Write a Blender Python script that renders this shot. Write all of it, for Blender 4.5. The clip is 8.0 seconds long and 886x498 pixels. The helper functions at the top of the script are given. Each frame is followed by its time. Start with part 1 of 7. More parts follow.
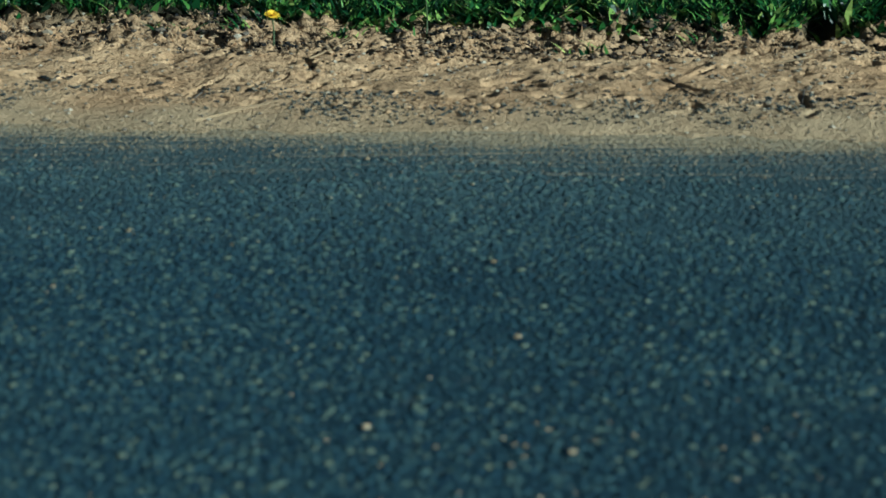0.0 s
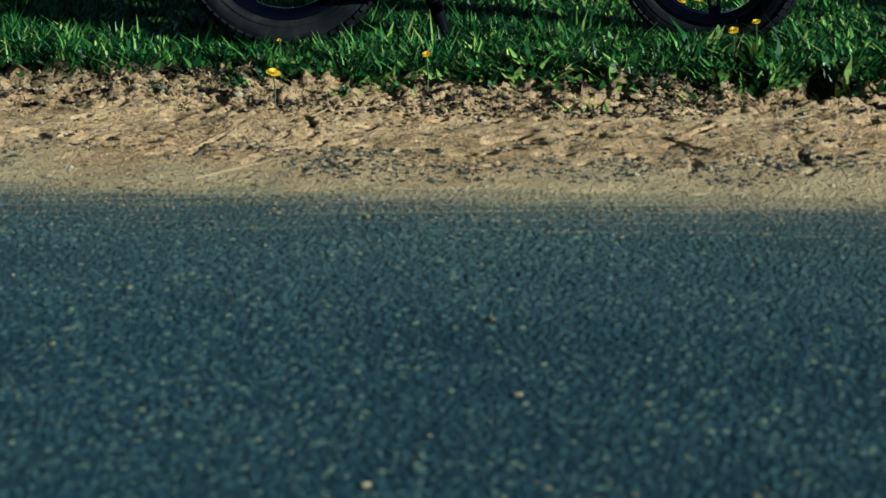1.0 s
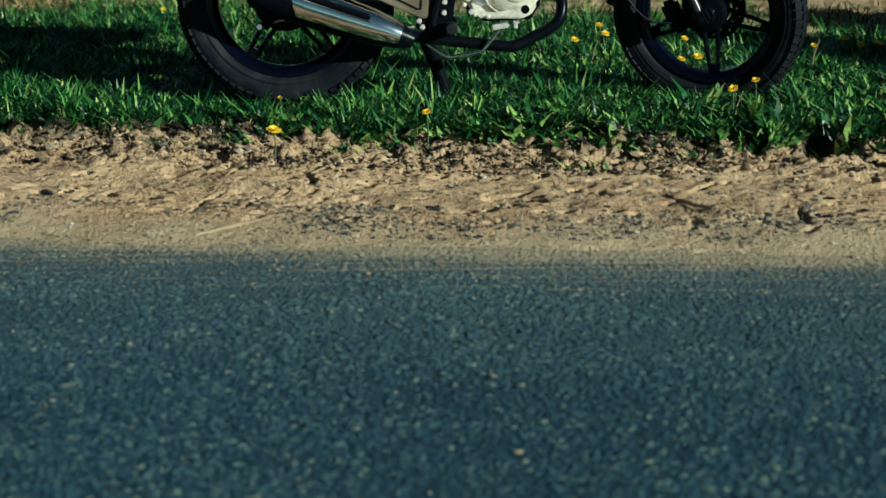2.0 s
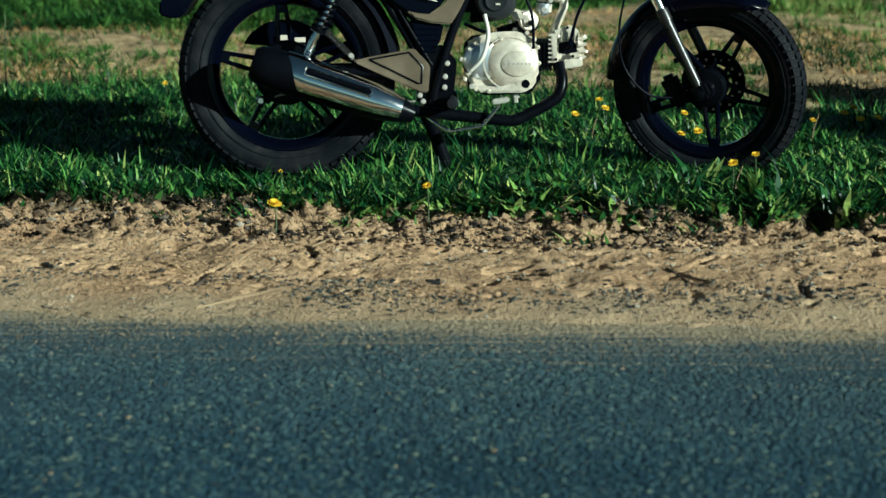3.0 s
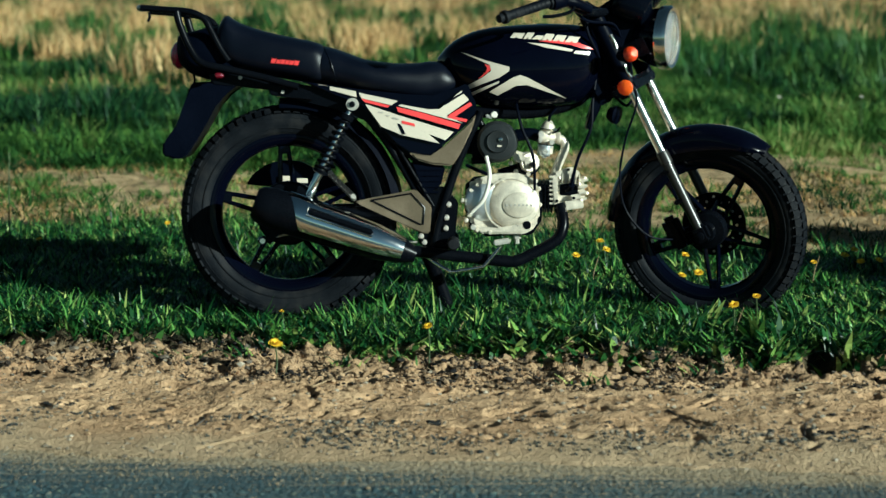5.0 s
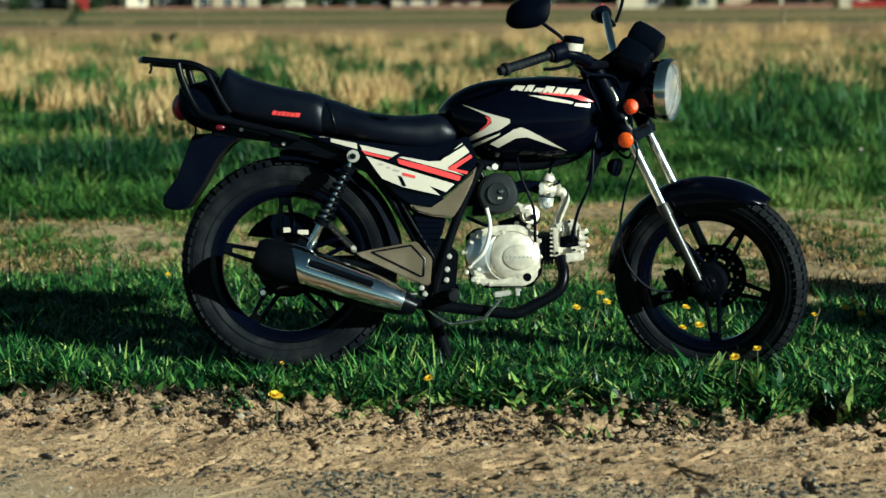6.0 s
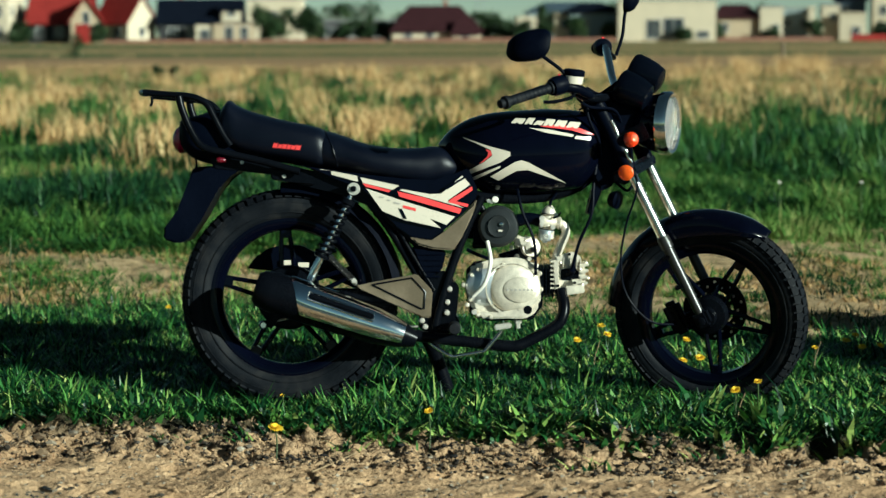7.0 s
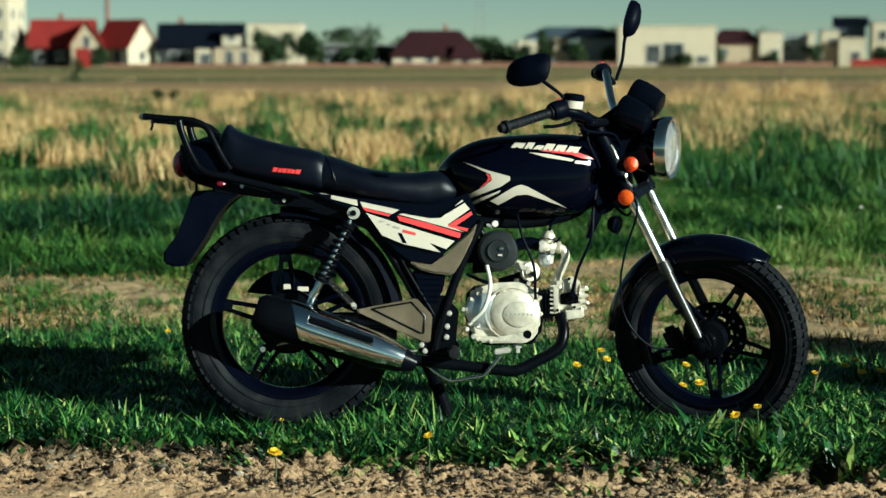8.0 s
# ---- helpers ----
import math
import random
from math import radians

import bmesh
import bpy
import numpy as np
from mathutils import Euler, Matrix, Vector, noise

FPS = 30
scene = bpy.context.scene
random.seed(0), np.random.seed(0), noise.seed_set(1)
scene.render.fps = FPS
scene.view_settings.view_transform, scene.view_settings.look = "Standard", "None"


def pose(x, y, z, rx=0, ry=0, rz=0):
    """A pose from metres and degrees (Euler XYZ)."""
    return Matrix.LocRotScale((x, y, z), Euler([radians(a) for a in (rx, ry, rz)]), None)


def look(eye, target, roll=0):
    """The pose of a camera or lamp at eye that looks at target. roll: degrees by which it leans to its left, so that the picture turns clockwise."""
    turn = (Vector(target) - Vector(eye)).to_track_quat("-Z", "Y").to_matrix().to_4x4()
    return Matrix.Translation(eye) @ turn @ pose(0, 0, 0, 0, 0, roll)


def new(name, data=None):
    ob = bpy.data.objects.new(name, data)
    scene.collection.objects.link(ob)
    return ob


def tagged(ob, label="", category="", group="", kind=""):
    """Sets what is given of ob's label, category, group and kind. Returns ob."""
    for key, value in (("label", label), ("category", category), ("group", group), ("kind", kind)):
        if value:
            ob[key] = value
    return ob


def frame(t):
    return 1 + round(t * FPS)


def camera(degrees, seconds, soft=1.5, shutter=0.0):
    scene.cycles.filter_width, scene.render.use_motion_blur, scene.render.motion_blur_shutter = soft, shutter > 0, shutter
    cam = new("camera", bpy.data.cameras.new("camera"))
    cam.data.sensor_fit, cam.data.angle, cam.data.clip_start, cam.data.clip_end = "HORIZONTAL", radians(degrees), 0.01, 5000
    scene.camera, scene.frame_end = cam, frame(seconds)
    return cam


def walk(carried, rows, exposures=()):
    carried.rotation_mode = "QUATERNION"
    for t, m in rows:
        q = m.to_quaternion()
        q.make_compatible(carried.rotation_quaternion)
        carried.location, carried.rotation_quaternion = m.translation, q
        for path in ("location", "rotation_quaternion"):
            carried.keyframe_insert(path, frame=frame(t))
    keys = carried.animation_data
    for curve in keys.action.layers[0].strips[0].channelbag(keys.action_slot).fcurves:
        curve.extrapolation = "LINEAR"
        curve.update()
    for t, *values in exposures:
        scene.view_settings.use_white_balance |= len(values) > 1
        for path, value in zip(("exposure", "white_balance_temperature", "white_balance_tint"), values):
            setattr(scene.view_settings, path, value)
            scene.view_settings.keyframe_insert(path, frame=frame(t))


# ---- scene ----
# ---------------------------------------------------------------- camera on a tripod, tilting up
cam = camera(25.1, 8.0, soft=1.5)
cam.data.dof.use_dof = True
cam.data.dof.focus_distance = 5.75
cam.data.dof.aperture_fstop = 4.0
EYE = 1.053
# seconds, pitch, lean to the left, yaw
TILTS = [
    (0.0, -18.05, -0.79, 0.04), (0.5, -17.16, -0.71, 0.04), (1.0, -16.39, -0.70, 0.03), (1.5, -15.65, -0.66, 0.02),
    (3.0, -12.63, -0.51, 0.0), (3.5, -11.58, -0.46, 0.0), (4.0, -10.57, -0.41, 0.0), (4.5, -9.53, -0.35, 0.0),
    (6.0, -7.09, -0.20, 0.01), (6.5, -6.55, -0.19, 0.01), (7.0, -6.15, -0.18, 0.02), (7.5, -5.82, -0.11, 0.02),
    (8.0, -5.45, -0.08, 0.01),
]
walk(cam, [(t, pose(0, 0, EYE, 90 + p, 0, y) @ pose(0, 0, 0, 0, 0, b)) for t, p, b, y in TILTS],
     exposures=[(0.0, 0.76, 4520, -11), (0.8, 0.85, 4780, -11), (4.0, 0.91, 4840, -11), (8.0, 1.04, 5030, -11)])

# ---------------------------------------------------------------- low evening sun and clear sky
SUN_AZ, SUN_EL = 125.0, 18.0
world = bpy.data.worlds.new("world")
scene.world = world
world.use_nodes = True
wt = world.node_tree
sky = wt.nodes.new("ShaderNodeTexSky")
sky.sky_type = "NISHITA"
sky.sun_disc = False
sky.sun_elevation, sky.sun_rotation = radians(SUN_EL), radians(SUN_AZ)
sky.air_density, sky.dust_density, sky.ozone_density = 0.5, 0.0, 2.0
haze = wt.nodes.new("ShaderNodeMix")
haze.data_type, haze.blend_type = "RGBA", "MULTIPLY"
haze.inputs["Factor"].default_value = 1.0
haze.inputs[7].default_value = (1.33, 1.05, 0.64, 1)
wt.links.new(sky.outputs[0], haze.inputs[6])
wt.links.new(haze.outputs[2], wt.nodes["Background"].inputs[0])
wt.nodes["Background"].inputs[1].default_value = 0.028
sun = new("sun", bpy.data.lights.new("sun", "SUN"))
sun.data.energy, sun.data.angle, sun.data.color = 5.0, radians(0.6), (1.0, 0.86, 0.66)
sun.matrix_world = look((math.sin(radians(SUN_AZ)) * 40, math.cos(radians(SUN_AZ)) * 40, 40 * math.tan(radians(SUN_EL))), (0, 0, 0))

# ---------------------------------------------------------------- small tools
rng = np.random.default_rng(7)


def lattice(ix, iy, seed):
    h = (ix.astype(np.int64) * 374761393 + iy.astype(np.int64) * 668265263 + seed * 1274126177) & 0xFFFFFFFF
    h = ((h ^ (h >> 13)) * 1274126177) & 0xFFFFFFFF
    return ((h ^ (h >> 16)) & 0xFFFF) / 65535.0


def vnoise(x, y, seed=0):
    """Value noise, -1 to 1, on arrays."""
    ix, iy = np.floor(x), np.floor(y)
    fx, fy = x - ix, y - iy
    fx, fy = fx * fx * (3 - 2 * fx), fy * fy * (3 - 2 * fy)
    a, b = lattice(ix, iy, seed), lattice(ix + 1, iy, seed)
    c, d = lattice(ix, iy + 1, seed), lattice(ix + 1, iy + 1, seed)
    return 2 * ((a * (1 - fx) + b * fx) * (1 - fy) + (c * (1 - fx) + d * fx) * fy) - 1


def fbm(x, y, seed=0, n=4):
    return sum(vnoise(x * 2.03 ** k, y * 2.03 ** k, seed + k) * 0.5 ** k for k in range(n))


def smooth01(a, b, x):
    u = np.clip((x - a) / (b - a), 0, 1)
    return u * u * (3 - 2 * u)


def mesh_from(name, verts, tris=None, quads=None, material=None, smooth=False):
    """A mesh object from arrays of vertices and triangles or quads."""
    me = bpy.data.meshes.new(name)
    verts = np.asarray(verts, dtype=np.float32)
    faces = np.asarray(tris if quads is None else quads, dtype=np.int32)
    k = faces.shape[1]
    me.vertices.add(len(verts))
    me.vertices.foreach_set("co", verts.ravel())
    me.loops.add(faces.size)
    me.loops.foreach_set("vertex_index", faces.ravel())
    me.polygons.add(len(faces))
    me.polygons.foreach_set("loop_start", np.arange(0, faces.size, k, dtype=np.int32))
    me.polygons.foreach_set("use_smooth", np.full(len(faces), smooth))
    me.update(calc_edges=True)
    if material:
        me.materials.append(material)
    return new(name, me)


def part(name, bm, material, parent=None, label="", smooth=True):
    """Links a bmesh as one mesh object under its thing or part."""
    bmesh.ops.recalc_face_normals(bm, faces=bm.faces[:])
    me = bpy.data.meshes.new(name)
    bm.to_mesh(me)
    bm.free()
    if smooth:
        me.polygons.foreach_set("use_smooth", [True] * len(me.polygons))
        me.set_sharp_from_angle(angle=radians(38))
    me.materials.append(material)
    ob = new(name, me)
    if parent:
        ob.parent = parent
    if label:
        tagged(ob, label=label)
    return ob


def thing(name, m, label, category, group="", kind=""):
    ob = new(name)
    ob.matrix_world = m
    ob.empty_display_size = 0.1
    return tagged(ob, label, category, group, kind)


# ---------------------------------------------------------------- materials
def nodes(name, rough=0.6, metal=0.0, spec=0.5):
    m = bpy.data.materials.new(name)
    m.use_nodes = True
    t = m.node_tree
    b = t.nodes["Principled BSDF"]
    b.inputs["Roughness"].default_value = rough
    b.inputs["Metallic"].default_value = metal
    b.inputs["Specular IOR Level"].default_value = spec
    return m, t, b


def ramp(t, fac, stops):
    r = t.nodes.new("ShaderNodeValToRGB")
    while len(r.color_ramp.elements) < len(stops):
        r.color_ramp.elements.new(0.5)
    for e, (p, c) in zip(r.color_ramp.elements, stops):
        e.position, e.color = p, (*c, 1) if len(c) == 3 else c
    t.links.new(fac, r.inputs[0])
    return r.outputs[0]


def noise_tex(t, scale, detail=4, rough=0.55, coord=None, kind="ShaderNodeTexNoise"):
    n = t.nodes.new(kind)
    n.inputs["Scale"].default_value = scale
    if kind == "ShaderNodeTexNoise":
        n.inputs["Detail"].default_value, n.inputs["Roughness"].default_value = detail, rough
    if coord is None:
        coord = t.nodes.new("ShaderNodeTexCoord").outputs["Object"]
    t.links.new(coord, n.inputs["Vector"])
    return n


def calc(t, op, a, b=None, c=None):
    n = t.nodes.new("ShaderNodeMath")
    n.operation = op
    for i, v in enumerate((a, b, c)):
        if v is None:
            continue
        if isinstance(v, (int, float)):
            n.inputs[i].default_value = v
        else:
            t.links.new(v, n.inputs[i])
    return n.outputs[0]


def blend(t, fac, a, b, mode="MIX"):
    n = t.nodes.new("ShaderNodeMix")
    n.data_type, n.blend_type = "RGBA", mode
    for sock, v in ((n.inputs["Factor"], fac), (n.inputs[6], a), (n.inputs[7], b)):
        if isinstance(v, (int, float)):
            sock.default_value = v
        elif isinstance(v, tuple):
            sock.default_value = (*v, 1)
        else:
            t.links.new(v, sock)
    return n.outputs[2]


def step(t, x, lo, hi):
    n = t.nodes.new("ShaderNodeMapRange")
    n.interpolation_type = "SMOOTHSTEP"
    n.inputs["From Min"].default_value, n.inputs["From Max"].default_value = lo, hi
    t.links.new(x, n.inputs["Value"])
    return n.outputs[0]


def bump(t, b, height, strength, dist):
    n = t.nodes.new("ShaderNodeBump")
    n.inputs["Strength"].default_value, n.inputs["Distance"].default_value = strength, dist
    t.links.new(height, n.inputs["Height"])
    t.links.new(n.outputs[0], b.inputs["Normal"])
    return n


def worn(name, base, rough=0.5, metal=0.0, vary=0.25, scale=9.0, grain=180.0, relief=0.15, spec=0.5, coat=0.0, dust=0.0):
    """A surface with blotches, fine grain and, where asked, a film of dust."""
    m, t, b = nodes(name, rough, metal, spec)
    big, fine = noise_tex(t, scale, 4), noise_tex(t, grain, 3)
    f = calc(t, "MULTIPLY_ADD", fine.outputs[0], 0.35, calc(t, "MULTIPLY", big.outputs[0], 0.65))
    lo, hi = tuple(max(0, c * (1 - vary)) for c in base), tuple(min(1, c * (1 + vary)) for c in base)
    col = ramp(t, f, [(0.32, lo), (0.68, hi)])
    if dust:
        col = blend(t, calc(t, "MULTIPLY", step(t, big.outputs[0], 0.45, 0.75), dust), col, (0.30, 0.25, 0.18))
    t.links.new(col, b.inputs["Base Color"])
    t.links.new(ramp(t, f, [(0.3, (rough * 0.75,) * 3), (0.7, (min(1, rough * 1.25),) * 3)]), b.inputs["Roughness"])
    b.inputs["Coat Weight"].default_value = coat
    b.inputs["Coat Roughness"].default_value = 0.06
    if relief:
        bump(t, b, fine.outputs[0], relief, 0.002)
    return m


def island_colours(name, stops, rough=0.6, spec=0.25, through_light=0.0, big=0.0, sway=2.0):
    """Leaves and stones: each island has its own tone."""
    m, t, b = nodes(name, rough, 0, spec)
    g = t.nodes.new("ShaderNodeNewGeometry")
    f = g.outputs["Random Per Island"]
    if big:
        flat = t.nodes.new("ShaderNodeMapping")
        flat.inputs["Scale"].default_value = (1.5, 0.4, 0.3)
        t.links.new(g.outputs["Position"], flat.inputs[0])
        n = noise_tex(t, big, 4, coord=flat.outputs[0])
        f = calc(t, "ADD", calc(t, "MULTIPLY", f, 0.55), calc(t, "MULTIPLY_ADD", n.outputs[0], sway, 0.22 - 0.5 * sway))
    col = ramp(t, f, stops)
    t.links.new(col, b.inputs["Base Color"])
    if through_light:
        tr = t.nodes.new("ShaderNodeBsdfTranslucent")
        t.links.new(col, tr.inputs[0])
        mx = t.nodes.new("ShaderNodeMixShader")
        mx.inputs[0].default_value = through_light
        t.links.new(b.outputs[0], mx.inputs[1])
        t.links.new(tr.outputs[0], mx.inputs[2])
        t.links.new(mx.outputs[0], t.nodes["Material Output"].inputs[0])
    return m


SLOPE = 0.135          # the road runs a little askew to the line of sight
EDGE = 4.12            # where the asphalt ends


def ground_material():
    m, t, b = nodes("verge_and_field", 0.95, 0, 0.15)
    g = t.nodes.new("ShaderNodeNewGeometry")
    pos = g.outputs["Position"]
    sep = t.nodes.new("ShaderNodeSeparateXYZ")
    t.links.new(pos, sep.inputs[0])
    s = calc(t, "MULTIPLY_ADD", sep.outputs[0], SLOPE, sep.outputs[1])
    n1, n2, n3 = (noise_tex(t, k, 5, 0.6, pos) for k in (2.2, 14.0, 90.0))
    s1 = calc(t, "MULTIPLY_ADD", n1.outputs[0], 0.5, calc(t, "ADD", s, -0.25))
    sand = ramp(t, calc(t, "MULTIPLY_ADD", n3.outputs[0], 0.4, calc(t, "MULTIPLY", n2.outputs[0], 0.6)),
                [(0.34, (0.19, 0.122, 0.068)), (0.48, (0.43, 0.285, 0.155)), (0.66, (0.60, 0.415, 0.24))])
    sand = blend(t, calc(t, "MULTIPLY", step(t, n1.outputs[0], 0.48, 0.62), 0.4), sand, (0.42, 0.25, 0.125))
    dark = ramp(t, n2.outputs[0], [(0.35, (0.09, 0.065, 0.042)), (0.7, (0.34, 0.235, 0.135))])
    crumbs = calc(t, "MULTIPLY", step(t, s1, 4.85, 5.2), step(t, n2.outputs[0], 0.42, 0.60))
    sand = blend(t, crumbs, sand, dark)
    n4 = noise_tex(t, 38.0, 3, 0.6, pos)
    humus = calc(t, "MULTIPLY", step(t, s1, 4.7, 5.1), step(t, n4.outputs[0], 0.59, 0.68))
    sand = blend(t, humus, sand, (0.028, 0.022, 0.018))
    pale = step(t, calc(t, "MULTIPLY", s1, -1.0), -4.45, -4.25)
    sand = blend(t, calc(t, "MULTIPLY", pale, 0.55), sand, (0.37, 0.30, 0.19))
    # soil and meadow are darkened: the shade between blades is in their colour
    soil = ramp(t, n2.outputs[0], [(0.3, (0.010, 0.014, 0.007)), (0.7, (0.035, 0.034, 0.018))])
    track = ramp(t, n2.outputs[0], [(0.34, (0.15, 0.112, 0.055)), (0.48, (0.38, 0.275, 0.145)), (0.66, (0.54, 0.40, 0.225))])
    meadow = ramp(t, n1.outputs[0], [(0.3, (0.018, 0.045, 0.010)), (0.55, (0.045, 0.075, 0.018)), (0.72, (0.14, 0.115, 0.05))])
    wide = noise_tex(t, 0.05, 5, 0.6, pos)
    strip = t.nodes.new("ShaderNodeMapping")
    strip.inputs["Scale"].default_value = (0.006, 0.05, 1)
    t.links.new(pos, strip.inputs[0])
    long = noise_tex(t, 1.0, 5, 0.6, strip.outputs[0])
    field = ramp(t, calc(t, "MULTIPLY_ADD", n1.outputs[0], 0.25, calc(t, "MULTIPLY", wide.outputs[0], 0.75)),
                 [(0.35, (0.155, 0.102, 0.052)), (0.6, (0.33, 0.215, 0.105))])
    far = ramp(t, long.outputs[0], [(0.44, (0.045, 0.080, 0.020)), (0.51, (0.21, 0.152, 0.065)), (0.64, (0.38, 0.26, 0.12))])
    sand = blend(t, step(t, calc(t, "MULTIPLY", s1, -1.0), 3.6, 4.2), sand, meadow)
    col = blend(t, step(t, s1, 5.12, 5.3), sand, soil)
    lane = calc(t, "MULTIPLY_ADD", n1.outputs[0], 0.4, calc(t, "MULTIPLY_ADD", sep.outputs[0], 0.35, calc(t, "ADD", sep.outputs[1], -0.2)))
    col = blend(t, step(t, lane, 7.15, 7.5), col, track)
    s3 = calc(t, "MULTIPLY_ADD", n1.outputs[0], 1.6, calc(t, "MULTIPLY_ADD", sep.outputs[0], -0.45, calc(t, "ADD", s, -0.8)))
    col = blend(t, step(t, s3, 9.9, 10.9), col, meadow)
    col = blend(t, step(t, s, 36, 46), col, field)
    s2 = calc(t, "MULTIPLY_ADD", wide.outputs[0], 60.0, calc(t, "ADD", s, -30))
    col = blend(t, step(t, s2, 85, 105), col, far)
    for near, deep, west in ((187.0, 26.0, 1.0), (88.0, 9.0, -1.0)):
        inside = calc(t, "MULTIPLY", step(t, s2, near, near + 3), step(t, calc(t, "MULTIPLY", s2, -1.0), -near - deep, -near - deep + 3))
        end = step(t, calc(t, "MULTIPLY_ADD", wide.outputs[0], 12.0, calc(t, "MULTIPLY", sep.outputs[0], west)), 2.0 if west < 0 else -200.0, 6.0 if west < 0 else -190.0)
        col = blend(t, calc(t, "MULTIPLY", calc(t, "MULTIPLY", inside, end), calc(t, "MULTIPLY_ADD", n1.outputs[0], 0.6, 0.35)), col, (0.030, 0.070, 0.020))
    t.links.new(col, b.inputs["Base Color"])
    n5 = noise_tex(t, 260.0, 3, 0.6, pos)
    bump(t, b, calc(t, "MULTIPLY_ADD", n5.outputs[0], 0.35, calc(t, "MULTIPLY_ADD", n3.outputs[0], 0.9, n2.outputs[0])), 1.0, 0.013)
    return m


def sand_dust(t, pos, s, col):
    """Blown sand that thins out over the asphalt in long streaks."""
    stretch = t.nodes.new("ShaderNodeMapping")
    stretch.inputs["Scale"].default_value = (1.8, 55, 1)
    stretch.inputs["Rotation"].default_value = (0, 0, math.atan(SLOPE))
    t.links.new(pos, stretch.inputs[0])
    lines = noise_tex(t, 1.0, 5, 0.65, coord=stretch.outputs[0])
    fleck = t.nodes.new("ShaderNodeMapping")
    fleck.inputs["Scale"].default_value = (75, 190, 1)
    fleck.inputs["Rotation"].default_value = (0, 0, math.atan(SLOPE))
    t.links.new(pos, fleck.inputs[0])
    fine, soft = noise_tex(t, 1.0, 3, 0.7, coord=fleck.outputs[0]), noise_tex(t, 5.0, 4, 0.6, coord=pos)
    grit = calc(t, "ADD", calc(t, "MULTIPLY_ADD", lines.outputs[0], 0.34, -0.17), calc(t, "MULTIPLY_ADD", fine.outputs[0], 0.50, -0.25))
    s = calc(t, "ADD", s, calc(t, "MULTIPLY_ADD", soft.outputs[0], 0.16, -0.08))
    thick = step(t, calc(t, "ADD", s, grit), EDGE - 0.08, EDGE + 0.03)
    thin = calc(t, "MULTIPLY", step(t, calc(t, "ADD", s, calc(t, "MULTIPLY", grit, 3.2)), EDGE - 0.12, EDGE + 0.06), 0.45)
    # two thin trails of sand that lie along the wheel's way
    trail = None
    for off, wide in ((0.145, 0.010), (0.235, 0.007)):
        near = calc(t, "ABSOLUTE", calc(t, "ADD", s, off - EDGE))
        line = calc(t, "MULTIPLY", step(t, calc(t, "MULTIPLY", near, -1.0), -wide, 0.0), step(t, lines.outputs[0], 0.46, 0.58))
        trail = line if trail is None else calc(t, "MAXIMUM", trail, line)
    film = calc(t, "MULTIPLY", step(t, s, EDGE - 1.1, EDGE + 0.05), calc(t, "MULTIPLY_ADD", soft.outputs[0], 0.30, 0.08))
    col = blend(t, film, col, (0.15, 0.20, 0.19))
    cover = calc(t, "MAXIMUM", calc(t, "MULTIPLY", thick, 0.92), calc(t, "MAXIMUM", thin, calc(t, "MULTIPLY", trail, 0.55)))
    return blend(t, cover, col, (0.34, 0.275, 0.175))


def asphalt_material():
    m, t, b = nodes("asphalt", 0.85, 0, 0.2)
    g = t.nodes.new("ShaderNodeNewGeometry")
    pos = g.outputs["Position"]
    sep = t.nodes.new("ShaderNodeSeparateXYZ")
    t.links.new(pos, sep.inputs[0])
    s = calc(t, "MULTIPLY_ADD", sep.outputs[0], SLOPE, sep.outputs[1])
    cell = noise_tex(t, 95, coord=pos, kind="ShaderNodeTexVoronoi")
    big, mid, fine = noise_tex(t, 1.6, 3, coord=pos), noise_tex(t, 30, 4, coord=pos), noise_tex(t, 320, 2, coord=pos)
    f = calc(t, "MULTIPLY_ADD", fine.outputs[0], 0.3, calc(t, "MULTIPLY_ADD", mid.outputs[0], 0.3, calc(t, "MULTIPLY", big.outputs[0], 0.4)))
    col = ramp(t, f, [(0.36, (0.010, 0.026, 0.042)), (0.64, (0.022, 0.050, 0.070))])
    specks = calc(t, "MULTIPLY", step(t, mid.outputs[0], 0.60, 0.70), 0.35)
    col = blend(t, specks, col, (0.12, 0.115, 0.085))
    col = sand_dust(t, pos, s, col)
    t.links.new(col, b.inputs["Base Color"])
    h = calc(t, "MULTIPLY_ADD", cell.outputs["Distance"], -1.0, calc(t, "MULTIPLY", fine.outputs[0], 0.4))
    bump(t, b, h, 0.8, 0.004)
    return m


# ---------------------------------------------------------------- ground, one sheet to the horizon
def spread(a, b, n, k):
    """From a to b in n steps that grow by k."""
    w = k ** np.arange(n)
    return a + (b - a) * np.cumsum(w) / w.sum()


HOLE = (0.975, 5.024)      # a burrow at the edge of the turf
_pick = random.Random(5)
# kicked and trodden hollows in the sand: x, distance from the road's line, depth
HOLLOWS = [(-1.03, 4.56, 0.018), (-0.96, 4.53, 0.014), (-0.91, 4.55, 0.018), (-0.88, 4.58, 0.018), (-0.80, 4.54, 0.018), (-0.70, 4.46, 0.024), (-0.64, 4.52, 0.018),
           (-0.50, 4.82, 0.022), (-0.10, 4.49, 0.020), (-0.02, 4.50, 0.020), (0.04, 4.48, 0.018), (0.11, 4.50, 0.018), (0.17, 4.52, 0.026), (0.22, 4.58, 0.024),
           (0.23, 4.47, 0.026), (0.28, 4.45, 0.024), (-0.21, 4.35, 0.018), (-0.01, 4.82, 0.026), (0.12, 4.81, 0.026), (-0.10, 4.73, 0.020), (-0.18, 4.73, 0.018),
           (0.39, 4.47, 0.018), (0.72, 4.41, 0.024), (0.85, 4.45, 0.020), (0.91, 4.60, 0.018), (0.93, 4.51, 0.020), (0.92, 4.85, 0.026), (1.02, 4.83, 0.024)]
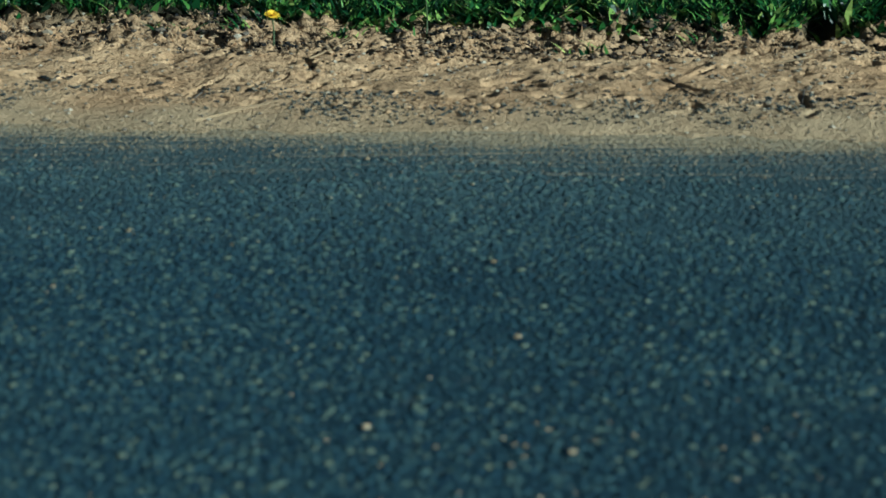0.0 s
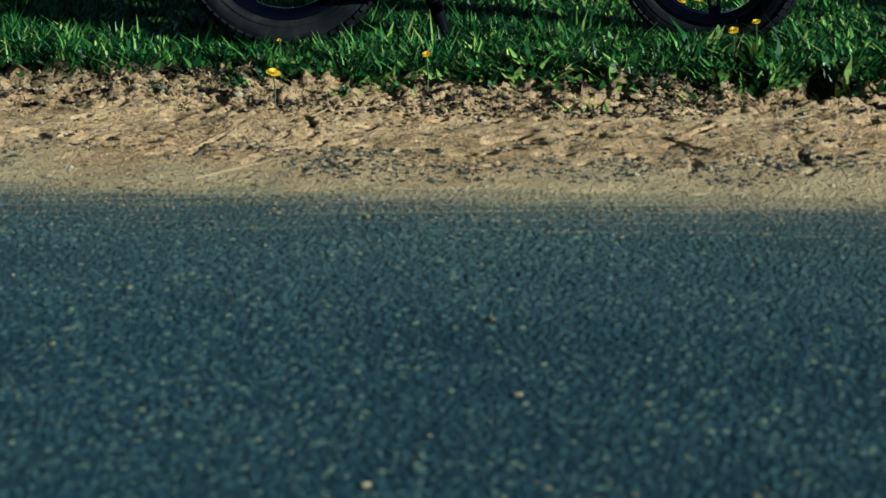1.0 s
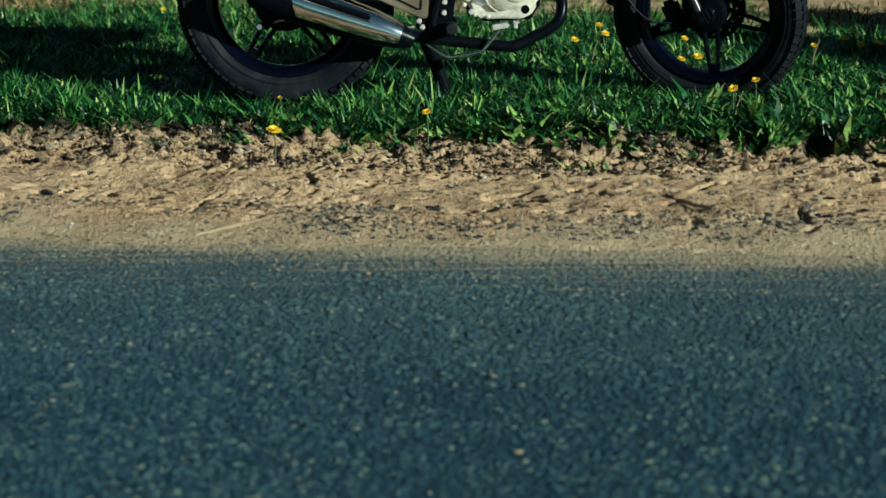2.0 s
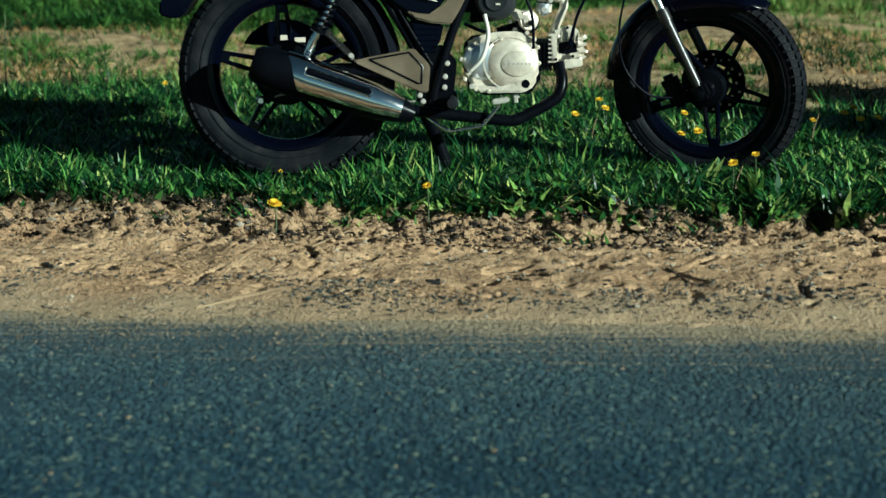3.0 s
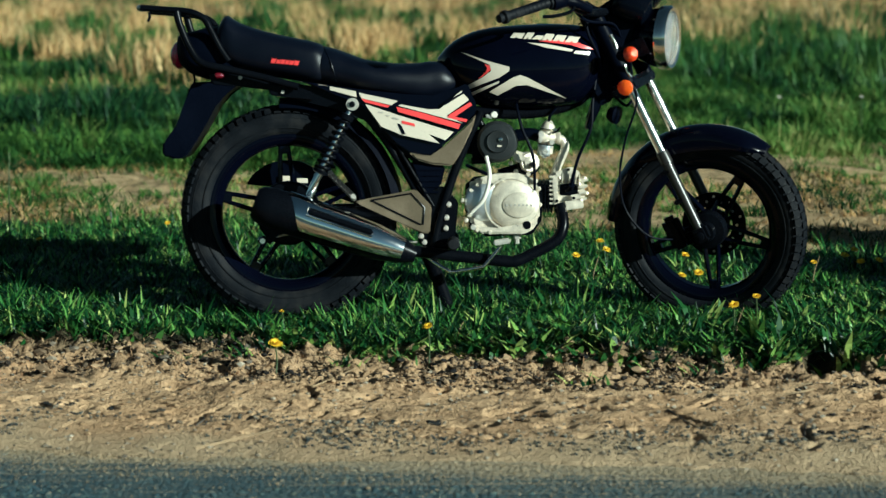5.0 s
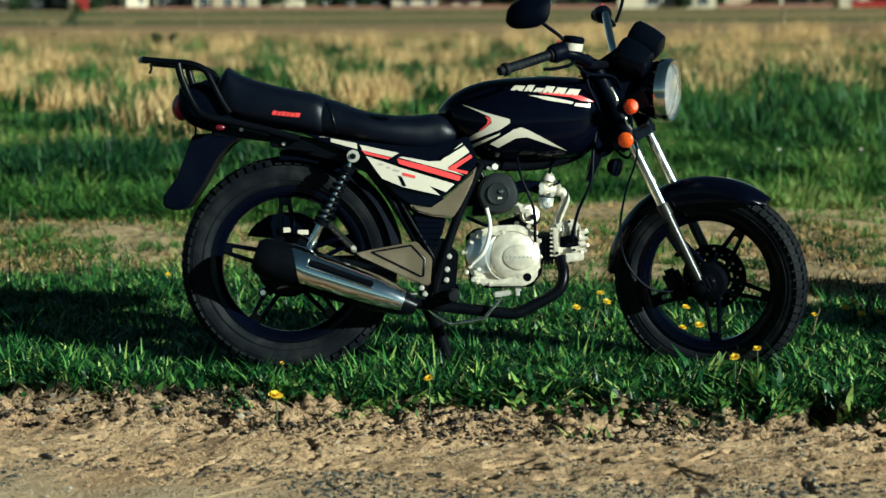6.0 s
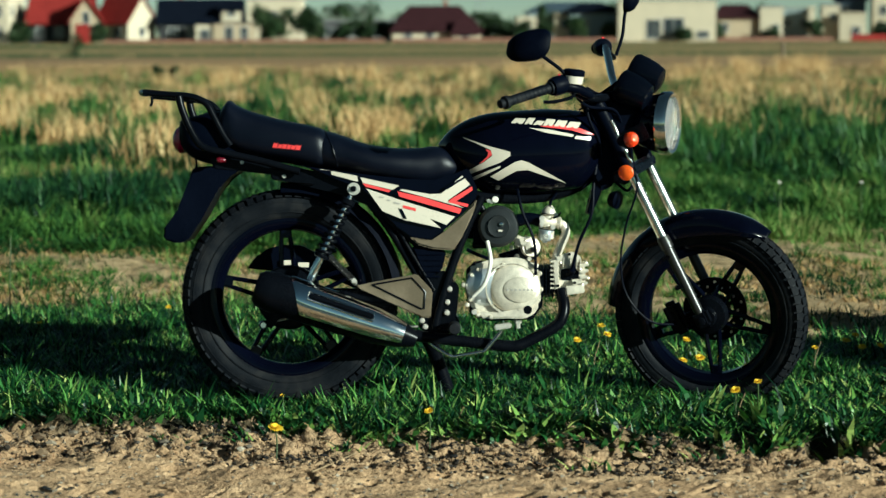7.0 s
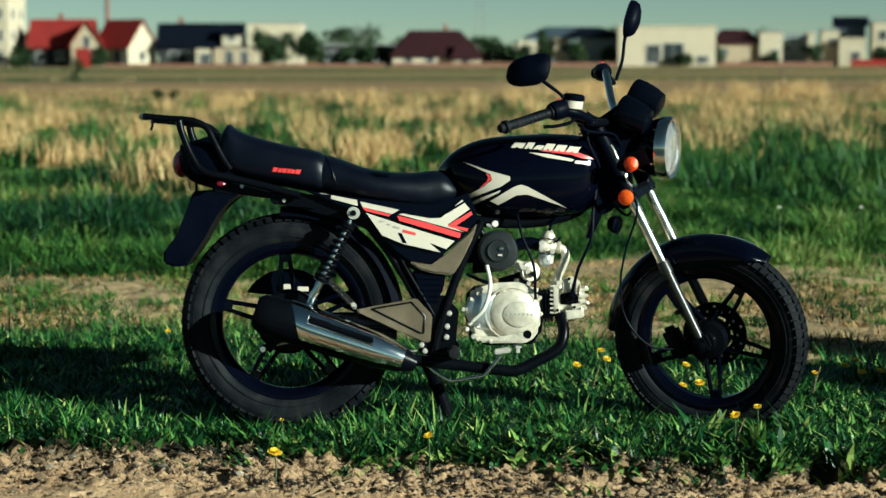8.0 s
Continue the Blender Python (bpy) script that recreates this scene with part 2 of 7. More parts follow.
DIVOTS = [(x, q, _pick.uniform(0.018, 0.030), _pick.uniform(0.012, 0.019), _pick.gauss(0.5, 0.5), d) for x, q, d in HOLLOWS]
DIVOTS += [(_pick.uniform(-1.3, 1.3), _pick.uniform(4.34, 5.12), _pick.uniform(0.012, 0.036), _pick.uniform(0.009, 0.017), _pick.gauss(0.5, 0.7), _pick.uniform(0.007, 0.018)) for _ in range(150)]
# long slanting tears: x, distance, length, slant
TEARS = [(-0.56, 4.52, 0.085, 1.15), (-0.42, 4.54, 0.095, 1.05), (-0.50, 4.80, 0.06, 1.2), (0.56, 4.57, 0.09, -1.0), (0.37, 4.65, 0.05, -0.9), (0.81, 4.45, 0.06, 1.55), (0.62, 4.72, 0.06, 0.9), (-0.33, 4.75, 0.05, -1.2)]
DIVOTS += [(x, q, ln, 0.0085, a, 0.022) for x, q, ln, a in TEARS]


def ground_height(x, y):
    s = y + SLOPE * x
    z = -0.10 + 0.072 * smooth01(EDGE - 0.35, EDGE + 0.22, s + 0.07 * fbm(x * 3.1, y * 6.0, 3, 3) + 0.012 * fbm(x * 40, y * 60, 5, 2))
    # the turf stands a little proud of the trodden sand
    z = z + 0.020 * smooth01(5.10, 5.28, s + 0.05 * fbm(x * 7, y * 7, 7, 3) + 0.03 * x)
    clod = smooth01(EDGE + 0.12, EDGE + 0.35, s) * (1 - smooth01(5.25, 5.7, s))
    rough = 0.10 + 0.90 * smooth01(4.72, 5.0, s + 0.10 * fbm(x * 2.3, y * 2.3, 27, 2))
    ridges = 1 - np.abs(fbm(x * 9 + 2 * y, y * 13 - 3 * x, 11, 3))
    z = z + clod * (0.010 * fbm(x * 4, y * 5, 21, 3) + 0.005 * vnoise(x * 9 + 3 * y, y * 11 - 2 * x, 23) + 0.006 * rough * fbm(x * 26, y * 30, 31, 3) + 0.002 * (ridges - 0.6))
    lumps = np.maximum(0, vnoise(x * 33, y * 36, 41) - 0.35) * 0.007 + np.minimum(0, vnoise(x * 21, y * 26, 45) + 0.35) * 0.022
    z = z + clod * rough * lumps
    # dug-up pits and scuffs, fine crumbs
    pit = np.clip(vnoise(x * 14 + 5 * y, y * 19 - 4 * x, 47) * 1.6 - 0.75, 0, 0.5)
    z = z - clod * 0.020 * pit * (0.03 + 0.97 * smooth01(4.65, 4.95, s))
    # slanting scuffs left by feet and tyres
    u, v = x * 0.86 + y * 0.5, y * 0.86 - x * 0.5
    scuff = np.clip(vnoise(u * 8, v * 34, 57) * 1.5 - 0.55, 0, 0.6)
    z = z - clod * 0.0022 * scuff * smooth01(4.3, 4.6, s)
    # broken soil next to the turf
    z = z + smooth01(4.85, 5.05, s) * (1 - smooth01(5.2, 5.4, s)) * 0.017 * fbm(x * 22, y * 24, 59, 4)
    z = z + clod * ((0.0014 + 0.005 * rough) * fbm(x * 55, y * 60, 49, 2) + 0.0045 * rough * np.abs(fbm(x * 48, y * 48, 53, 2)))
    # the small hole at the edge of the grass
    z = z - 0.075 * np.exp(-(((x - HOLE[0]) / 0.038) ** 2 + ((y - HOLE[1]) / 0.095) ** 2) ** 3)
    # single divots kicked into the smooth sand
    m = (s > 4.2) & (s < 5.3)
    if np.any(m):
        px, ps, dz = x[m], s[m], np.zeros(int(m.sum()))
        for dx, ds, ln, wd, tilt, deep in DIVOTS:
            u, v = (px - dx) * math.cos(tilt) + (ps - ds) * math.sin(tilt), (ps - ds) * math.cos(tilt) - (px - dx) * math.sin(tilt)
            q = (u / ln) ** 2 + (v / wd) ** 2
            dz -= deep * (np.exp(-q * q) - 0.24 * np.exp(-0.30 * q))
        z = np.array(z)
        z[m] += dz
    z = z + 0.02 * smooth01(5.1, 5.4, s) * (1 - smooth01(40, 60, s)) * fbm(x * 1.3, y * 1.3, 51, 2)
    z = z + 0.012 * smooth01(7.3, 7.8, s) * (1 - smooth01(9.5, 10, s)) * fbm(x * 12, y * 12, 61, 3)
    return z


def make_ground():
    xs = np.concatenate([-spread(1.9, 2500, 46, 1.16)[::-1], np.linspace(-1.9, -1.34, 30)[:-1], np.arange(-1.34, 1.34, 0.0066), np.linspace(1.34, 1.9, 30), spread(1.9, 2500, 46, 1.16)])
    ys = np.concatenate([-spread(-3.4, 2500, 26, 1.3)[::-1], np.linspace(3.4, 3.9, 8)[:-1], np.arange(3.9, 5.42, 0.0066), np.arange(5.42, 10.5, 0.07), spread(10.5, 2500, 70, 1.09)])
    X, Y = np.meshgrid(xs, ys)
    Z = ground_height(X, Y)
    n, k = len(ys), len(xs)
    i = np.arange(n * k).reshape(n, k)
    q = np.stack([i[:-1, :-1], i[:-1, 1:], i[1:, 1:], i[1:, :-1]], -1).reshape(-1, 4)
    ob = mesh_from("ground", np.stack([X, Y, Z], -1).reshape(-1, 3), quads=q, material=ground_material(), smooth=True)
    return tagged(ob, "sandy trampled verge turning into a grassy field", "ground", kind="structure")


def make_road():
    """A slab whose far edge is ragged; it lies under the blown sand."""
    bm = bmesh.new()
    ln = math.sqrt(1 + SLOPE ** 2)
    n = 400
    top, low = [], []
    for i in range(n + 1):
        x = -2.6 + 5.2 * i / n
        y = EDGE + 0.09 - SLOPE * x + 0.03 * noise.fractal((x * 4, 0, 0), 1.0, 2.0, 4)
        top.append(bm.verts.new((x, y, -0.045)))
        low.append(bm.verts.new((x, y + 0.02, -0.115)))
    for sx, col in ((-1, 0), (1, -1)):
        x = sx * 1500
        v = [bm.verts.new((x, EDGE + 0.09 - SLOPE * x, -0.045)), bm.verts.new((x, EDGE + 0.11 - SLOPE * x, -0.115))]
        if sx < 0:
            top.insert(0, v[0]), low.insert(0, v[1])
        else:
            top.append(v[0]), low.append(v[1])
    near = [bm.verts.new((v.co.x, -3.0 - SLOPE * v.co.x, -0.045)) for v in top]
    down = [bm.verts.new((v.co.x, -3.05 - SLOPE * v.co.x, -0.115)) for v in top]
    for a in range(len(top) - 1):
        bm.faces.new((top[a], top[a + 1], near[a + 1], near[a]))
        bm.faces.new((low[a + 1], low[a], top[a], top[a + 1])[::-1])
        bm.faces.new((near[a], near[a + 1], down[a + 1], down[a]))
    ob = part("road", bm, asphalt_material(), smooth=False)
    return tagged(ob, "worn blue-grey asphalt road with sand drifted over its edge", "road", kind="structure")


ground = make_ground()
road = make_road()


# ---------------------------------------------------------------- grass
def blades(name, xy, height, width, material, bend=0.5, z=None, splay=0.35, a=None):
    """Curved tapering blades, five vertices each, in one mesh."""
    n = len(xy)
    h = height * rng.uniform(0.55, 1.25, n)
    w = width * rng.uniform(0.6, 1.3, n)
    a = rng.uniform(0, 2 * np.pi, n) if a is None else a
    d = np.stack([np.cos(a), np.sin(a)], -1)
    side = np.stack([-d[:, 1], d[:, 0]], -1)
    lean = rng.uniform(0.05, splay, n) * h
    curl = rng.uniform(0.1, bend, n) * h
    base = np.concatenate([xy, (ground_height(xy[:, 0], xy[:, 1]) - 0.006 if z is None else z)[:, None]], 1)
    v = np.zeros((n, 5, 3), np.float32)
    for j, (u, wd) in enumerate(((0, 1), (0, 1), (0.55, 0.8), (0.55, 0.8), (1.0, 0))):
        sgn = -1 if j % 2 == 0 else 1
        off = lean * u + curl * u * u
        v[:, j, :2] = base[:, :2] + d * off[:, None] + side * (sgn * 0.5 * w * wd)[:, None]
        v[:, j, 2] = base[:, 2] + h * u * (1 - 0.25 * u * (curl / h))
    f = np.array([[0, 1, 3], [0, 3, 2], [2, 3, 4]])
    tris = (f[None] + 5 * np.arange(n)[:, None, None]).reshape(-1, 3)
    return mesh_from(name, v.reshape(-1, 3), tris=tris, material=material)


def strewn(n, x0, x1, s0, s1, patch=0.0, scale=2.0, seed=0, fan=0.0, soft=0.5):
    """Random places on the verge; patch thins them out in clumps; fan widens the stretch with the distance."""
    u = rng.uniform(-1, 1, n)
    s = rng.uniform(s0, s1, n)
    half = 0.5 * (x1 - x0) + fan * (s - s0)
    x = 0.5 * (x0 + x1) + u * half
    y = s - SLOPE * x * (s < 60)
    keep = fbm(x * scale, y * scale, seed, 3) > rng.uniform(-1, 1, n) * soft + patch
    return np.stack([x, y], -1)[keep]


# GRASS and LEAF tones carry the shaded gaps and sunlit tips in colour
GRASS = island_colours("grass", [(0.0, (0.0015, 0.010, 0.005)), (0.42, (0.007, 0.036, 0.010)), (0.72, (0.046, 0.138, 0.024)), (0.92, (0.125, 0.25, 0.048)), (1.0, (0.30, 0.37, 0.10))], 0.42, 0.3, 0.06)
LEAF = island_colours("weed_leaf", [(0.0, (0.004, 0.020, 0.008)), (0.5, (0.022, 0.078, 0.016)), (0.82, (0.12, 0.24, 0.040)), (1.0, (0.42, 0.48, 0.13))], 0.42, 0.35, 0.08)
MEADOW = island_colours("meadow_grass", [(0.0, (0.004, 0.022, 0.008)), (0.35, (0.030, 0.080, 0.015)), (0.7, (0.100, 0.195, 0.034)), (1.0, (0.24, 0.27, 0.085))], 0.6, 0.15, 0.25, 1.1, 2.9)
FIELD = island_colours("field_stubble", [(0.0, (0.13, 0.11, 0.042)), (0.4, (0.275, 0.185, 0.085)), (1.0, (0.44, 0.305, 0.15))], 0.7, 0.15, 0.2, 0.25)
REED = island_colours("dry_reed", [(0.0, (0.33, 0.20, 0.080)), (0.5, (0.62, 0.41, 0.175)), (1.0, (0.72, 0.54, 0.27))], 0.7, 0.2, 0.35)
STRAW = island_colours("dry_grass", [(0.0, (0.259, 0.151, 0.0576)), (0.5, (0.504, 0.317, 0.13)), (1.0, (0.619, 0.446, 0.216))], 0.7, 0.2, 0.3)


def patchy(xy, seed, level, soft=0.3, fx=0.9, fy=0.22):
    """Leaves patches that are longer away from the road than along it."""
    return xy[fbm(xy[:, 0] * fx, xy[:, 1] * fy, seed, 3) > level + soft * rng.uniform(-1, 1, len(xy))]


def tufts(n, x0, x1, s0, s1, each, radius, patch=-0.6, scale=1.7, seed=0, fan=0.0, soft=0.5):
    """Clumps of places round scattered middles."""
    c = strewn(n, x0, x1, s0, s1, patch, scale, seed, fan, soft)
    k = rng.poisson(each, len(c)) + 2
    c = np.repeat(c, k, 0)
    return c + rng.normal(0, radius, c.shape)


def tussocks(name, c, radius, height, each, width, material, spread=0.9, bend=0.6):
    """Rounded clumps whose blades lean outwards from the middle, tallest inside."""
    k = rng.poisson(each, len(c)) + 4
    q = np.repeat(rng.lognormal(0, 0.35, len(c)), k)
    tall = np.repeat(rng.lognormal(0, 0.25, len(c)), k)
    rho = np.sqrt(rng.uniform(0, 1, len(q)))
    a = rng.uniform(0, 2 * np.pi, len(q))
    xy = np.repeat(c, k, 0) + (radius * q * rho)[:, None] * np.stack([np.cos(a), np.sin(a)], -1)
    return blades(name, xy, height * np.sqrt(q) * tall * (1 - 0.5 * rho ** 2), width, material, bend, splay=np.maximum(0.08, spread * rho), a=a + rng.normal(0, 0.5, len(q)))


def clear_of_sand(xy, give=0.0):
    """Keeps what stands between the ragged edge of the sand and the field track."""
    s = xy[:, 1] + SLOPE * xy[:, 0]
    lim = 5.23 + 0.05 * fbm(xy[:, 0] * 6, xy[:, 0] * 0 + 3.3, 71, 3) - 0.03 * xy[:, 0]
    lane = xy[:, 1] + 0.35 * xy[:, 0] + 0.22 * fbm(xy[:, 0] * 2.5, xy[:, 1] * 2.5, 73, 3)
    burrow = ((xy[:, 0] - HOLE[0]) / 0.044) ** 2 + ((xy[:, 1] - HOLE[1]) / 0.12) ** 2 < 1
    return xy[(s > lim - give) & ~burrow & (lane < 7.5)]


GRASS_IN = dict(label="short lush green grass along the sandy roadside", category="grass", kind="stuff")
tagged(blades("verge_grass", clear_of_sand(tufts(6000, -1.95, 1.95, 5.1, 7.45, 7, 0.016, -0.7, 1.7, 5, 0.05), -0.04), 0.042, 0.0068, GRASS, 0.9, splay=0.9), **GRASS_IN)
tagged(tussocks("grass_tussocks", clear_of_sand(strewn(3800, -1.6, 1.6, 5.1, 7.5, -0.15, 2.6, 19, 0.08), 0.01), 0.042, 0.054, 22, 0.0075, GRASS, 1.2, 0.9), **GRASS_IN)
wide = clear_of_sand(tufts(5000, -9.0, 9.0, 5.1, 7.5, 6, 0.03, -0.6, 1.7, 6))
tagged(blades("roadside_grass", wide[np.abs(wide[:, 0]) > 1.95], 0.07, 0.008, GRASS, 0.7, splay=0.6), **GRASS_IN)
wide = strewn(16000, -14.0, 14.0, -14.0, -4.1, -0.5, 1.0, 8)
tagged(blades("opposite_grass", wide, 0.11, 0.012, MEADOW, 0.7, splay=0.6), "rough grass on the opposite side of the road", "grass", kind="stuff")
tagged(blades("tall_grass", clear_of_sand(tufts(90, -1.6, 1.6, 5.5, 7.4, 4, 0.02, -0.1, 2.3, 9, 0.05)), 0.075, 0.0045, GRASS, 0.7, splay=0.4), **GRASS_IN)
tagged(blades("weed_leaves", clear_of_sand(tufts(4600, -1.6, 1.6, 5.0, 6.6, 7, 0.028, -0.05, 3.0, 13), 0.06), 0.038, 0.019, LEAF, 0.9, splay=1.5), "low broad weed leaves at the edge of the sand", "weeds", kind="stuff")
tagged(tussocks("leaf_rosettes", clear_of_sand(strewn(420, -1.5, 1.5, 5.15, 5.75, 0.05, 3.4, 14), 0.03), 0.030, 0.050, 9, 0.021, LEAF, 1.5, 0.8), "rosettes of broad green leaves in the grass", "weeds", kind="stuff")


# ================================================================ the motorcycle
# Local axes: x towards its front wheel, y to its left side, z up; it leans on its side stand.
RUBBER = worn("tyre_rubber", (0.0044, 0.0056, 0.0080), 0.6, vary=0.4, scale=14, dust=0.03, relief=0.35, spec=0.09)
PAINT = worn("black_paint", (0.0010, 0.0014, 0.0046), 0.07, vary=0.2, grain=40, relief=0, spec=0.13)
PLASTIC = worn("black_plastic", (0.0012, 0.002, 0.0055), 0.42, vary=0.3, relief=0.2, spec=0.03)
FRAME = worn("black_frame", (0.002, 0.0025, 0.004), 0.28, vary=0.3, relief=0.05, spec=0.07)
POD = worn("glossy_pod", (0.0012, 0.0018, 0.004), 0.2, vary=0.3, relief=0.05, spec=0.10)
VINYL = worn("seat_vinyl", (0.0018, 0.0028, 0.0068), 0.36, vary=0.25, grain=420, relief=0.2, spec=0.17)
CHROME = worn("chrome", (0.80, 0.77, 0.70), 0.14, 1.0, vary=0.05, scale=20, relief=0)
STEEL = worn("brushed_steel", (0.66, 0.62, 0.54), 0.30, 0.6, vary=0.15, scale=25, relief=0.05)
CAST = worn("cast_aluminium", (0.64, 0.58, 0.465), 0.34, 0.40, vary=0.26, scale=34, grain=300, relief=0.45)
SILENCER = worn("silencer_chrome", (0.92, 0.93, 0.90), 0.10, 1.0, vary=0.06, scale=12, relief=0)
POLISHED = worn("polished_alloy", (0.62, 0.66, 0.68), 0.36, 0.85, vary=0.1, scale=20, relief=0)
BRONZE = worn("bronze_grey_panel", (0.17, 0.135, 0.088), 0.38, 0.45, vary=0.2, scale=12, relief=0.1, dust=0.2)
SATIN = worn("lamp_reflector", (0.74, 0.74, 0.68), 0.16, 0.95, vary=0.2, scale=40, grain=30, relief=1.0)
FILTER = worn("filter_plastic", (0.014, 0.016, 0.017), 0.36, vary=0.3, relief=0.2, spec=0.35)
HOSE = worn("pale_hose", (0.62, 0.60, 0.52), 0.35, vary=0.1, relief=0)
SLIDER = worn("fork_alloy", (0.020, 0.019, 0.018), 0.34, 0.3, vary=0.15, relief=0.05)
WHITE = worn("white_decal", (0.54, 0.485, 0.39), 0.30, vary=0.04, relief=0, coat=0.5)
MARK = worn("grey_decal", (0.34, 0.32, 0.28), 0.35, vary=0.05, relief=0)
RED = worn("red_decal", (0.60, 0.045, 0.045), 0.32, vary=0.08, relief=0, coat=0.5)


def lens_glass(name, colour, rough=0.12):
    m, t, b = nodes(name, rough)
    b.inputs["Base Color"].default_value = (*colour, 1)
    b.inputs["Transmission Weight"].default_value = 0.35
    n = noise_tex(t, 260, 1, kind="ShaderNodeTexVoronoi")
    bump(t, b, n.outputs["Distance"], 0.4, 0.003)
    return m


AMBER = lens_glass("amber_lens", (0.95, 0.135, 0.006))
SIGNAL = lens_glass("signal_lens", (0.92, 0.075, 0.008))
TAIL = lens_glass("red_lens", (0.34, 0.004, 0.055), 0.2)
DIM = lens_glass("dark_red_lens", (0.12, 0.003, 0.012), 0.25)
CLEAR = lens_glass("clear_lens", (0.95, 0.95, 0.95), 0.05)
CLEAR.node_tree.nodes["Principled BSDF"].inputs["Transmission Weight"].default_value = 0.97
CLEAR.node_tree.nodes["Bump"].inputs["Strength"].default_value = 0.06


def lathe(bm, profile, centre, axis=(0, 1, 0), side=(1, 0, 0), n=40, close=False):
    """Turns (radius, along) pairs about an axis through centre."""
    axis = Vector(axis).normalized()
    side = Vector(side)
    side = (side - axis * side.dot(axis)).normalized()
    other = axis.cross(side)
    rings = []
    for r, h in profile:
        rings.append([bm.verts.new(Vector(centre) + axis * h + (side * math.cos(2 * math.pi * i / n) + other * math.sin(2 * math.pi * i / n)) * r) for i in range(n)])
    for p, q in list(zip(rings, rings[1:])) + ([(rings[-1], rings[0])] if close else []):
        for i in range(n):
            j = (i + 1) % n
            bm.faces.new((p[i], p[j], q[j], q[i]))
    if not close:
        for ring, (r, h) in ((rings[0], profile[0]), (rings[-1], profile[-1])):
            if r > 1e-4:
                bm.faces.new(ring)
    return bm


def smooth_line(pts, k=5):
    """A Catmull-Rom line through points of any dimension."""
    p = [Vector(q) for q in pts]
    p = [p[0] * 2 - p[1]] + p + [p[-1] * 2 - p[-2]]
    out = []
    for a, b, c, d in zip(p, p[1:], p[2:], p[3:]):
        for i in range(k):
            u = i / k
            out.append(0.5 * (2 * b + (c - a) * u + (2 * a - 5 * b + 4 * c - d) * u * u + (3 * b - a - 3 * c + d) * u ** 3))
    return out + [p[-2]]


def tube(bm, pts, r, n=10, k=5, r_end=None):
    """A round tube along a smooth line; r may taper to r_end."""
    line = smooth_line(pts, k) if k > 1 else [Vector(p) for p in pts]
    m = len(line)
    ref = Vector((0, 1, 0.01))
    rings = []
    for i, p in enumerate(line):
        d = (line[min(i + 1, m - 1)] - line[max(i - 1, 0)]).normalized()
        u = (ref - d * ref.dot(d))
        u = u.normalized() if u.length > 1e-3 else Vector((1, 0, 0))
        w = d.cross(u)
        rr = r if r_end is None else r + (r_end - r) * i / (m - 1)
        rings.append([bm.verts.new(p + (u * math.cos(2 * math.pi * j / n) + w * math.sin(2 * math.pi * j / n)) * rr) for j in range(n)])
    for a, b in zip(rings, rings[1:]):
        for j in range(n):
            q = (j + 1) % n
            bm.faces.new((a[j], a[q], b[q], b[j]))
    bm.faces.new(rings[0]), bm.faces.new(rings[-1])
    return bm


def slab(bm, poly, y0, y1, bevel=0.003):
    """A plate with the outline poly in x and z, from y0 to y1, with rounded edges."""
    a = [bm.verts.new((x, y0, z)) for x, z in poly]
    b = [bm.verts.new((x, y1, z)) for x, z in poly]
    faces = [bm.faces.new(a), bm.faces.new(b[::-1])]
    n = len(poly)
    for i in range(n):
        faces.append(bm.faces.new((a[i], b[i], b[(i + 1) % n], a[(i + 1) % n])))
    if bevel:
        es = {e for f in faces for e in f.edges}
        bmesh.ops.bevel(bm, geom=list(es), offset=bevel, segments=2, affect="EDGES")
    return bm


def block(bm, centre, size, turn=None, bevel=0.004):
    """A box with rounded edges, turned by a matrix."""
    r = bmesh.ops.create_cube(bm, size=1)
    m = Matrix.Translation(centre) @ (turn.to_4x4() if turn else Matrix()) @ Matrix.Diagonal((*size, 1))
    bmesh.ops.transform(bm, matrix=m, verts=r["verts"])
    if bevel:
        es = {e for v in r["verts"] for e in v.link_edges}
        bmesh.ops.bevel(bm, geom=list(es), offset=bevel, segments=2, affect="EDGES")
    return bm


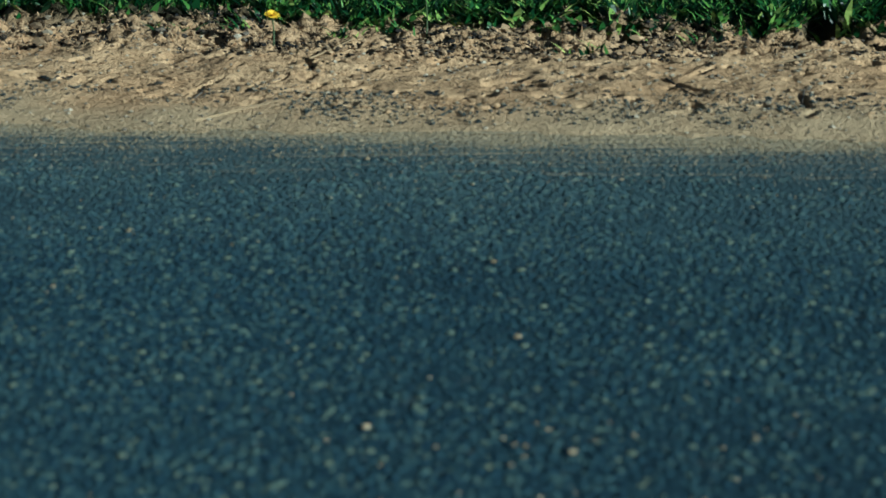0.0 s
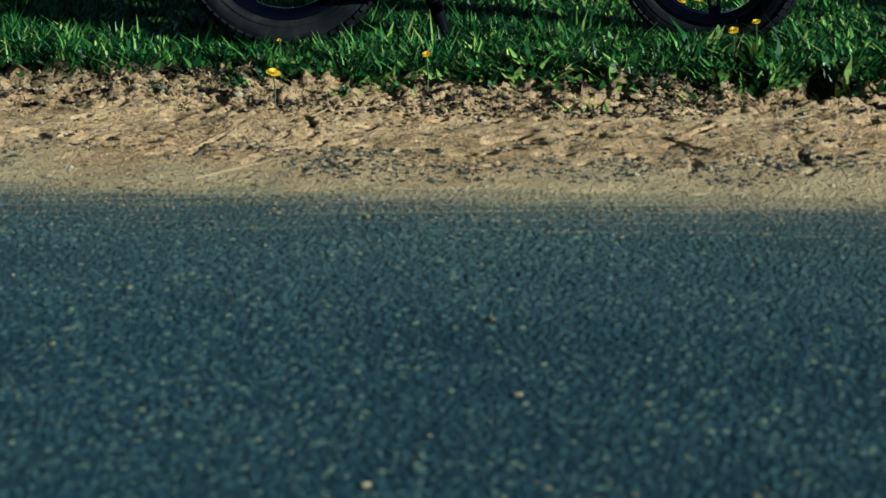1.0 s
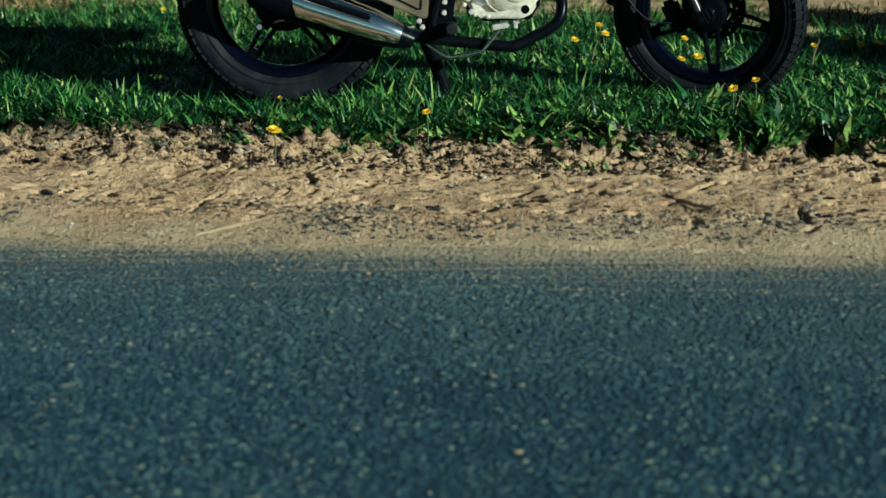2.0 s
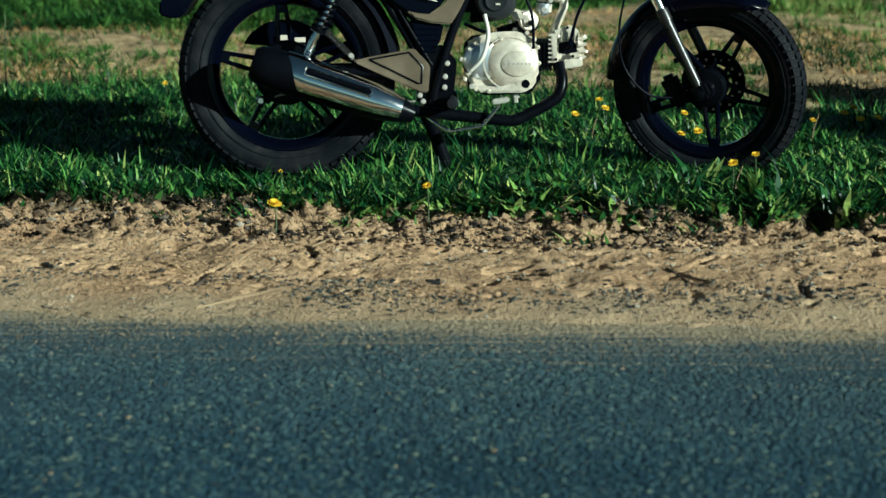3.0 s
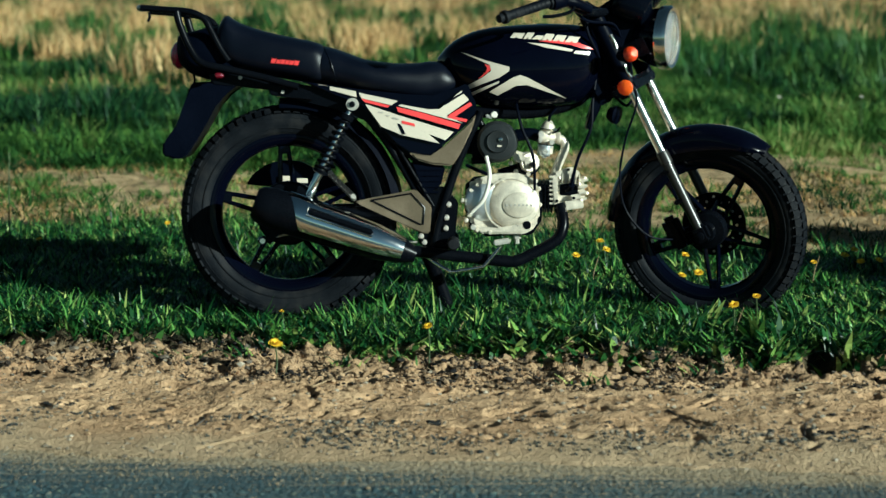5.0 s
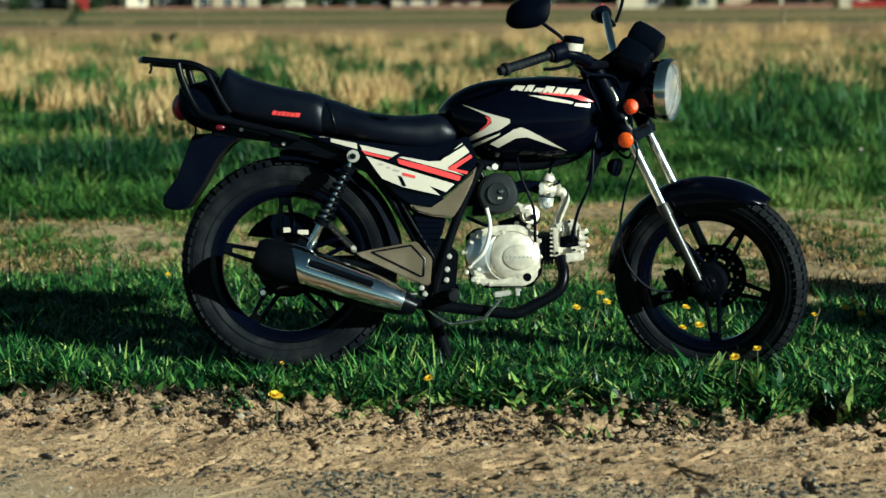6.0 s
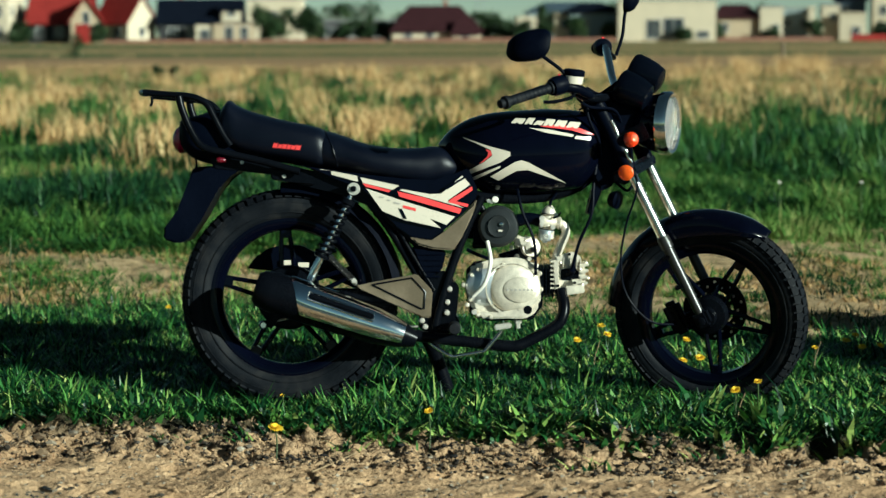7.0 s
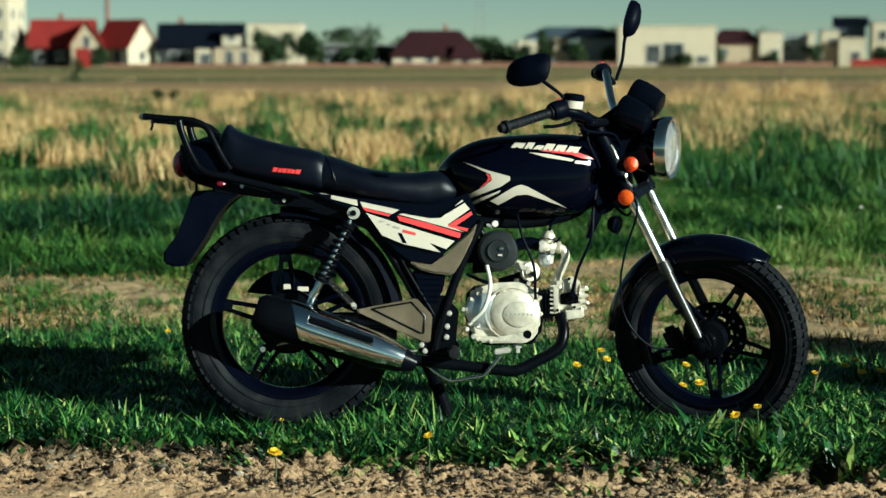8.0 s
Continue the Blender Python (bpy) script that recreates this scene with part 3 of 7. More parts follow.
class Shell:
    """A body lofted from stations (x, z low, z high, half width); its skin can carry decals."""

    def __init__(self, stations, power=2.4, fine=6):
        self.rows = self.spline(stations, fine)
        self.p = power

    @staticmethod
    def spline(st, k):
        a = np.array(st, float)
        a = np.concatenate([[2 * a[0] - a[1]], a, [2 * a[-1] - a[-2]]])
        out = []
        for i in range(1, len(a) - 2):
            for u in np.arange(k) / k:
                out.append(0.5 * (2 * a[i] + (a[i + 1] - a[i - 1]) * u + (2 * a[i - 1] - 5 * a[i] + 4 * a[i + 1] - a[i + 2]) * u * u
                                  + (3 * a[i] - a[i - 1] - 3 * a[i + 1] + a[i + 2]) * u ** 3))
        return np.array(out + [a[-2]])

    def mesh(self, n=28):
        bm = bmesh.new()
        rings = []
        for x, lo, hi, w in self.rows:
            ring = []
            for i in range(n):
                t = 2 * math.pi * i / n
                c, s = math.cos(t), math.sin(t)
                e = 2 / self.p
                ring.append(bm.verts.new((x, max(w, 1e-3) * math.copysign(abs(c) ** e, c), (lo + hi) / 2 + max(hi - lo, 1e-3) / 2 * math.copysign(abs(s) ** e, s))))
            rings.append(ring)
        for a, b in zip(rings, rings[1:]):
            for i in range(n):
                j = (i + 1) % n
                bm.faces.new((a[i], a[j], b[j], b[i]))
        bm.faces.new(rings[0]), bm.faces.new(rings[-1])
        return bm

    def skin(self, x, z):
        """Half width of the skin at a place."""
        r = self.rows
        lo, hi, w = (np.interp(x, r[:, 0], r[:, i]) for i in (1, 2, 3))
        v = min(0.97, abs((z - (lo + hi) / 2) / max(1e-3, (hi - lo) / 2)))
        return w * (1 - v ** self.p) ** (1 / self.p)


def decal(name, poly, skin, material, parent, proud=0.0015, sides=(-1, 1), label=""):
    """A thin sticker that follows a skin, on both sides of the bike."""
    for sd in sides:
        bm = bmesh.new()
        bm.faces.new([bm.verts.new((q[0], 0, q[1])) for q in poly])
        bm.normal_update()
        bmesh.ops.triangulate(bm, faces=bm.faces[:])
        for _ in range(3):
            long = [e for e in bm.edges if e.calc_length() > 0.012]
            if long:
                bmesh.ops.subdivide_edges(bm, edges=long, cuts=1)
                bmesh.ops.triangulate(bm, faces=bm.faces[:])
        for v in bm.verts:
            v.co.y = sd * (skin(v.co.x, v.co.z) + proud)
        part(name, bm, material, parent, label)


def wheel_frame(centre, forward, up, left):
    m = Matrix((Vector(forward), Vector(left), Vector(up))).transposed().to_4x4()
    m.translation = Vector(centre)
    return m


def make_wheel(parent, m, radius, rim_r, half, spoke_at, drum, disc):
    """Tyre with tread blocks, cast rim with five forked spokes, hub; with a drum or a drilled disc."""

    def put(name, bm, material, par, label="", smooth=True):
        bmesh.ops.transform(bm, matrix=m, verts=bm.verts[:])
        return part(name, bm, material, par, label, smooth)

    # rim
    lip = [(rim_r - 0.010, -0.010), (rim_r - 0.006, -half * 0.5), (rim_r + 0.011, -half * 0.60), (rim_r + 0.013, -half * 0.66), (rim_r + 0.003, -half * 0.70), (rim_r - 0.013, -half * 0.56),
           (rim_r - 0.022, -0.013), (rim_r - 0.022, 0.013), (rim_r - 0.013, half * 0.56), (rim_r + 0.003, half * 0.70), (rim_r + 0.013, half * 0.66), (rim_r + 0.011, half * 0.60), (rim_r - 0.006, half * 0.5), (rim_r - 0.010, 0.010)]
    wheel = put("wheel", lathe(bmesh.new(), lip, (0, 0, 0), n=72, close=True), PAINT, parent, "glossy black cast alloy wheel")
    # tyre
    bead = rim_r + 0.010
    prof = [(bead, -half * 0.62), (bead + 0.012, -half * 0.86), ((bead + radius) / 2, -half), (radius - 0.016, -half * 0.86), (radius - 0.006, -half * 0.58),
            (radius, 0.0), (radius - 0.006, half * 0.58), (radius - 0.016, half * 0.86), ((bead + radius) / 2, half), (bead + 0.012, half * 0.86), (bead, half * 0.62)]
    prof = [tuple(v) for v in smooth_line([(a, b, 0) for a, b in prof], 3)]
    put("tyre", lathe(bmesh.new(), [(a, b) for a, b, _ in prof], (0, 0, 0), n=72, close=True), RUBBER, wheel, "dusty black rubber tyre")
    for sd in (-1, 1):
        for r0 in (bead + 0.020, (bead + radius) / 2 + 0.008):
            wall = half * (0.965 if r0 < (bead + radius) / 2 else 0.985)
            put("wall_rib", lathe(bmesh.new(), [(r0 - 0.002, sd * (wall - 0.003)), (r0 - 0.0012, sd * (wall + 0.0008)), (r0 + 0.0012, sd * (wall + 0.0008)), (r0 + 0.002, sd * (wall - 0.003))], (0, 0, 0), n=72, close=True), RUBBER, wheel)
    bm = bmesh.new()
    count = 66
    for i in range(count):
        for row, (y, off, ln) in enumerate(((-half * 0.84, 0.0, 0.019), (-half * 0.33, 0.5, 0.02), (half * 0.33, 0.0, 0.02), (half * 0.84, 0.5, 0.019))):
            a = 2 * math.pi * (i + off) / count
            r = radius - (0.0125 if abs(y) > half * 0.6 else 0.002)
            tilt = math.copysign(0.95, y) if abs(y) > half * 0.6 else math.copysign(0.3, y)
            block(bm, (r * math.sin(a), y, r * math.cos(a)), (0.019, ln, 0.010), Matrix.Rotation(a, 3, "Y") @ Matrix.Rotation(-tilt, 3, "X"), 0)
    put("tread", bm, RUBBER, wheel, smooth=False)
    for i in range(5):
        a = radians(spoke_at + 72 * i)
        bm = bmesh.new()
        for sd in (-1, 1):
            d = Vector((math.cos(a), 0, math.sin(a)))
            t = Vector((-math.sin(a), 0, math.cos(a)))
            tube(bm, [d * 0.045 + t * sd * 0.020, d * (rim_r * 0.55) + t * sd * 0.0165, d * (rim_r - 0.014) + t * sd * 0.010], 0.0075, 8, 3, 0.0062)
        block(bm, d * (rim_r - 0.03), (0.03, 0.022, 0.028), Matrix.Rotation(-a, 3, "Y"), 0.004)
        put("spoke", bm, PAINT, wheel)
    hub = [(0.012, -0.062), (0.026, -0.060), (0.03, -0.045), (0.052, -0.04), (0.055, 0.0), (0.052, 0.04), (0.03, 0.045), (0.026, 0.06), (0.012, 0.062)]
    put("hub", lathe(bmesh.new(), hub, (0, 0, 0), n=28), FRAME, wheel)
    if drum:
        put("brake_drum", lathe(bmesh.new(), [(0.02, -0.058), (0.085, -0.054), (0.092, -0.045), (0.092, -0.012), (0.06, -0.008)], (0, 0, 0), n=36), FRAME, wheel, "black brake drum")
        teeth = bmesh.new()
        lathe(teeth, [(0.03, 0.052), (0.088, 0.052), (0.088, 0.058), (0.03, 0.058)], (0, 0, 0), n=40)
        put("sprocket", teeth, STEEL, wheel, "steel chain sprocket")
    if disc:
        bm = bmesh.new()
        n = 40
        rings = [[bm.verts.new((r * math.cos(2 * math.pi * i / n), y, r * math.sin(2 * math.pi * i / n))) for i in range(n)] for r, y in ((0.055, 0.053), (0.094, 0.053), (0.094, 0.058), (0.055, 0.058))]
        for k in range(4):
            p, q = rings[k], rings[(k + 1) % 4]
            for i in range(n):
                j = (i + 1) % n
                bm.faces.new((p[i], p[j], q[j], q[i]))
        put("brake_disc", bm, FRAME, wheel, "dark drilled brake disc")
        bm = bmesh.new()
        for i in range(20):
            a, r = 2 * math.pi * i / 20, 0.068 + 0.013 * (i % 2)
            lathe(bm, [(0.0042, 0.0522), (0.0042, 0.0545)], (r * math.cos(a), 0, r * math.sin(a)), n=8)
        put("drill_ring", bm, STEEL, wheel)
        for i in range(5):
            a = radians(spoke_at + 36 + 72 * i)
            put("disc_carrier", block(bmesh.new(), (0.047 * math.cos(a), 0.055, 0.047 * math.sin(a)), (0.03, 0.006, 0.012), Matrix.Rotation(-a, 3, "Y"), 0.001), FRAME, wheel)


bike = thing("motorcycle", pose(0, 5.65, 0, -5.0, 0, 0), "black light motorcycle with red and white stripes parked on grass", "motorcycle")

# rear wheel, straight; front wheel turned to the right about the raked steering axis
REAR = (-0.442, 0, 0.306)
make_wheel(bike, wheel_frame(REAR, (1, 0, 0), (0, 0, 1), (0, 1, 0)), 0.305, 0.214, 0.046, 94, True, False)
RAKE, TURNED = radians(26), radians(24)
FRONT = Vector((0.767, 0, 0.255))
up_axis = Vector((-math.sin(RAKE), 0, math.cos(RAKE)))
ahead = Vector((math.cos(RAKE), 0, math.sin(RAKE)))
fork_f = ahead * math.cos(TURNED) + Vector((0, -1, 0)) * math.sin(TURNED)
fork_l = Vector((0, 1, 0)) * math.cos(TURNED) + ahead * math.sin(TURNED)
level = fork_f * math.cos(RAKE) - up_axis * math.sin(RAKE)
plumb = fork_f * math.sin(RAKE) + up_axis * math.cos(RAKE)
make_wheel(bike, wheel_frame(FRONT, level, plumb, fork_l), 0.277, 0.199, 0.040, 59, False, True)


def fork(u, v, w):
    """A place on the turned front: ahead of, left of and along the steering axis from the wheel's middle."""
    return FRONT + fork_f * u + fork_l * v + up_axis * w


# ---- fork, front fender
for sd in (-1, 1):
    leg = part("fork_leg", tube(bmesh.new(), [fork(0, sd * 0.088, -0.012), fork(0, sd * 0.088, 0.1), fork(0, sd * 0.088, 0.235)], 0.0135, 16, 2, 0.0155), SLIDER, bike, "dark grey alloy fork slider")
    part("seal", lathe(bmesh.new(), [(0.014, 0), (0.0185, 0.002), (0.0185, 0.028), (0.0175, 0.038), (0.014, 0.040)], fork(0, sd * 0.088, 0.225), up_axis, fork_f, 18), SLIDER, leg)
    part("stanchion", tube(bmesh.new(), [fork(0, sd * 0.088, 0.26), fork(0, sd * 0.088, 0.5), fork(0, sd * 0.088, 0.70)], 0.0145, 18, 2), CHROME, leg, "chrome fork tube")
    part("fork_shroud", tube(bmesh.new(), [fork(0, sd * 0.088, 0.455), fork(0, sd * 0.088, 0.58), fork(0, sd * 0.088, 0.705)], 0.0225, 18, 2), PLASTIC, leg, "black fork shroud")
    part("axle_clamp", block(bmesh.new(), fork(0.0, sd * 0.088, 0.005), (0.045, 0.034, 0.05), wheel_frame((0, 0, 0), fork_f, up_axis, fork_l).to_3x3(), 0.008), FRAME, leg)
part("hose_clip", block(bmesh.new(), fork(-0.012, -0.098, 0.205), (0.030, 0.014, 0.012), wheel_frame((0, 0, 0), fork_f, up_axis, fork_l).to_3x3(), 0.003), FRAME, bike)
part("hose_clip", block(bmesh.new(), fork(-0.014, -0.098, 0.115), (0.030, 0.014, 0.014), wheel_frame((0, 0, 0), fork_f, up_axis, fork_l).to_3x3(), 0.003), FRAME, bike)
axle = bmesh.new()
lathe(axle, [(0.006, -0.118), (0.012, -0.116), (0.012, 0.116), (0.006, 0.118)], FRONT, fork_l, fork_f, 12)
part("front_axle", axle, FRAME, bike)
for name, w, th in (("lower_yoke", 0.47, 0.035), ("top_yoke", 0.69, 0.025)):
    part(name, block(bmesh.new(), fork(-0.015, 0, w), (0.075, 0.225, th), wheel_frame((0, 0, 0), fork_f, up_axis, fork_l).to_3x3(), 0.01), FRAME, bike)
part("steering_head", lathe(bmesh.new(), [(0.022, 0.44), (0.03, 0.45), (0.03, 0.70), (0.022, 0.71)], fork(-0.045, 0, 0), up_axis, fork_f, 20), FRAME, bike)
part("caliper", block(bmesh.new(), fork(-0.075, -0.066, 0.035), (0.05, 0.04, 0.10), wheel_frame((0, 0, 0), fork_f, up_axis, fork_l).to_3x3(), 0.012), FRAME, bike, "black brake caliper")


def make_fender():
    bm = bmesh.new()
    sect = [(-0.058, -0.055), (-0.060, -0.03), (-0.053, -0.006), (-0.03, 0.008), (0, 0.012), (0.03, 0.008), (0.053, -0.006), (0.060, -0.03), (0.058, -0.055)]
    rings = []
    for i in range(41):
        u = i / 40
        a = radians(54 + (176 - 54) * u)
        skirt = 0.25 + 0.75 * math.sin(math.pi * min(1, u * 1.35)) if u < 0.74 else 0.62
        nose = min(1.0, 0.35 + u * 7)
        rings.append([bm.verts.new(FRONT + level * math.cos(a) * (0.292 + dz * (skirt if dz < -0.006 else 1)) + plumb * math.sin(a) * (0.292 + dz * (skirt if dz < -0.006 else 1)) + fork_l * dy * nose) for dy, dz in sect])
    for a, b in zip(rings, rings[1:]):
        for j in range(len(sect) - 1):
            bm.faces.new((a[j], a[j + 1], b[j + 1], b[j]))
    bmesh.ops.recalc_face_normals(bm, faces=bm.faces[:])
    bmesh.ops.solidify(bm, geom=bm.faces[:], thickness=0.003)
    f = part("front_fender", bm, PAINT, bike, "glossy black front mudguard")
    for sd in (-1, 1):
        part("fender_stay", tube(bmesh.new(), [fork(-0.0, sd * 0.075, 0.17), fork(-0.02, sd * 0.064, 0.24), fork(-0.02, sd * 0.058, 0.28)], 0.005, 8, 3), FRAME, f)


make_fender()
part("brake_hose", tube(bmesh.new(), [(0.493, -0.09, 0.737), (0.548, -0.1, 0.633), (0.516, -0.1, 0.513), (0.5, -0.1, 0.41), (0.517, -0.09, 0.313), (0.585, -0.08, 0.237), tuple(fork(-0.07, -0.07, 0.01))], 0.0032, 8), PLASTIC, bike)

# ---- headlight, indicators, instruments
lamp = fork(0.132, 0, 0.546)
face = (level + Vector((0, -0.02, 0)) - plumb * 0.02).normalized()
bowl = part("headlight", lathe(bmesh.new(), [(0.004, -0.105), (0.045, -0.098), (0.07, -0.07), (0.083, -0.03), (0.0875, 0.0), (0.078, 0.0)], lamp, face, plumb, 40), PAINT, bike, "round headlight in a black bowl")
part("bezel", lathe(bmesh.new(), [(0.084, -0.014), (0.0895, -0.013), (0.091, 0.008), (0.085, 0.019), (0.077, 0.016), (0.077, 0.004)], lamp, face, plumb, 48, True), CHROME, bowl, "chrome ring")
part("reflector", lathe(bmesh.new(), [(0.012, -0.05), (0.04, -0.045), (0.065, -0.02), (0.077, 0.002)], lamp, face, plumb, 40), SATIN, bowl)
part("lens", lathe(bmesh.new(), [(0.0775, 0.006), (0.06, 0.014), (0.035, 0.019), (0.001, 0.021)], lamp, face, plumb, 40), CLEAR, bowl, "clear glass lens").visible_shadow = False
part("bulb", lathe(bmesh.new(), [(0.001, -0.012), (0.010, -0.014), (0.012, -0.03), (0.008, -0.05)], lamp, face, plumb, 16), WHITE, bowl)
for sd in (-1, 1):
    part("headlight_bracket", block(bmesh.new(), fork(0.05, sd * 0.094, 0.555), (0.10, 0.004, 0.05), wheel_frame((0, 0, 0), fork_f, up_axis, fork_l).to_3x3(), 0.0015), FRAME, bowl)
    at = Vector((0.518, -0.16, 0.747)) if sd < 0 else fork(0.03, 0.19, 0.50)
    stem = fork(0.02, sd * 0.09, 0.50)
    ind = part("front_indicator", lathe(bmesh.new(), [(0.003, -0.035), (0.012, -0.03), (0.021, -0.01), (0.0225, 0.002)], at, (level + plumb * 0.1), plumb, 22), PLASTIC, bike, "red-orange indicator on a black stalk")
    part("lens", lathe(bmesh.new(), [(0.021, 0.0), (0.022, 0.006), (0.0195, 0.02), (0.012, 0.029), (0.001, 0.031)], at, (level + Vector((0, -1.1, 0)) + plumb * 0.35), plumb, 22), SIGNAL, ind, "red-orange lens")
    part("stalk", tube(bmesh.new(), [stem, (stem + at) / 2, at], 0.007, 8, 2), PLASTIC, ind)
ref = Vector((0.515, -0.125, 0.658))
for pts in ([(0.473, -0.1, 0.805), (0.483, -0.1, 0.788), (0.491, -0.1, 0.767)], [(0.514, -0.1, 0.722), (0.521, -0.1, 0.702), (0.532, -0.1, 0.686)]):
    part("fork_trim", tube(bmesh.new(), pts, 0.005, 10, 3), CHROME, bike, "bright fork trim")
part("reflector", lathe(bmesh.new(), [(0.001, -0.002), (0.020, 0.0), (0.022, 0.004), (0.022, 0.010), (0.017, 0.014), (0.001, 0.016)], ref, -fork_l, plumb, 26), AMBER, bike, "round amber side reflector")
for dx, lat, rise, rr in ((-0.004, -0.050, 0.688, 0.051), (0.020, 0.046, 0.716, 0.050)):
    mid = fork(0.086 + dx, lat, rise)
    gaze = (up_axis * 0.72 - fork_f * 0.62).normalized()
    g = part("instrument", lathe(bmesh.new(), [(0.018, -0.080), (0.038, -0.072), (rr - 0.004, -0.045), (rr, -0.012), (rr, 0.012), (rr - 0.006, 0.020), (rr - 0.012, 0.016)], mid, gaze, fork_l, 30), POD, bike, "black instrument pod")
    part("dial", lathe(bmesh.new(), [(0.001, 0.012), (rr - 0.010, 0.012), (rr - 0.010, 0.016), (0.001, 0.017)], mid, gaze, fork_l, 30), PAINT, g)

# ---- handlebar with grips, levers and mirrors
bar_near = [(0.494, -0.03, 0.884), (0.44, -0.13, 0.866), (0.385, -0.2, 0.868), (0.311, -0.255, 0.893), (0.165, -0.355, 0.842)]
bar_far = [(0.496, 0, 0.894), (0.493, 0.1, 0.941), (0.482, 0.18, 1.027), (0.476, 0.24, 1.038), (0.469, 0.36, 1.045)]
for name, pts in (("handlebar", bar_near), ("handlebar", bar_far)):
    b = part(name, tube(bmesh.new(), pts, 0.0115, 14, 6), CHROME if pts is bar_far else FRAME, bike, "bent steel handlebar")
    g0, g1 = Vector(pts[-2]), Vector(pts[-1])
    d = (g1 - g0).normalized()
    start = g0 + d * 0.02
    ln = (g1 - start).length
    ribs = [(0.012, 0), (0.018, 0.001), (0.018, 0.006), (0.0132, 0.009)]
    for i in range(9):
        y = 0.014 + (ln - 0.03) * i / 9
        ribs += [(0.0138, y), (0.0138, y + (ln - 0.03) / 14), (0.0130, y + (ln - 0.03) / 12)]
    ribs += [(0.0132, ln - 0.012), (0.0185, ln - 0.01), (0.0185, ln), (0.012, ln + 0.004), (0.012, ln + 0.016), (0.004, ln + 0.017)]
    part("grip", lathe(bmesh.new(), ribs, start, d, (0, 0, 1), 20), RUBBER, b, "black ribbed rubber grip")
    sw = part("switch_box", lathe(bmesh.new(), [(0.014, -0.058), (0.024, -0.056), (0.027, -0.04), (0.027, -0.012), (0.023, -0.002), (0.014, 0)], start, d, (0, 0, 1), 16), PLASTIC, b)
    part("button", block(bmesh.new(), start - d * 0.03 + Vector((0, 0, 0.028)), (0.010, 0.010, 0.006), None, 0.002), RED, sw, "red switch")
    part("lever", tube(bmesh.new(), [start - d * 0.07, start - d * 0.035 + Vector((0.035, 0, -0.03)), start + d * 0.02 + Vector((0.032, 0, -0.032)), start + d * 0.065 + Vector((0.03, 0.02, -0.022))], 0.005, 8, 5), FRAME, b)
part("bar_clamp", block(bmesh.new(), (0.493, 0, 0.892), (0.05, 0.11, 0.035), Matrix.Rotation(-RAKE, 3, "Y"), 0.008), FRAME, bike)
res = part("brake_reservoir", lathe(bmesh.new(), [(0.022, -0.026), (0.0275, -0.024), (0.0285, -0.002), (0.02, 0)], (0.359, -0.24, 0.925), (0.12, -0.12, 1), (1, 0, 0), 24), WHITE, bike, "white brake fluid reservoir")
part("lid", lathe(bmesh.new(), [(0.029, -0.003), (0.0305, 0), (0.0305, 0.010), (0.024, 0.015), (0.001, 0.016)], (0.359, -0.24, 0.925), (0.12, -0.12, 1), (1, 0, 0), 24), PLASTIC, res, "black lid")
part("master_cylinder", tube(bmesh.new(), [(0.319, -0.25, 0.893), (0.362, -0.24, 0.888), (0.408, -0.2, 0.871)], 0.017, 12, 3, 0.012), PLASTIC, bike)


def make_mirror(foot, neck, middle, across, upward, w, h, facing, e=0.72):
    stem = part("mirror", tube(bmesh.new(), [foot, (Vector(foot) + Vector(neck)) / 2 + Vector((0.006, 0, 0.0)), neck, Vector(neck) * 0.7 + Vector(middle) * 0.3], 0.0052, 10, 5), PLASTIC, bike, "black rear-view mirror on a stem")
    across, upward, facing = (Vector(a).normalized() for a in (across, upward, facing))
    bm = bmesh.new()
    rings = []
    n = 36
    for k, d in ((1.0, 0.006), (1.0, 0.0), (0.97, -0.010), (0.82, -0.022), (0.5, -0.030), (0.12, -0.033)):
        ring = []
        for i in range(n):
            t = 2 * math.pi * i / n
            c, s = math.cos(t), math.sin(t)
            x, z = math.copysign(abs(c) ** e, c) * w, math.copysign(abs(s) ** e, s) * h * (1.0 - 0.14 * c)
            ring.append(bm.verts.new(Vector(middle) + across * x * k + upward * z * k + facing * d))
        rings.append(ring)
    for a, b in zip(rings, rings[1:]):
        for i in range(n):
            bm.faces.new((a[i], a[(i + 1) % n], b[(i + 1) % n], b[i]))
    bm.faces.new(rings[0]), bm.faces.new(rings[-1])
    shell = part("shell", bm, PLASTIC, stem)
    bm = bmesh.new()
    bm.faces.new([bm.verts.new(Vector(middle) + across * math.copysign(abs(math.cos(t)) ** e, math.cos(t)) * w * 0.92 + upward * math.copysign(abs(math.sin(t)) ** e, math.sin(t)) * h * (1 - 0.14 * math.cos(t)) * 0.92 + facing * 0.0075) for t in [2 * math.pi * i / n for i in range(n)]])
    part("mirror_glass", bm, CHROME, stem, "mirror glass")


make_mirror((0.341, -0.25, 0.915), (0.291, -0.26, 0.961), (0.234, -0.26, 1.003), (-0.95, 0.1, -0.12), (0.12, 0.1, 0.97), 0.058, 0.044, (-0.45, 0.9, -0.05))
make_mirror((0.519, 0.26, 1.016), (0.545, 0.27, 1.131), (0.561, 0.27, 1.202), (0.22, 0.12, 0.95), (0.3, 0.95, -0.1), 0.058, 0.034, (-0.9, 0.25, 0.15), 1.05)

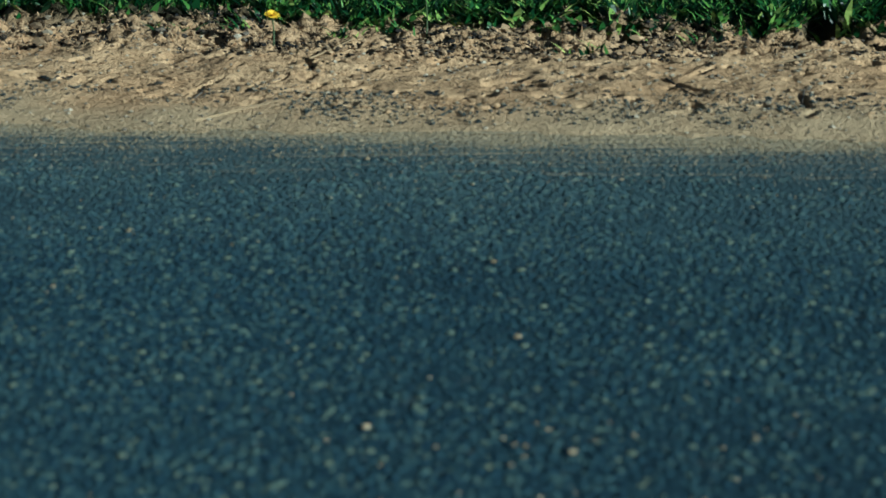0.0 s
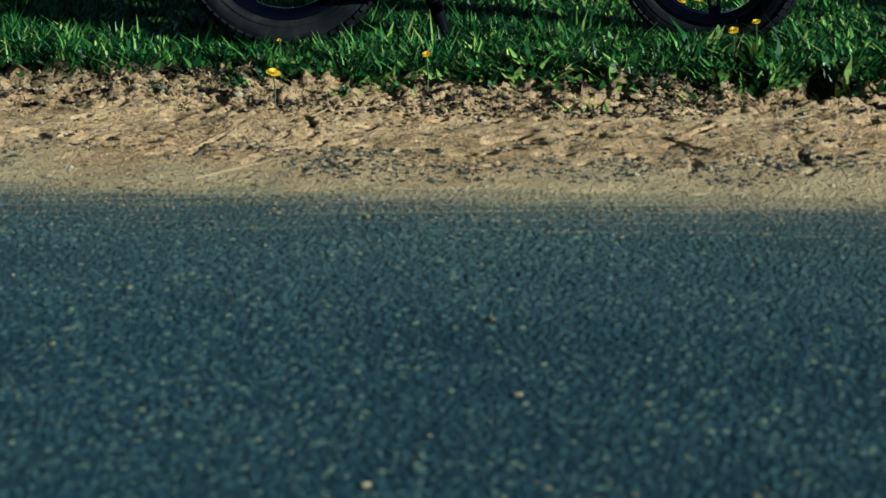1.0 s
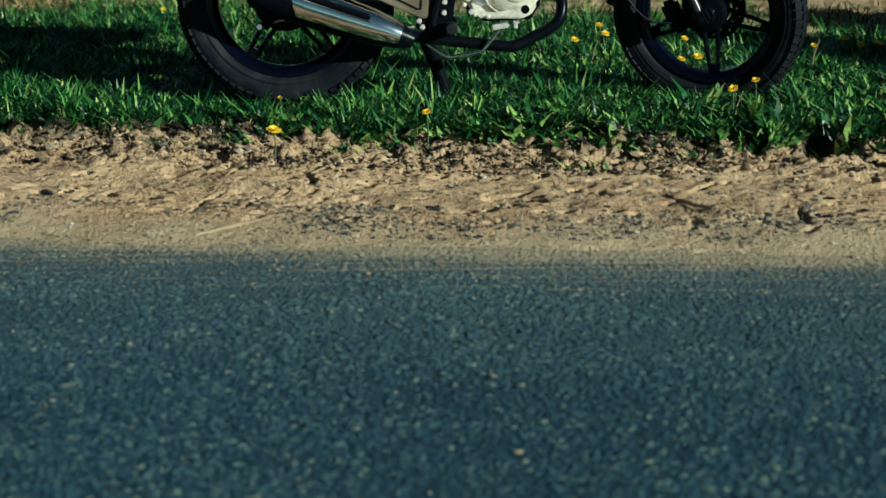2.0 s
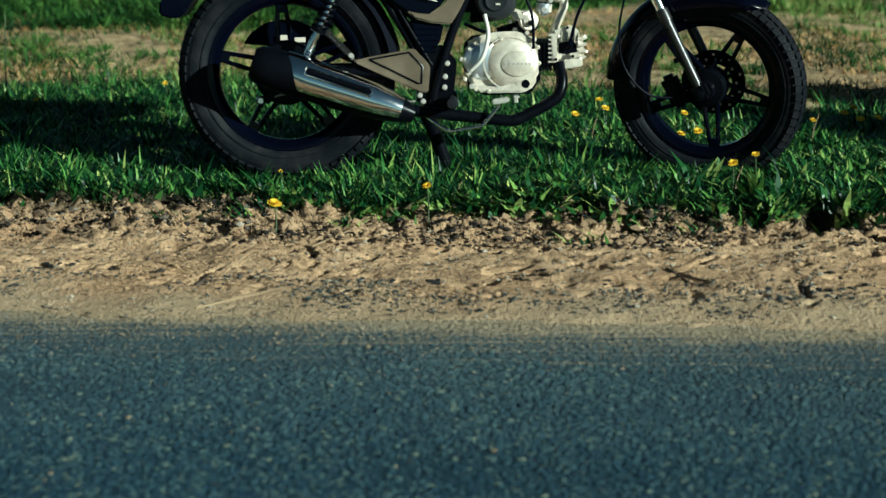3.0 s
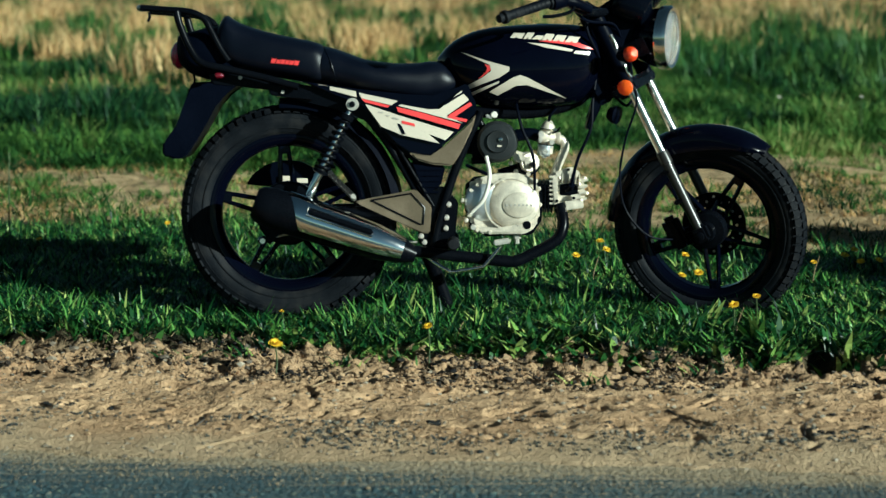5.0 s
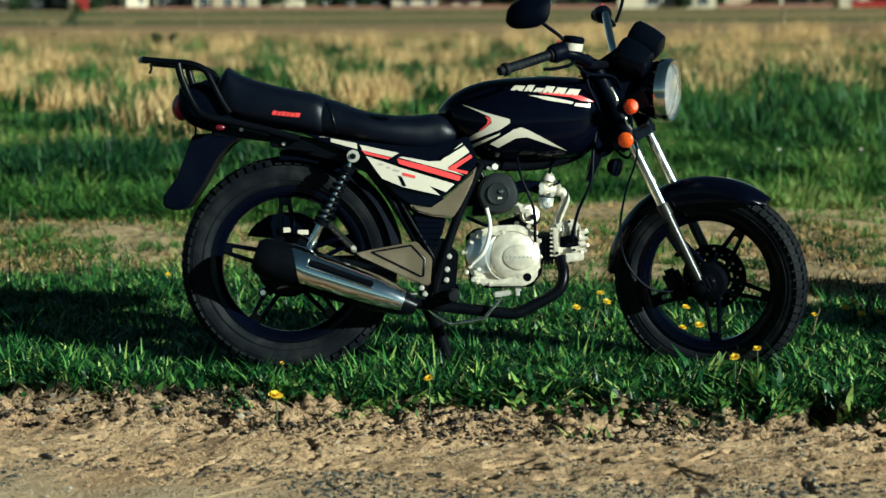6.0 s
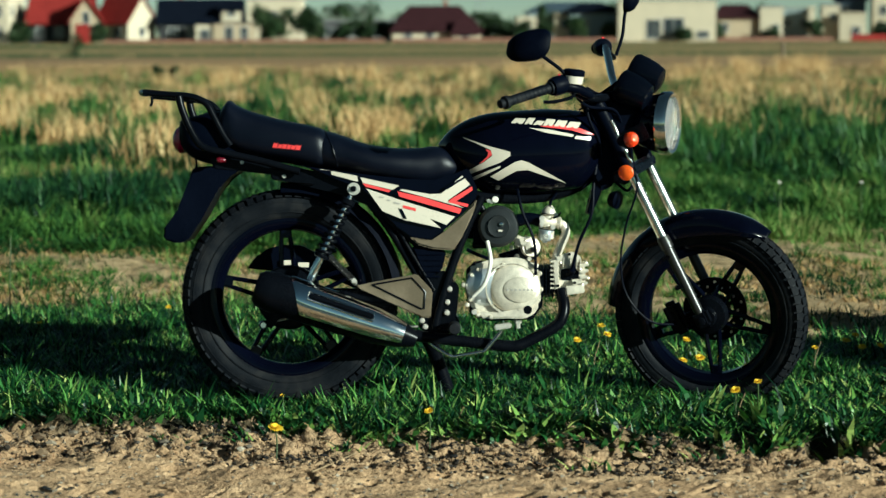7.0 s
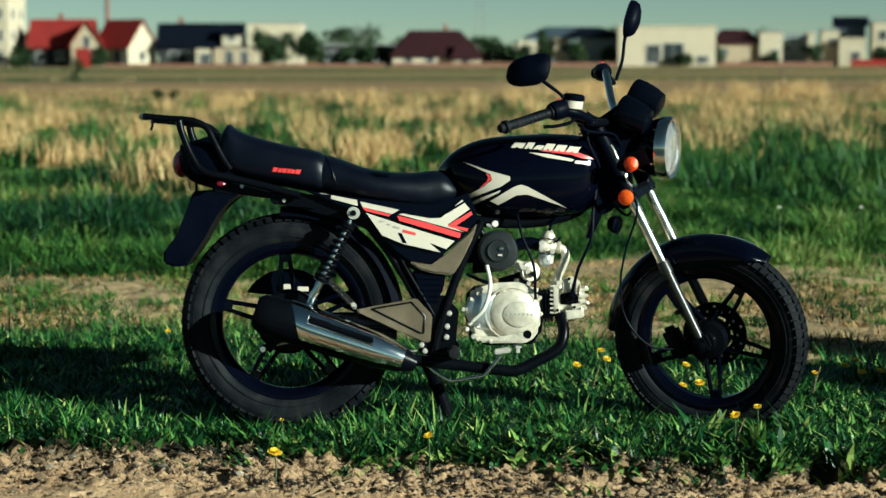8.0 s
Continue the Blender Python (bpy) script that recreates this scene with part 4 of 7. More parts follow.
# ---- tank
TANK = Shell([
    (*(-0.014, 0.731), (-0.014, 0.745)[1], 0.012), (*(0.017, 0.684), (0.017, 0.781)[1], 0.065), (*(0.066, 0.633), (0.066, 0.812)[1], 0.10), (*(0.131, 0.601), (0.131, 0.831)[1], 0.125),
    (*(0.22, 0.596), (0.22, 0.839)[1], 0.138), (*(0.309, 0.599), (0.309, 0.842)[1], 0.138), (*(0.39, 0.613), (0.391, 0.837)[1], 0.122), (*(0.431, 0.656), (0.431, 0.821)[1], 0.10), (*(0.457, 0.716), (0.457, 0.781)[1], 0.06)], 2.6)
tank = part("fuel_tank", TANK.mesh(), PAINT, bike, "glossy black fuel tank with striped stickers")
decal("sticker", [(0.052, 0.76), (0.121, 0.735), (0.188, 0.716), (0.188, 0.705), (0.161, 0.687), (0.064, 0.651), (0.061, 0.66), (0.112, 0.687), (0.137, 0.706), (0.133, 0.722), (0.087, 0.744)], TANK.skin, WHITE, tank)
decal("sticker", [(0.118, 0.725), (0.133, 0.72), (0.136, 0.708), (0.112, 0.689), (0.101, 0.684), (0.123, 0.703), (0.126, 0.714)], TANK.skin, RED, tank, 0.0022)
decal("sticker", [(0.074, 0.643), (0.161, 0.678), (0.158, 0.671), (0.08, 0.635)], TANK.skin, WHITE, tank)
decal("sticker", [(0.132, 0.647), (0.155, 0.636), (0.206, 0.663), (0.237, 0.665), (0.35, 0.627), (0.237, 0.687), (0.218, 0.693), (0.199, 0.687)], TANK.skin, WHITE, tank)
decal("sticker", [(0.268, 0.788), (0.328, 0.793), (0.384, 0.783), (0.432, 0.764), (0.391, 0.767), (0.36, 0.777)], TANK.skin, RED, tank)
decal("sticker", [(0.239, 0.784), (0.296, 0.779), (0.368, 0.764), (0.362, 0.758), (0.29, 0.769)], TANK.skin, WHITE, tank)
decal("sticker", [(0.373, 0.761), (0.416, 0.758), (0.413, 0.748), (0.368, 0.753)], TANK.skin, WHITE, tank)
o = Vector((0.190, 0.798))
for wide, tall in ((0.033, 0.0150), (0.021, 0.0185), (0.024, 0.0120), (0.027, 0.0190), (0.030, 0.0180), (0.034, 0.0170)):
    lead, rise = Vector((wide, -0.085 * wide)), Vector((0.013, tall))
    decal("logo_block", [tuple(o), tuple(o + lead * 0.4), tuple(o + lead * 0.5 + rise * 0.25), tuple(o + lead * 0.66), tuple(o + lead), tuple(o + lead * 0.92 + rise), tuple(o + rise)], TANK.skin, WHITE, tank, 0.0018)
    o += lead * 1.14
cap = part("fuel_cap", lathe(bmesh.new(), [(0.028, -0.01), (0.03, 0.0), (0.03, 0.009), (0.022, 0.014), (0.001, 0.015)], (0.293, 0, 0.828), (0.03, 0, 1), (1, 0, 0), 26), PAINT, tank, "round black fuel cap")
tap = part("fuel_tap", lathe(bmesh.new(), [(0.001, 0.012), (0.008, 0.012), (0.010, 0.008), (0.010, -0.02)], (0.146, -0.075, 0.583), (0, -1, 0), (1, 0, 0), 14), HOSE, bike, "pale metal fuel tap")
part("tap_lever", block(bmesh.new(), (0.132, -0.08, 0.578), (0.022, 0.008, 0.010), Matrix.Rotation(0.3, 3, "Y"), 0.003), STEEL, tap)

# ---- seat, tail
PILLION = Shell([(-0.640, 0.741, 0.826, 0.085), (-0.628, 0.732, 0.848, 0.102), (-0.612, 0.726, 0.868, 0.110), (-0.594, 0.718, 0.858, 0.116), (-0.566, 0.709, 0.844, 0.119), (-0.520, 0.700, 0.829, 0.122), (-0.455, 0.690, 0.812, 0.124), (-0.381, 0.676, 0.797, 0.124),
                 (-0.348, 0.672, 0.787, 0.120), (-0.328, 0.678, 0.772, 0.104), (-0.312, 0.700, 0.750, 0.075)], 3.2)
seat = part("seat", PILLION.mesh(), VINYL, bike, "black vinyl seat with a raised pillion part")
RIDER = Shell([(-0.372, 0.690, 0.765, 0.085), (-0.350, 0.672, 0.779, 0.113), (-0.320, 0.665, 0.778, 0.122), (-0.280, 0.659, 0.765, 0.126), (-0.217, 0.646, 0.743, 0.128), (-0.137, 0.632, 0.732, 0.122), (-0.073, 0.622, 0.732, 0.110),
               (-0.030, 0.622, 0.737, 0.100), (0.001, 0.628, 0.732, 0.094), (0.024, 0.640, 0.714, 0.084), (0.046, 0.664, 0.688, 0.066)], 2.6)
part("rider_seat", RIDER.mesh(), VINYL, seat)
for sd in (-1, 1):
    seam = [(x, sd * (max(PILLION.skin(x, z), RIDER.skin(x, z)) + 0.0005), z) for x, z in ((-0.336, 0.781), (-0.326, 0.762), (-0.313, 0.735), (-0.304, 0.705), (-0.299, 0.678))]
    part("piping", tube(bmesh.new(), seam, 0.0018, 6, 4), VINYL, seat)
o = Vector((-0.481, 0.731))
for wide, tall in ((0.0125, 0.0135), (0.0105, 0.0115), (0.0115, 0.0130), (0.0095, 0.0125), (0.0115, 0.0120), (0.0130, 0.0135)):
    lead, rise = Vector((wide, -0.10 * wide)), Vector((0.005, tall))
    decal("logo_block", [tuple(o), tuple(o + lead), tuple(o + lead + rise), tuple(o + lead * 0.55 + rise * 0.86), tuple(o + rise)], PILLION.skin, RED, seat, 0.001)
    o += lead * 1.16
COWL = Shell([(*(-0.751, 0.738), (-0.751, 0.813)[1], 0.055), (*(-0.735, 0.719), (-0.735, 0.82)[1], 0.075), (*(-0.706, 0.699), (-0.705, 0.826)[1], 0.088), (*(-0.641, 0.683), (-0.64, 0.839)[1], 0.095), (*(-0.576, 0.683), (-0.576, 0.803)[1], 0.09)], 3.0)
cowl = part("tail_cowl", COWL.mesh(), PLASTIC, bike)
tl = part("tail_light", lathe(bmesh.new(), [(0.035, -0.02), (0.052, -0.012), (0.055, 0.004), (0.042, 0.018), (0.02, 0.026), (0.001, 0.028)], (-0.749, 0, 0.759), (-1, 0, 0.05), (0, 1, 0), 28), TAIL, bike, "red tail light")
for v in tl.data.vertices:
    v.co.z = (-0.749, 0.759)[1] + (v.co.z - (-0.749, 0.759)[1]) * 0.75
for sd in (-1, 1):
    at = Vector((*(-0.629, 0.696), 0)).xzy + Vector((0, sd * 0.13, 0))
    ind = part("rear_indicator", tube(bmesh.new(), [at - Vector((0, sd * 0.08, 0)), at - Vector((0, sd * 0.03, 0)), at], 0.007, 8, 2), PLASTIC, bike, "rear indicator")
    part("lens", lathe(bmesh.new(), [(0.003, -0.018), (0.007, -0.011), (0.0085, 0.002), (0.006, 0.007), (0.001, 0.008)], at, (-1, sd * 0.2, 0), (0, 0, 1), 20), DIM, ind, "dark red lens")

# mud flap with plate holder
flap = bmesh.new()
slab(flap, [(-0.71, 0.678), (-0.551, 0.687), (-0.58, 0.668), (-0.611, 0.652), (-0.639, 0.614), (-0.682, 0.537), (-0.726, 0.47), (-0.755, 0.461), (-0.795, 0.472), (-0.793, 0.513), (-0.78, 0.513), (-0.755, 0.556), (-0.725, 0.62)], -0.075, 0.075, 0.005)
part("mud_flap", flap, PLASTIC, bike, "matt black rear mudguard flap")
wire = tube(bmesh.new(), [(-0.734, -0.03, 0.724), (-0.707, -0.04, 0.705), (-0.707, -0.04, 0.668), (-0.725, -0.04, 0.656)], 0.003, 6)
part("tail_wire", wire, PLASTIC, bike)

# luggage rack
for sd in (-1, 1):
    k = 0.105 * sd
    pts = [(-0.848, 0, 0.889), (-0.786, 0, 0.883), (-0.713, 0, 0.876), (-0.67, 0, 0.858), (-0.647, 0, 0.819), (-0.624, 0, 0.774), (-0.6, 0, 0.737)]
    rack = part("rack_rail", tube(bmesh.new(), [(p[0], k * (0.85 if i < 2 else 1), p[2]) for i, p in enumerate(pts)], 0.0095, 12, 5), FRAME, bike, "black tubular luggage rack")
    pts = [(-0.744, 0, 0.876), (-0.735, 0, 0.839), (-0.709, 0, 0.777), (-0.676, 0, 0.733), (-0.608, 0, 0.715), (-0.511, 0, 0.693), (-0.404, 0, 0.663)]
    part("rack_stay", tube(bmesh.new(), [(p[0], k * 1.08, p[2]) for p in pts], 0.0105, 12, 5), FRAME, rack)
part("rack_cross_rail", tube(bmesh.new(), [(-0.837, -0.095, 0.886), (-0.864, 0, 0.893), (-0.865, 0.095, 0.897)], 0.0095, 12, 8), FRAME, bike)
part("rack_cross_rail", tube(bmesh.new(), [(-0.725, -0.1, 0.871), (-0.738, 0, 0.88), (-0.751, 0.1, 0.882)], 0.0085, 12, 4), FRAME, bike)
part("rack_hook", tube(bmesh.new(), [(-0.825, -0.09, 0.876), (-0.822, -0.09, 0.863), (-0.828, -0.09, 0.849)], 0.004, 8, 3), FRAME, bike)

# ---- frame under the seat, side covers
sub = bmesh.new()
slab(sub, [(-0.665, 0.709), (-0.559, 0.706), (-0.397, 0.671), (-0.235, 0.647), (-0.04, 0.614), (0.009, 0.465), (-0.081, 0.448), (-0.154, 0.513), (-0.219, 0.575), (-0.3, 0.601), (-0.397, 0.624), (-0.495, 0.657), (-0.576, 0.673), (-0.649, 0.668)], -0.078, 0.078, 0.006)
part("subframe", sub, FRAME, bike)
lug = part("frame_lug", slab(bmesh.new(), [(-0.493, 0.676), (-0.43, 0.663), (-0.365, 0.65), (-0.365, 0.624), (-0.454, 0.637), (-0.487, 0.641)], -0.092, 0.092, 0.004), FRAME, bike)
for q in ((-0.57, -0.085, 0.691), (-0.45, -0.095, 0.65)):
    part("bolt", lathe(bmesh.new(), [(0.001, 0.004), (0.005, 0.004), (0.006, 0.0), (0.006, -0.004)], q, (0, -1, 0), (1, 0, 0), 8), STEEL, lug)


def cover_skin(x, z):
    return 0.104 + 0.010 * (1 - ((x + 0.08) / 0.2) ** 2)


for sd in (-1, 1):
    bm = slab(bmesh.new(), [(-0.4, 0.68), (-0.237, 0.657), (-0.103, 0.642), (-0.027, 0.634), (0.030, 0.656), (0.070, 0.672), (0.096, 0.613), (0.092, 0.584), (0.056, 0.544), (0.002, 0.498), (-0.033, 0.468), (-0.087, 0.473), (-0.135, 0.505), (-0.18, 0.559), (-0.223, 0.616), (-0.295, 0.639)], sd * 0.075, sd * 0.100, 0.004)
    cover = part("side_cover", bm, PAINT, bike, "side cover with white and red stripes")
    one = (sd,)
    decal("sticker", [(-0.400, 0.680), (-0.330, 0.668), (-0.243, 0.651), (-0.241, 0.634), (-0.340, 0.661)], cover_skin, WHITE, cover, 0, one)
    decal("sticker", [(-0.235, 0.647), (-0.124, 0.623), (-0.144, 0.611), (-0.227, 0.631)], cover_skin, WHITE, cover, 0, one)
    decal("sticker", [(-0.229, 0.631), (-0.148, 0.61), (-0.154, 0.604), (-0.219, 0.62)], cover_skin, RED, cover, 0, one)
    decal("sticker", [(-0.218, 0.615), (-0.146, 0.591), (-0.124, 0.583), (0.032, 0.535), (0.008, 0.512), (-0.039, 0.53), (-0.008, 0.503), (-0.114, 0.527), (-0.172, 0.551)], cover_skin, WHITE, cover, 0, one)
    decal("sticker", [(-0.13, 0.607), (-0.055, 0.589), (0.051, 0.557), (0.045, 0.543), (-0.124, 0.592)], cover_skin, RED, cover, 0, one)
    decal("sticker", [(-0.116, 0.613), (-0.039, 0.599), (-0.007, 0.6), (0.053, 0.651), (0.075, 0.625), (0.012, 0.581), (0.059, 0.559), (-0.055, 0.591), (-0.125, 0.61)], cover_skin, WHITE, cover, 0, one)
    decal("sticker", [(0.079, 0.619), (0.083, 0.61), (0.036, 0.578), (0.071, 0.57), (0.067, 0.562), (0.013, 0.576), (0.02, 0.584)], cover_skin, RED, cover, 0.001, one)
    decal("sticker", [(0.004, 0.616), (0.06, 0.649), (0.064, 0.645), (0.009, 0.611)], cover_skin, PAINT, cover, 0.001, one)
    for p, q in (((-0.180, 0.594), (-0.166, 0.591)), ((-0.157, 0.585), (-0.148, 0.582)), ((-0.139, 0.578), (-0.121, 0.573))):
        decal("model_mark", [p, q, (q[0] - 0.003, q[1] - 0.003), (p[0] - 0.003, p[1] - 0.004)], cover_skin, MARK, cover, 0.0012, one)
    p, q = (-0.114, 0.568), (-0.078, 0.559)
    decal("model_mark", [p, q, (q[0], q[1] - 0.008), (p[0], p[1] - 0.008)], cover_skin, RED, cover, 0.0012, one)
    decal("sticker", [(-0.127, 0.559), (-0.117, 0.557), (-0.103, 0.529), (-0.114, 0.529)], cover_skin, PAINT, cover, 0.0012, one)
    bm = slab(bmesh.new(), [(-0.097, 0.479), (-0.033, 0.463), (0.005, 0.495), (0.058, 0.541), (0.096, 0.587), (0.085, 0.546), (0.05, 0.474), (0.027, 0.439), (-0.03, 0.444), (-0.075, 0.457)], sd * 0.082, sd * 0.107, 0.005)
    part("lower_cover", bm, BRONZE, cover, "bronze-grey lower side cover")
    bm = slab(bmesh.new(), [(-0.092, 0.452), (0.008, 0.439), (-0.005, 0.383), (-0.053, 0.341)], sd * 0.06, sd * 0.09, 0.006)
    box = part("battery_box", bm, PLASTIC, bike)
    for i in range(5):
        z = (-0.04, 0.429)[1] - 0.016 * i
        part("rib", block(bmesh.new(), ((-0.04, 0.432)[0] + 0.002 * i, sd * 0.092, z), (0.075 - 0.008 * i, 0.006, 0.006), None, 0.002), PLASTIC, box)

# frame tubes
for pts, r in (([(0.108, -0.075, 0.591), (0.044, -0.085, 0.45), (-0.014, -0.09, 0.274), (-0.03, -0.09, 0.178)], 0.0125), ([(-0.136, -0.08, 0.514), (-0.097, -0.085, 0.442), (-0.027, -0.085, 0.325)], 0.006),
               ([(-0.239, -0.06, 0.61), (-0.152, -0.07, 0.498), (-0.072, -0.07, 0.361), (-0.024, -0.07, 0.257)], 0.011), ([(0.46, 0, 0.789), (0.413, -0.02, 0.642), (0.283, -0.03, 0.591), (0.105, -0.05, 0.591), (-0.136, -0.06, 0.618)], 0.016),
               ([(0.454, 0, 0.691), (0.444, 0, 0.618), (0.424, 0, 0.57)], 0.014), ([(0.099, -0.06, 0.578), (0.153, -0.05, 0.465), (0.083, -0.05, 0.452)], 0.009)):
    for sd in (-1, 1):
        part("frame_tube", tube(bmesh.new(), [(p[0], p[1] * sd, p[2]) for p in pts], r, 12, 4), FRAME, bike)
bm = slab(bmesh.new(), [(-0.053, 0.367), (0.002, 0.383), (0.044, 0.338), (0.034, 0.234), (-0.021, 0.188), (-0.07, 0.221), (-0.073, 0.302)], -0.088, -0.07, 0.004)
plate = part("pivot_plate", bm, FRAME, bike)
for q in ((0.016, -0.092, 0.33), (0.01, -0.092, 0.293), (0.008, -0.092, 0.263), (-0.062, -0.108, 0.242), (-0.053, -0.1, 0.224)):
    part("bolt", lathe(bmesh.new(), [(0.001, 0.009), (0.006, 0.008), (0.0088, 0.003), (0.0088, -0.004)], q, (0, -1, 0), (1, 0, 0), 12), STEEL, plate, "bright dome bolt")

# ---- swingarm, shocks, chain guard, stand
for sd in (-1, 1):
    arm = part("swingarm", tube(bmesh.new(), [(-0.032, 0, 0.294)[:1] + (sd * 0.085,) + (-0.032, 0, 0.294)[2:], (-0.235, 0, 0.309)[:1] + (sd * 0.085,) + (-0.235, 0, 0.309)[2:], (REAR[0] - 0.02, sd * 0.085, REAR[2])], 0.018, 14, 4), FRAME, bike)
    if sd < 0:
        bm = slab(bmesh.new(), [(-0.248, 0.341), (-0.211, 0.349), (-0.076, 0.374), (-0.031, 0.325), (-0.037, 0.25), (-0.06, 0.25), (-0.235, 0.332)], -0.118, -0.095, 0.004)
        guard = part("swingarm_cover", bm, BRONZE, arm, "bronze-grey ribbed swingarm cover")
        rim_pts = [(-0.202, -0.119, 0.344), (-0.09, -0.119, 0.363), (-0.052, -0.119, 0.323), (-0.056, -0.119, 0.276), (-0.065, -0.119, 0.276), (-0.202, -0.119, 0.344)]
        part("bead", tube(bmesh.new(), rim_pts, 0.0028, 6, 1), FRAME, guard)
    top, foot = Vector((-0.253, 0, 0.614)), Vector((-0.38, 0, 0.351))
    top.y = foot.y = sd * 0.112
    ax = (foot - top).normalized()
    ln = (foot - top).length
    shock = part("shock_absorber", lathe(bmesh.new(), [(0.006, 0.02), (0.009, 0.03), (0.009, ln * 0.72), (0.0125, ln * 0.72), (0.0125, ln * 0.97), (0.008, ln)], top, ax, (0, 1, 0), 20), SILENCER, bike, "chrome shock absorber with a black spring")
    bm = bmesh.new()
    pts = []
    for i in range(9 * 14 + 1):
        t = 2 * math.pi * i / 14
        s = Vector((0, 1, 0))
        o = ax.cross(s)
        pts.append(top + ax * (0.045 + (ln * 0.70 - 0.045) * i / (9 * 14)) + (s * math.cos(t) + o * math.sin(t)) * (0.0145 + 0.006 * i / (9 * 14)))
    part("spring", tube(bm, pts, 0.0048, 8, 1), FRAME, shock, "black coil spring")
    part("eye", lathe(bmesh.new(), [(0.007, -0.014), (0.017, -0.014), (0.018, -0.01), (0.018, 0.01), (0.017, 0.014), (0.007, 0.014)], top, (0, 1, 0), (1, 0, 0), 22), STEEL, shock)
    part("nut", lathe(bmesh.new(), [(0.001, 0.022), (0.006, 0.022), (0.009, 0.018), (0.009, 0.012)], top, (0, sd, 0), (1, 0, 0), 8), FRAME, shock)
    part("spring_seat", lathe(bmesh.new(), [(0.01, 0.03), (0.022, 0.032), (0.022, 0.046), (0.012, 0.05)], top, ax, (0, 1, 0), 18), FRAME, shock)
    part("lower_seat", lathe(bmesh.new(), [(0.01, ln * 0.69), (0.023, ln * 0.70), (0.023, ln * 0.73), (0.015, ln * 0.74)], top, ax, (0, 1, 0), 18), FRAME, shock)
arc = [(-0.572, 0.386), (-0.549, 0.417), (-0.51, 0.444), (-0.464, 0.455), (-0.411, 0.452), (-0.365, 0.428), (-0.235, 0.351), (-0.235, 0.319), (-0.365, 0.371), (-0.463, 0.377), (-0.528, 0.381)]
part("chain_guard", slab(bmesh.new(), arc, 0.055, 0.085, 0.004), PLASTIC, bike, "black chain guard")
inner = bmesh.new()
rings = []
for i in range(21):
    a = radians(4 + 90 * i / 20)
    rings.append([inner.verts.new((REAR[0] + r * math.cos(a), y, REAR[2] + r * math.sin(a))) for r, y in ((0.30, -0.062), (0.322, -0.055), (0.330, 0), (0.322, 0.055), (0.30, 0.062), (0.296, 0.055), (0.323, 0), (0.296, -0.055))])
for a, b in zip(rings, rings[1:]):
    for j in range(8):
        inner.faces.new((a[j], a[(j + 1) % 8], b[(j + 1) % 8], b[j]))
inner.faces.new(rings[0]), inner.faces.new(rings[-1])
part("rear_fender", inner, PLASTIC, bike, "black inner mudguard")
coil_a, coil_b = Vector((-0.323, -0.108, 0.424)), Vector((-0.252, -0.108, 0.353))
part("return_spring", tube(bmesh.new(), [coil_a.lerp(coil_b, i / 110) + Vector((0.7 * math.sin(i * 0.85), math.cos(i * 0.85), 0.7 * math.sin(i * 0.85))) * 0.0085 for i in range(111)], 0.0024, 5, 1), SLIDER, bike, "dark coil return spring")
part("pivot_bolt", lathe(bmesh.new(), [(0.001, 0.016), (0.007, 0.016), (0.0085, 0.0), (0.007, -0.03)], (-0.253, -0.105, 0.353), (0, -1, 0.2), (1, 0, 0), 12), STEEL, bike, "chrome pivot bolt")
part("axle_nut", lathe(bmesh.new(), [(0.001, 0.02), (0.008, 0.02), (0.014, 0.012), (0.014, 0)], (-0.509, -0.1, 0.231), (0, -1, 0), (1, 0, 0), 8), CHROME, bike, "chrome adjuster nut")
part("brake_rod", tube(bmesh.new(), [(-0.516, -0.1, 0.227), (-0.455, -0.1, 0.246), (-0.36, -0.09, 0.252), (-0.072, -0.09, 0.223)], 0.0035, 8, 3), STEEL, bike)
part("brake_arm", slab(bmesh.new(), [(-0.505, 0.234), (-0.463, 0.278), (-0.443, 0.27), (-0.489, 0.218)], -0.105, -0.097, 0.002), FRAME, bike)
part("torque_clip", block(bmesh.new(), (-0.458, 0.048, 0.402), (0.030, 0.004, 0.016), None, 0.001), WHITE, bike)
part("torque_clip", block(bmesh.new(), (-0.407, 0.048, 0.396), (0.032, 0.004, 0.014), None, 0.001), WHITE, bike)
foot = Vector((0.018, 0.13, 0.003))
stand = part("side_stand", tube(bmesh.new(), [(-0.046, 0.09, 0.183), (-0.026, 0.105, 0.132), tuple(foot)], 0.024, 14, 3, 0.019), FRAME, bike, "black side stand")
part("stand_foot", block(bmesh.new(), foot + Vector((0.012, 0, -0.006)), (0.05, 0.04, 0.010), None, 0.003), FRAME, stand)

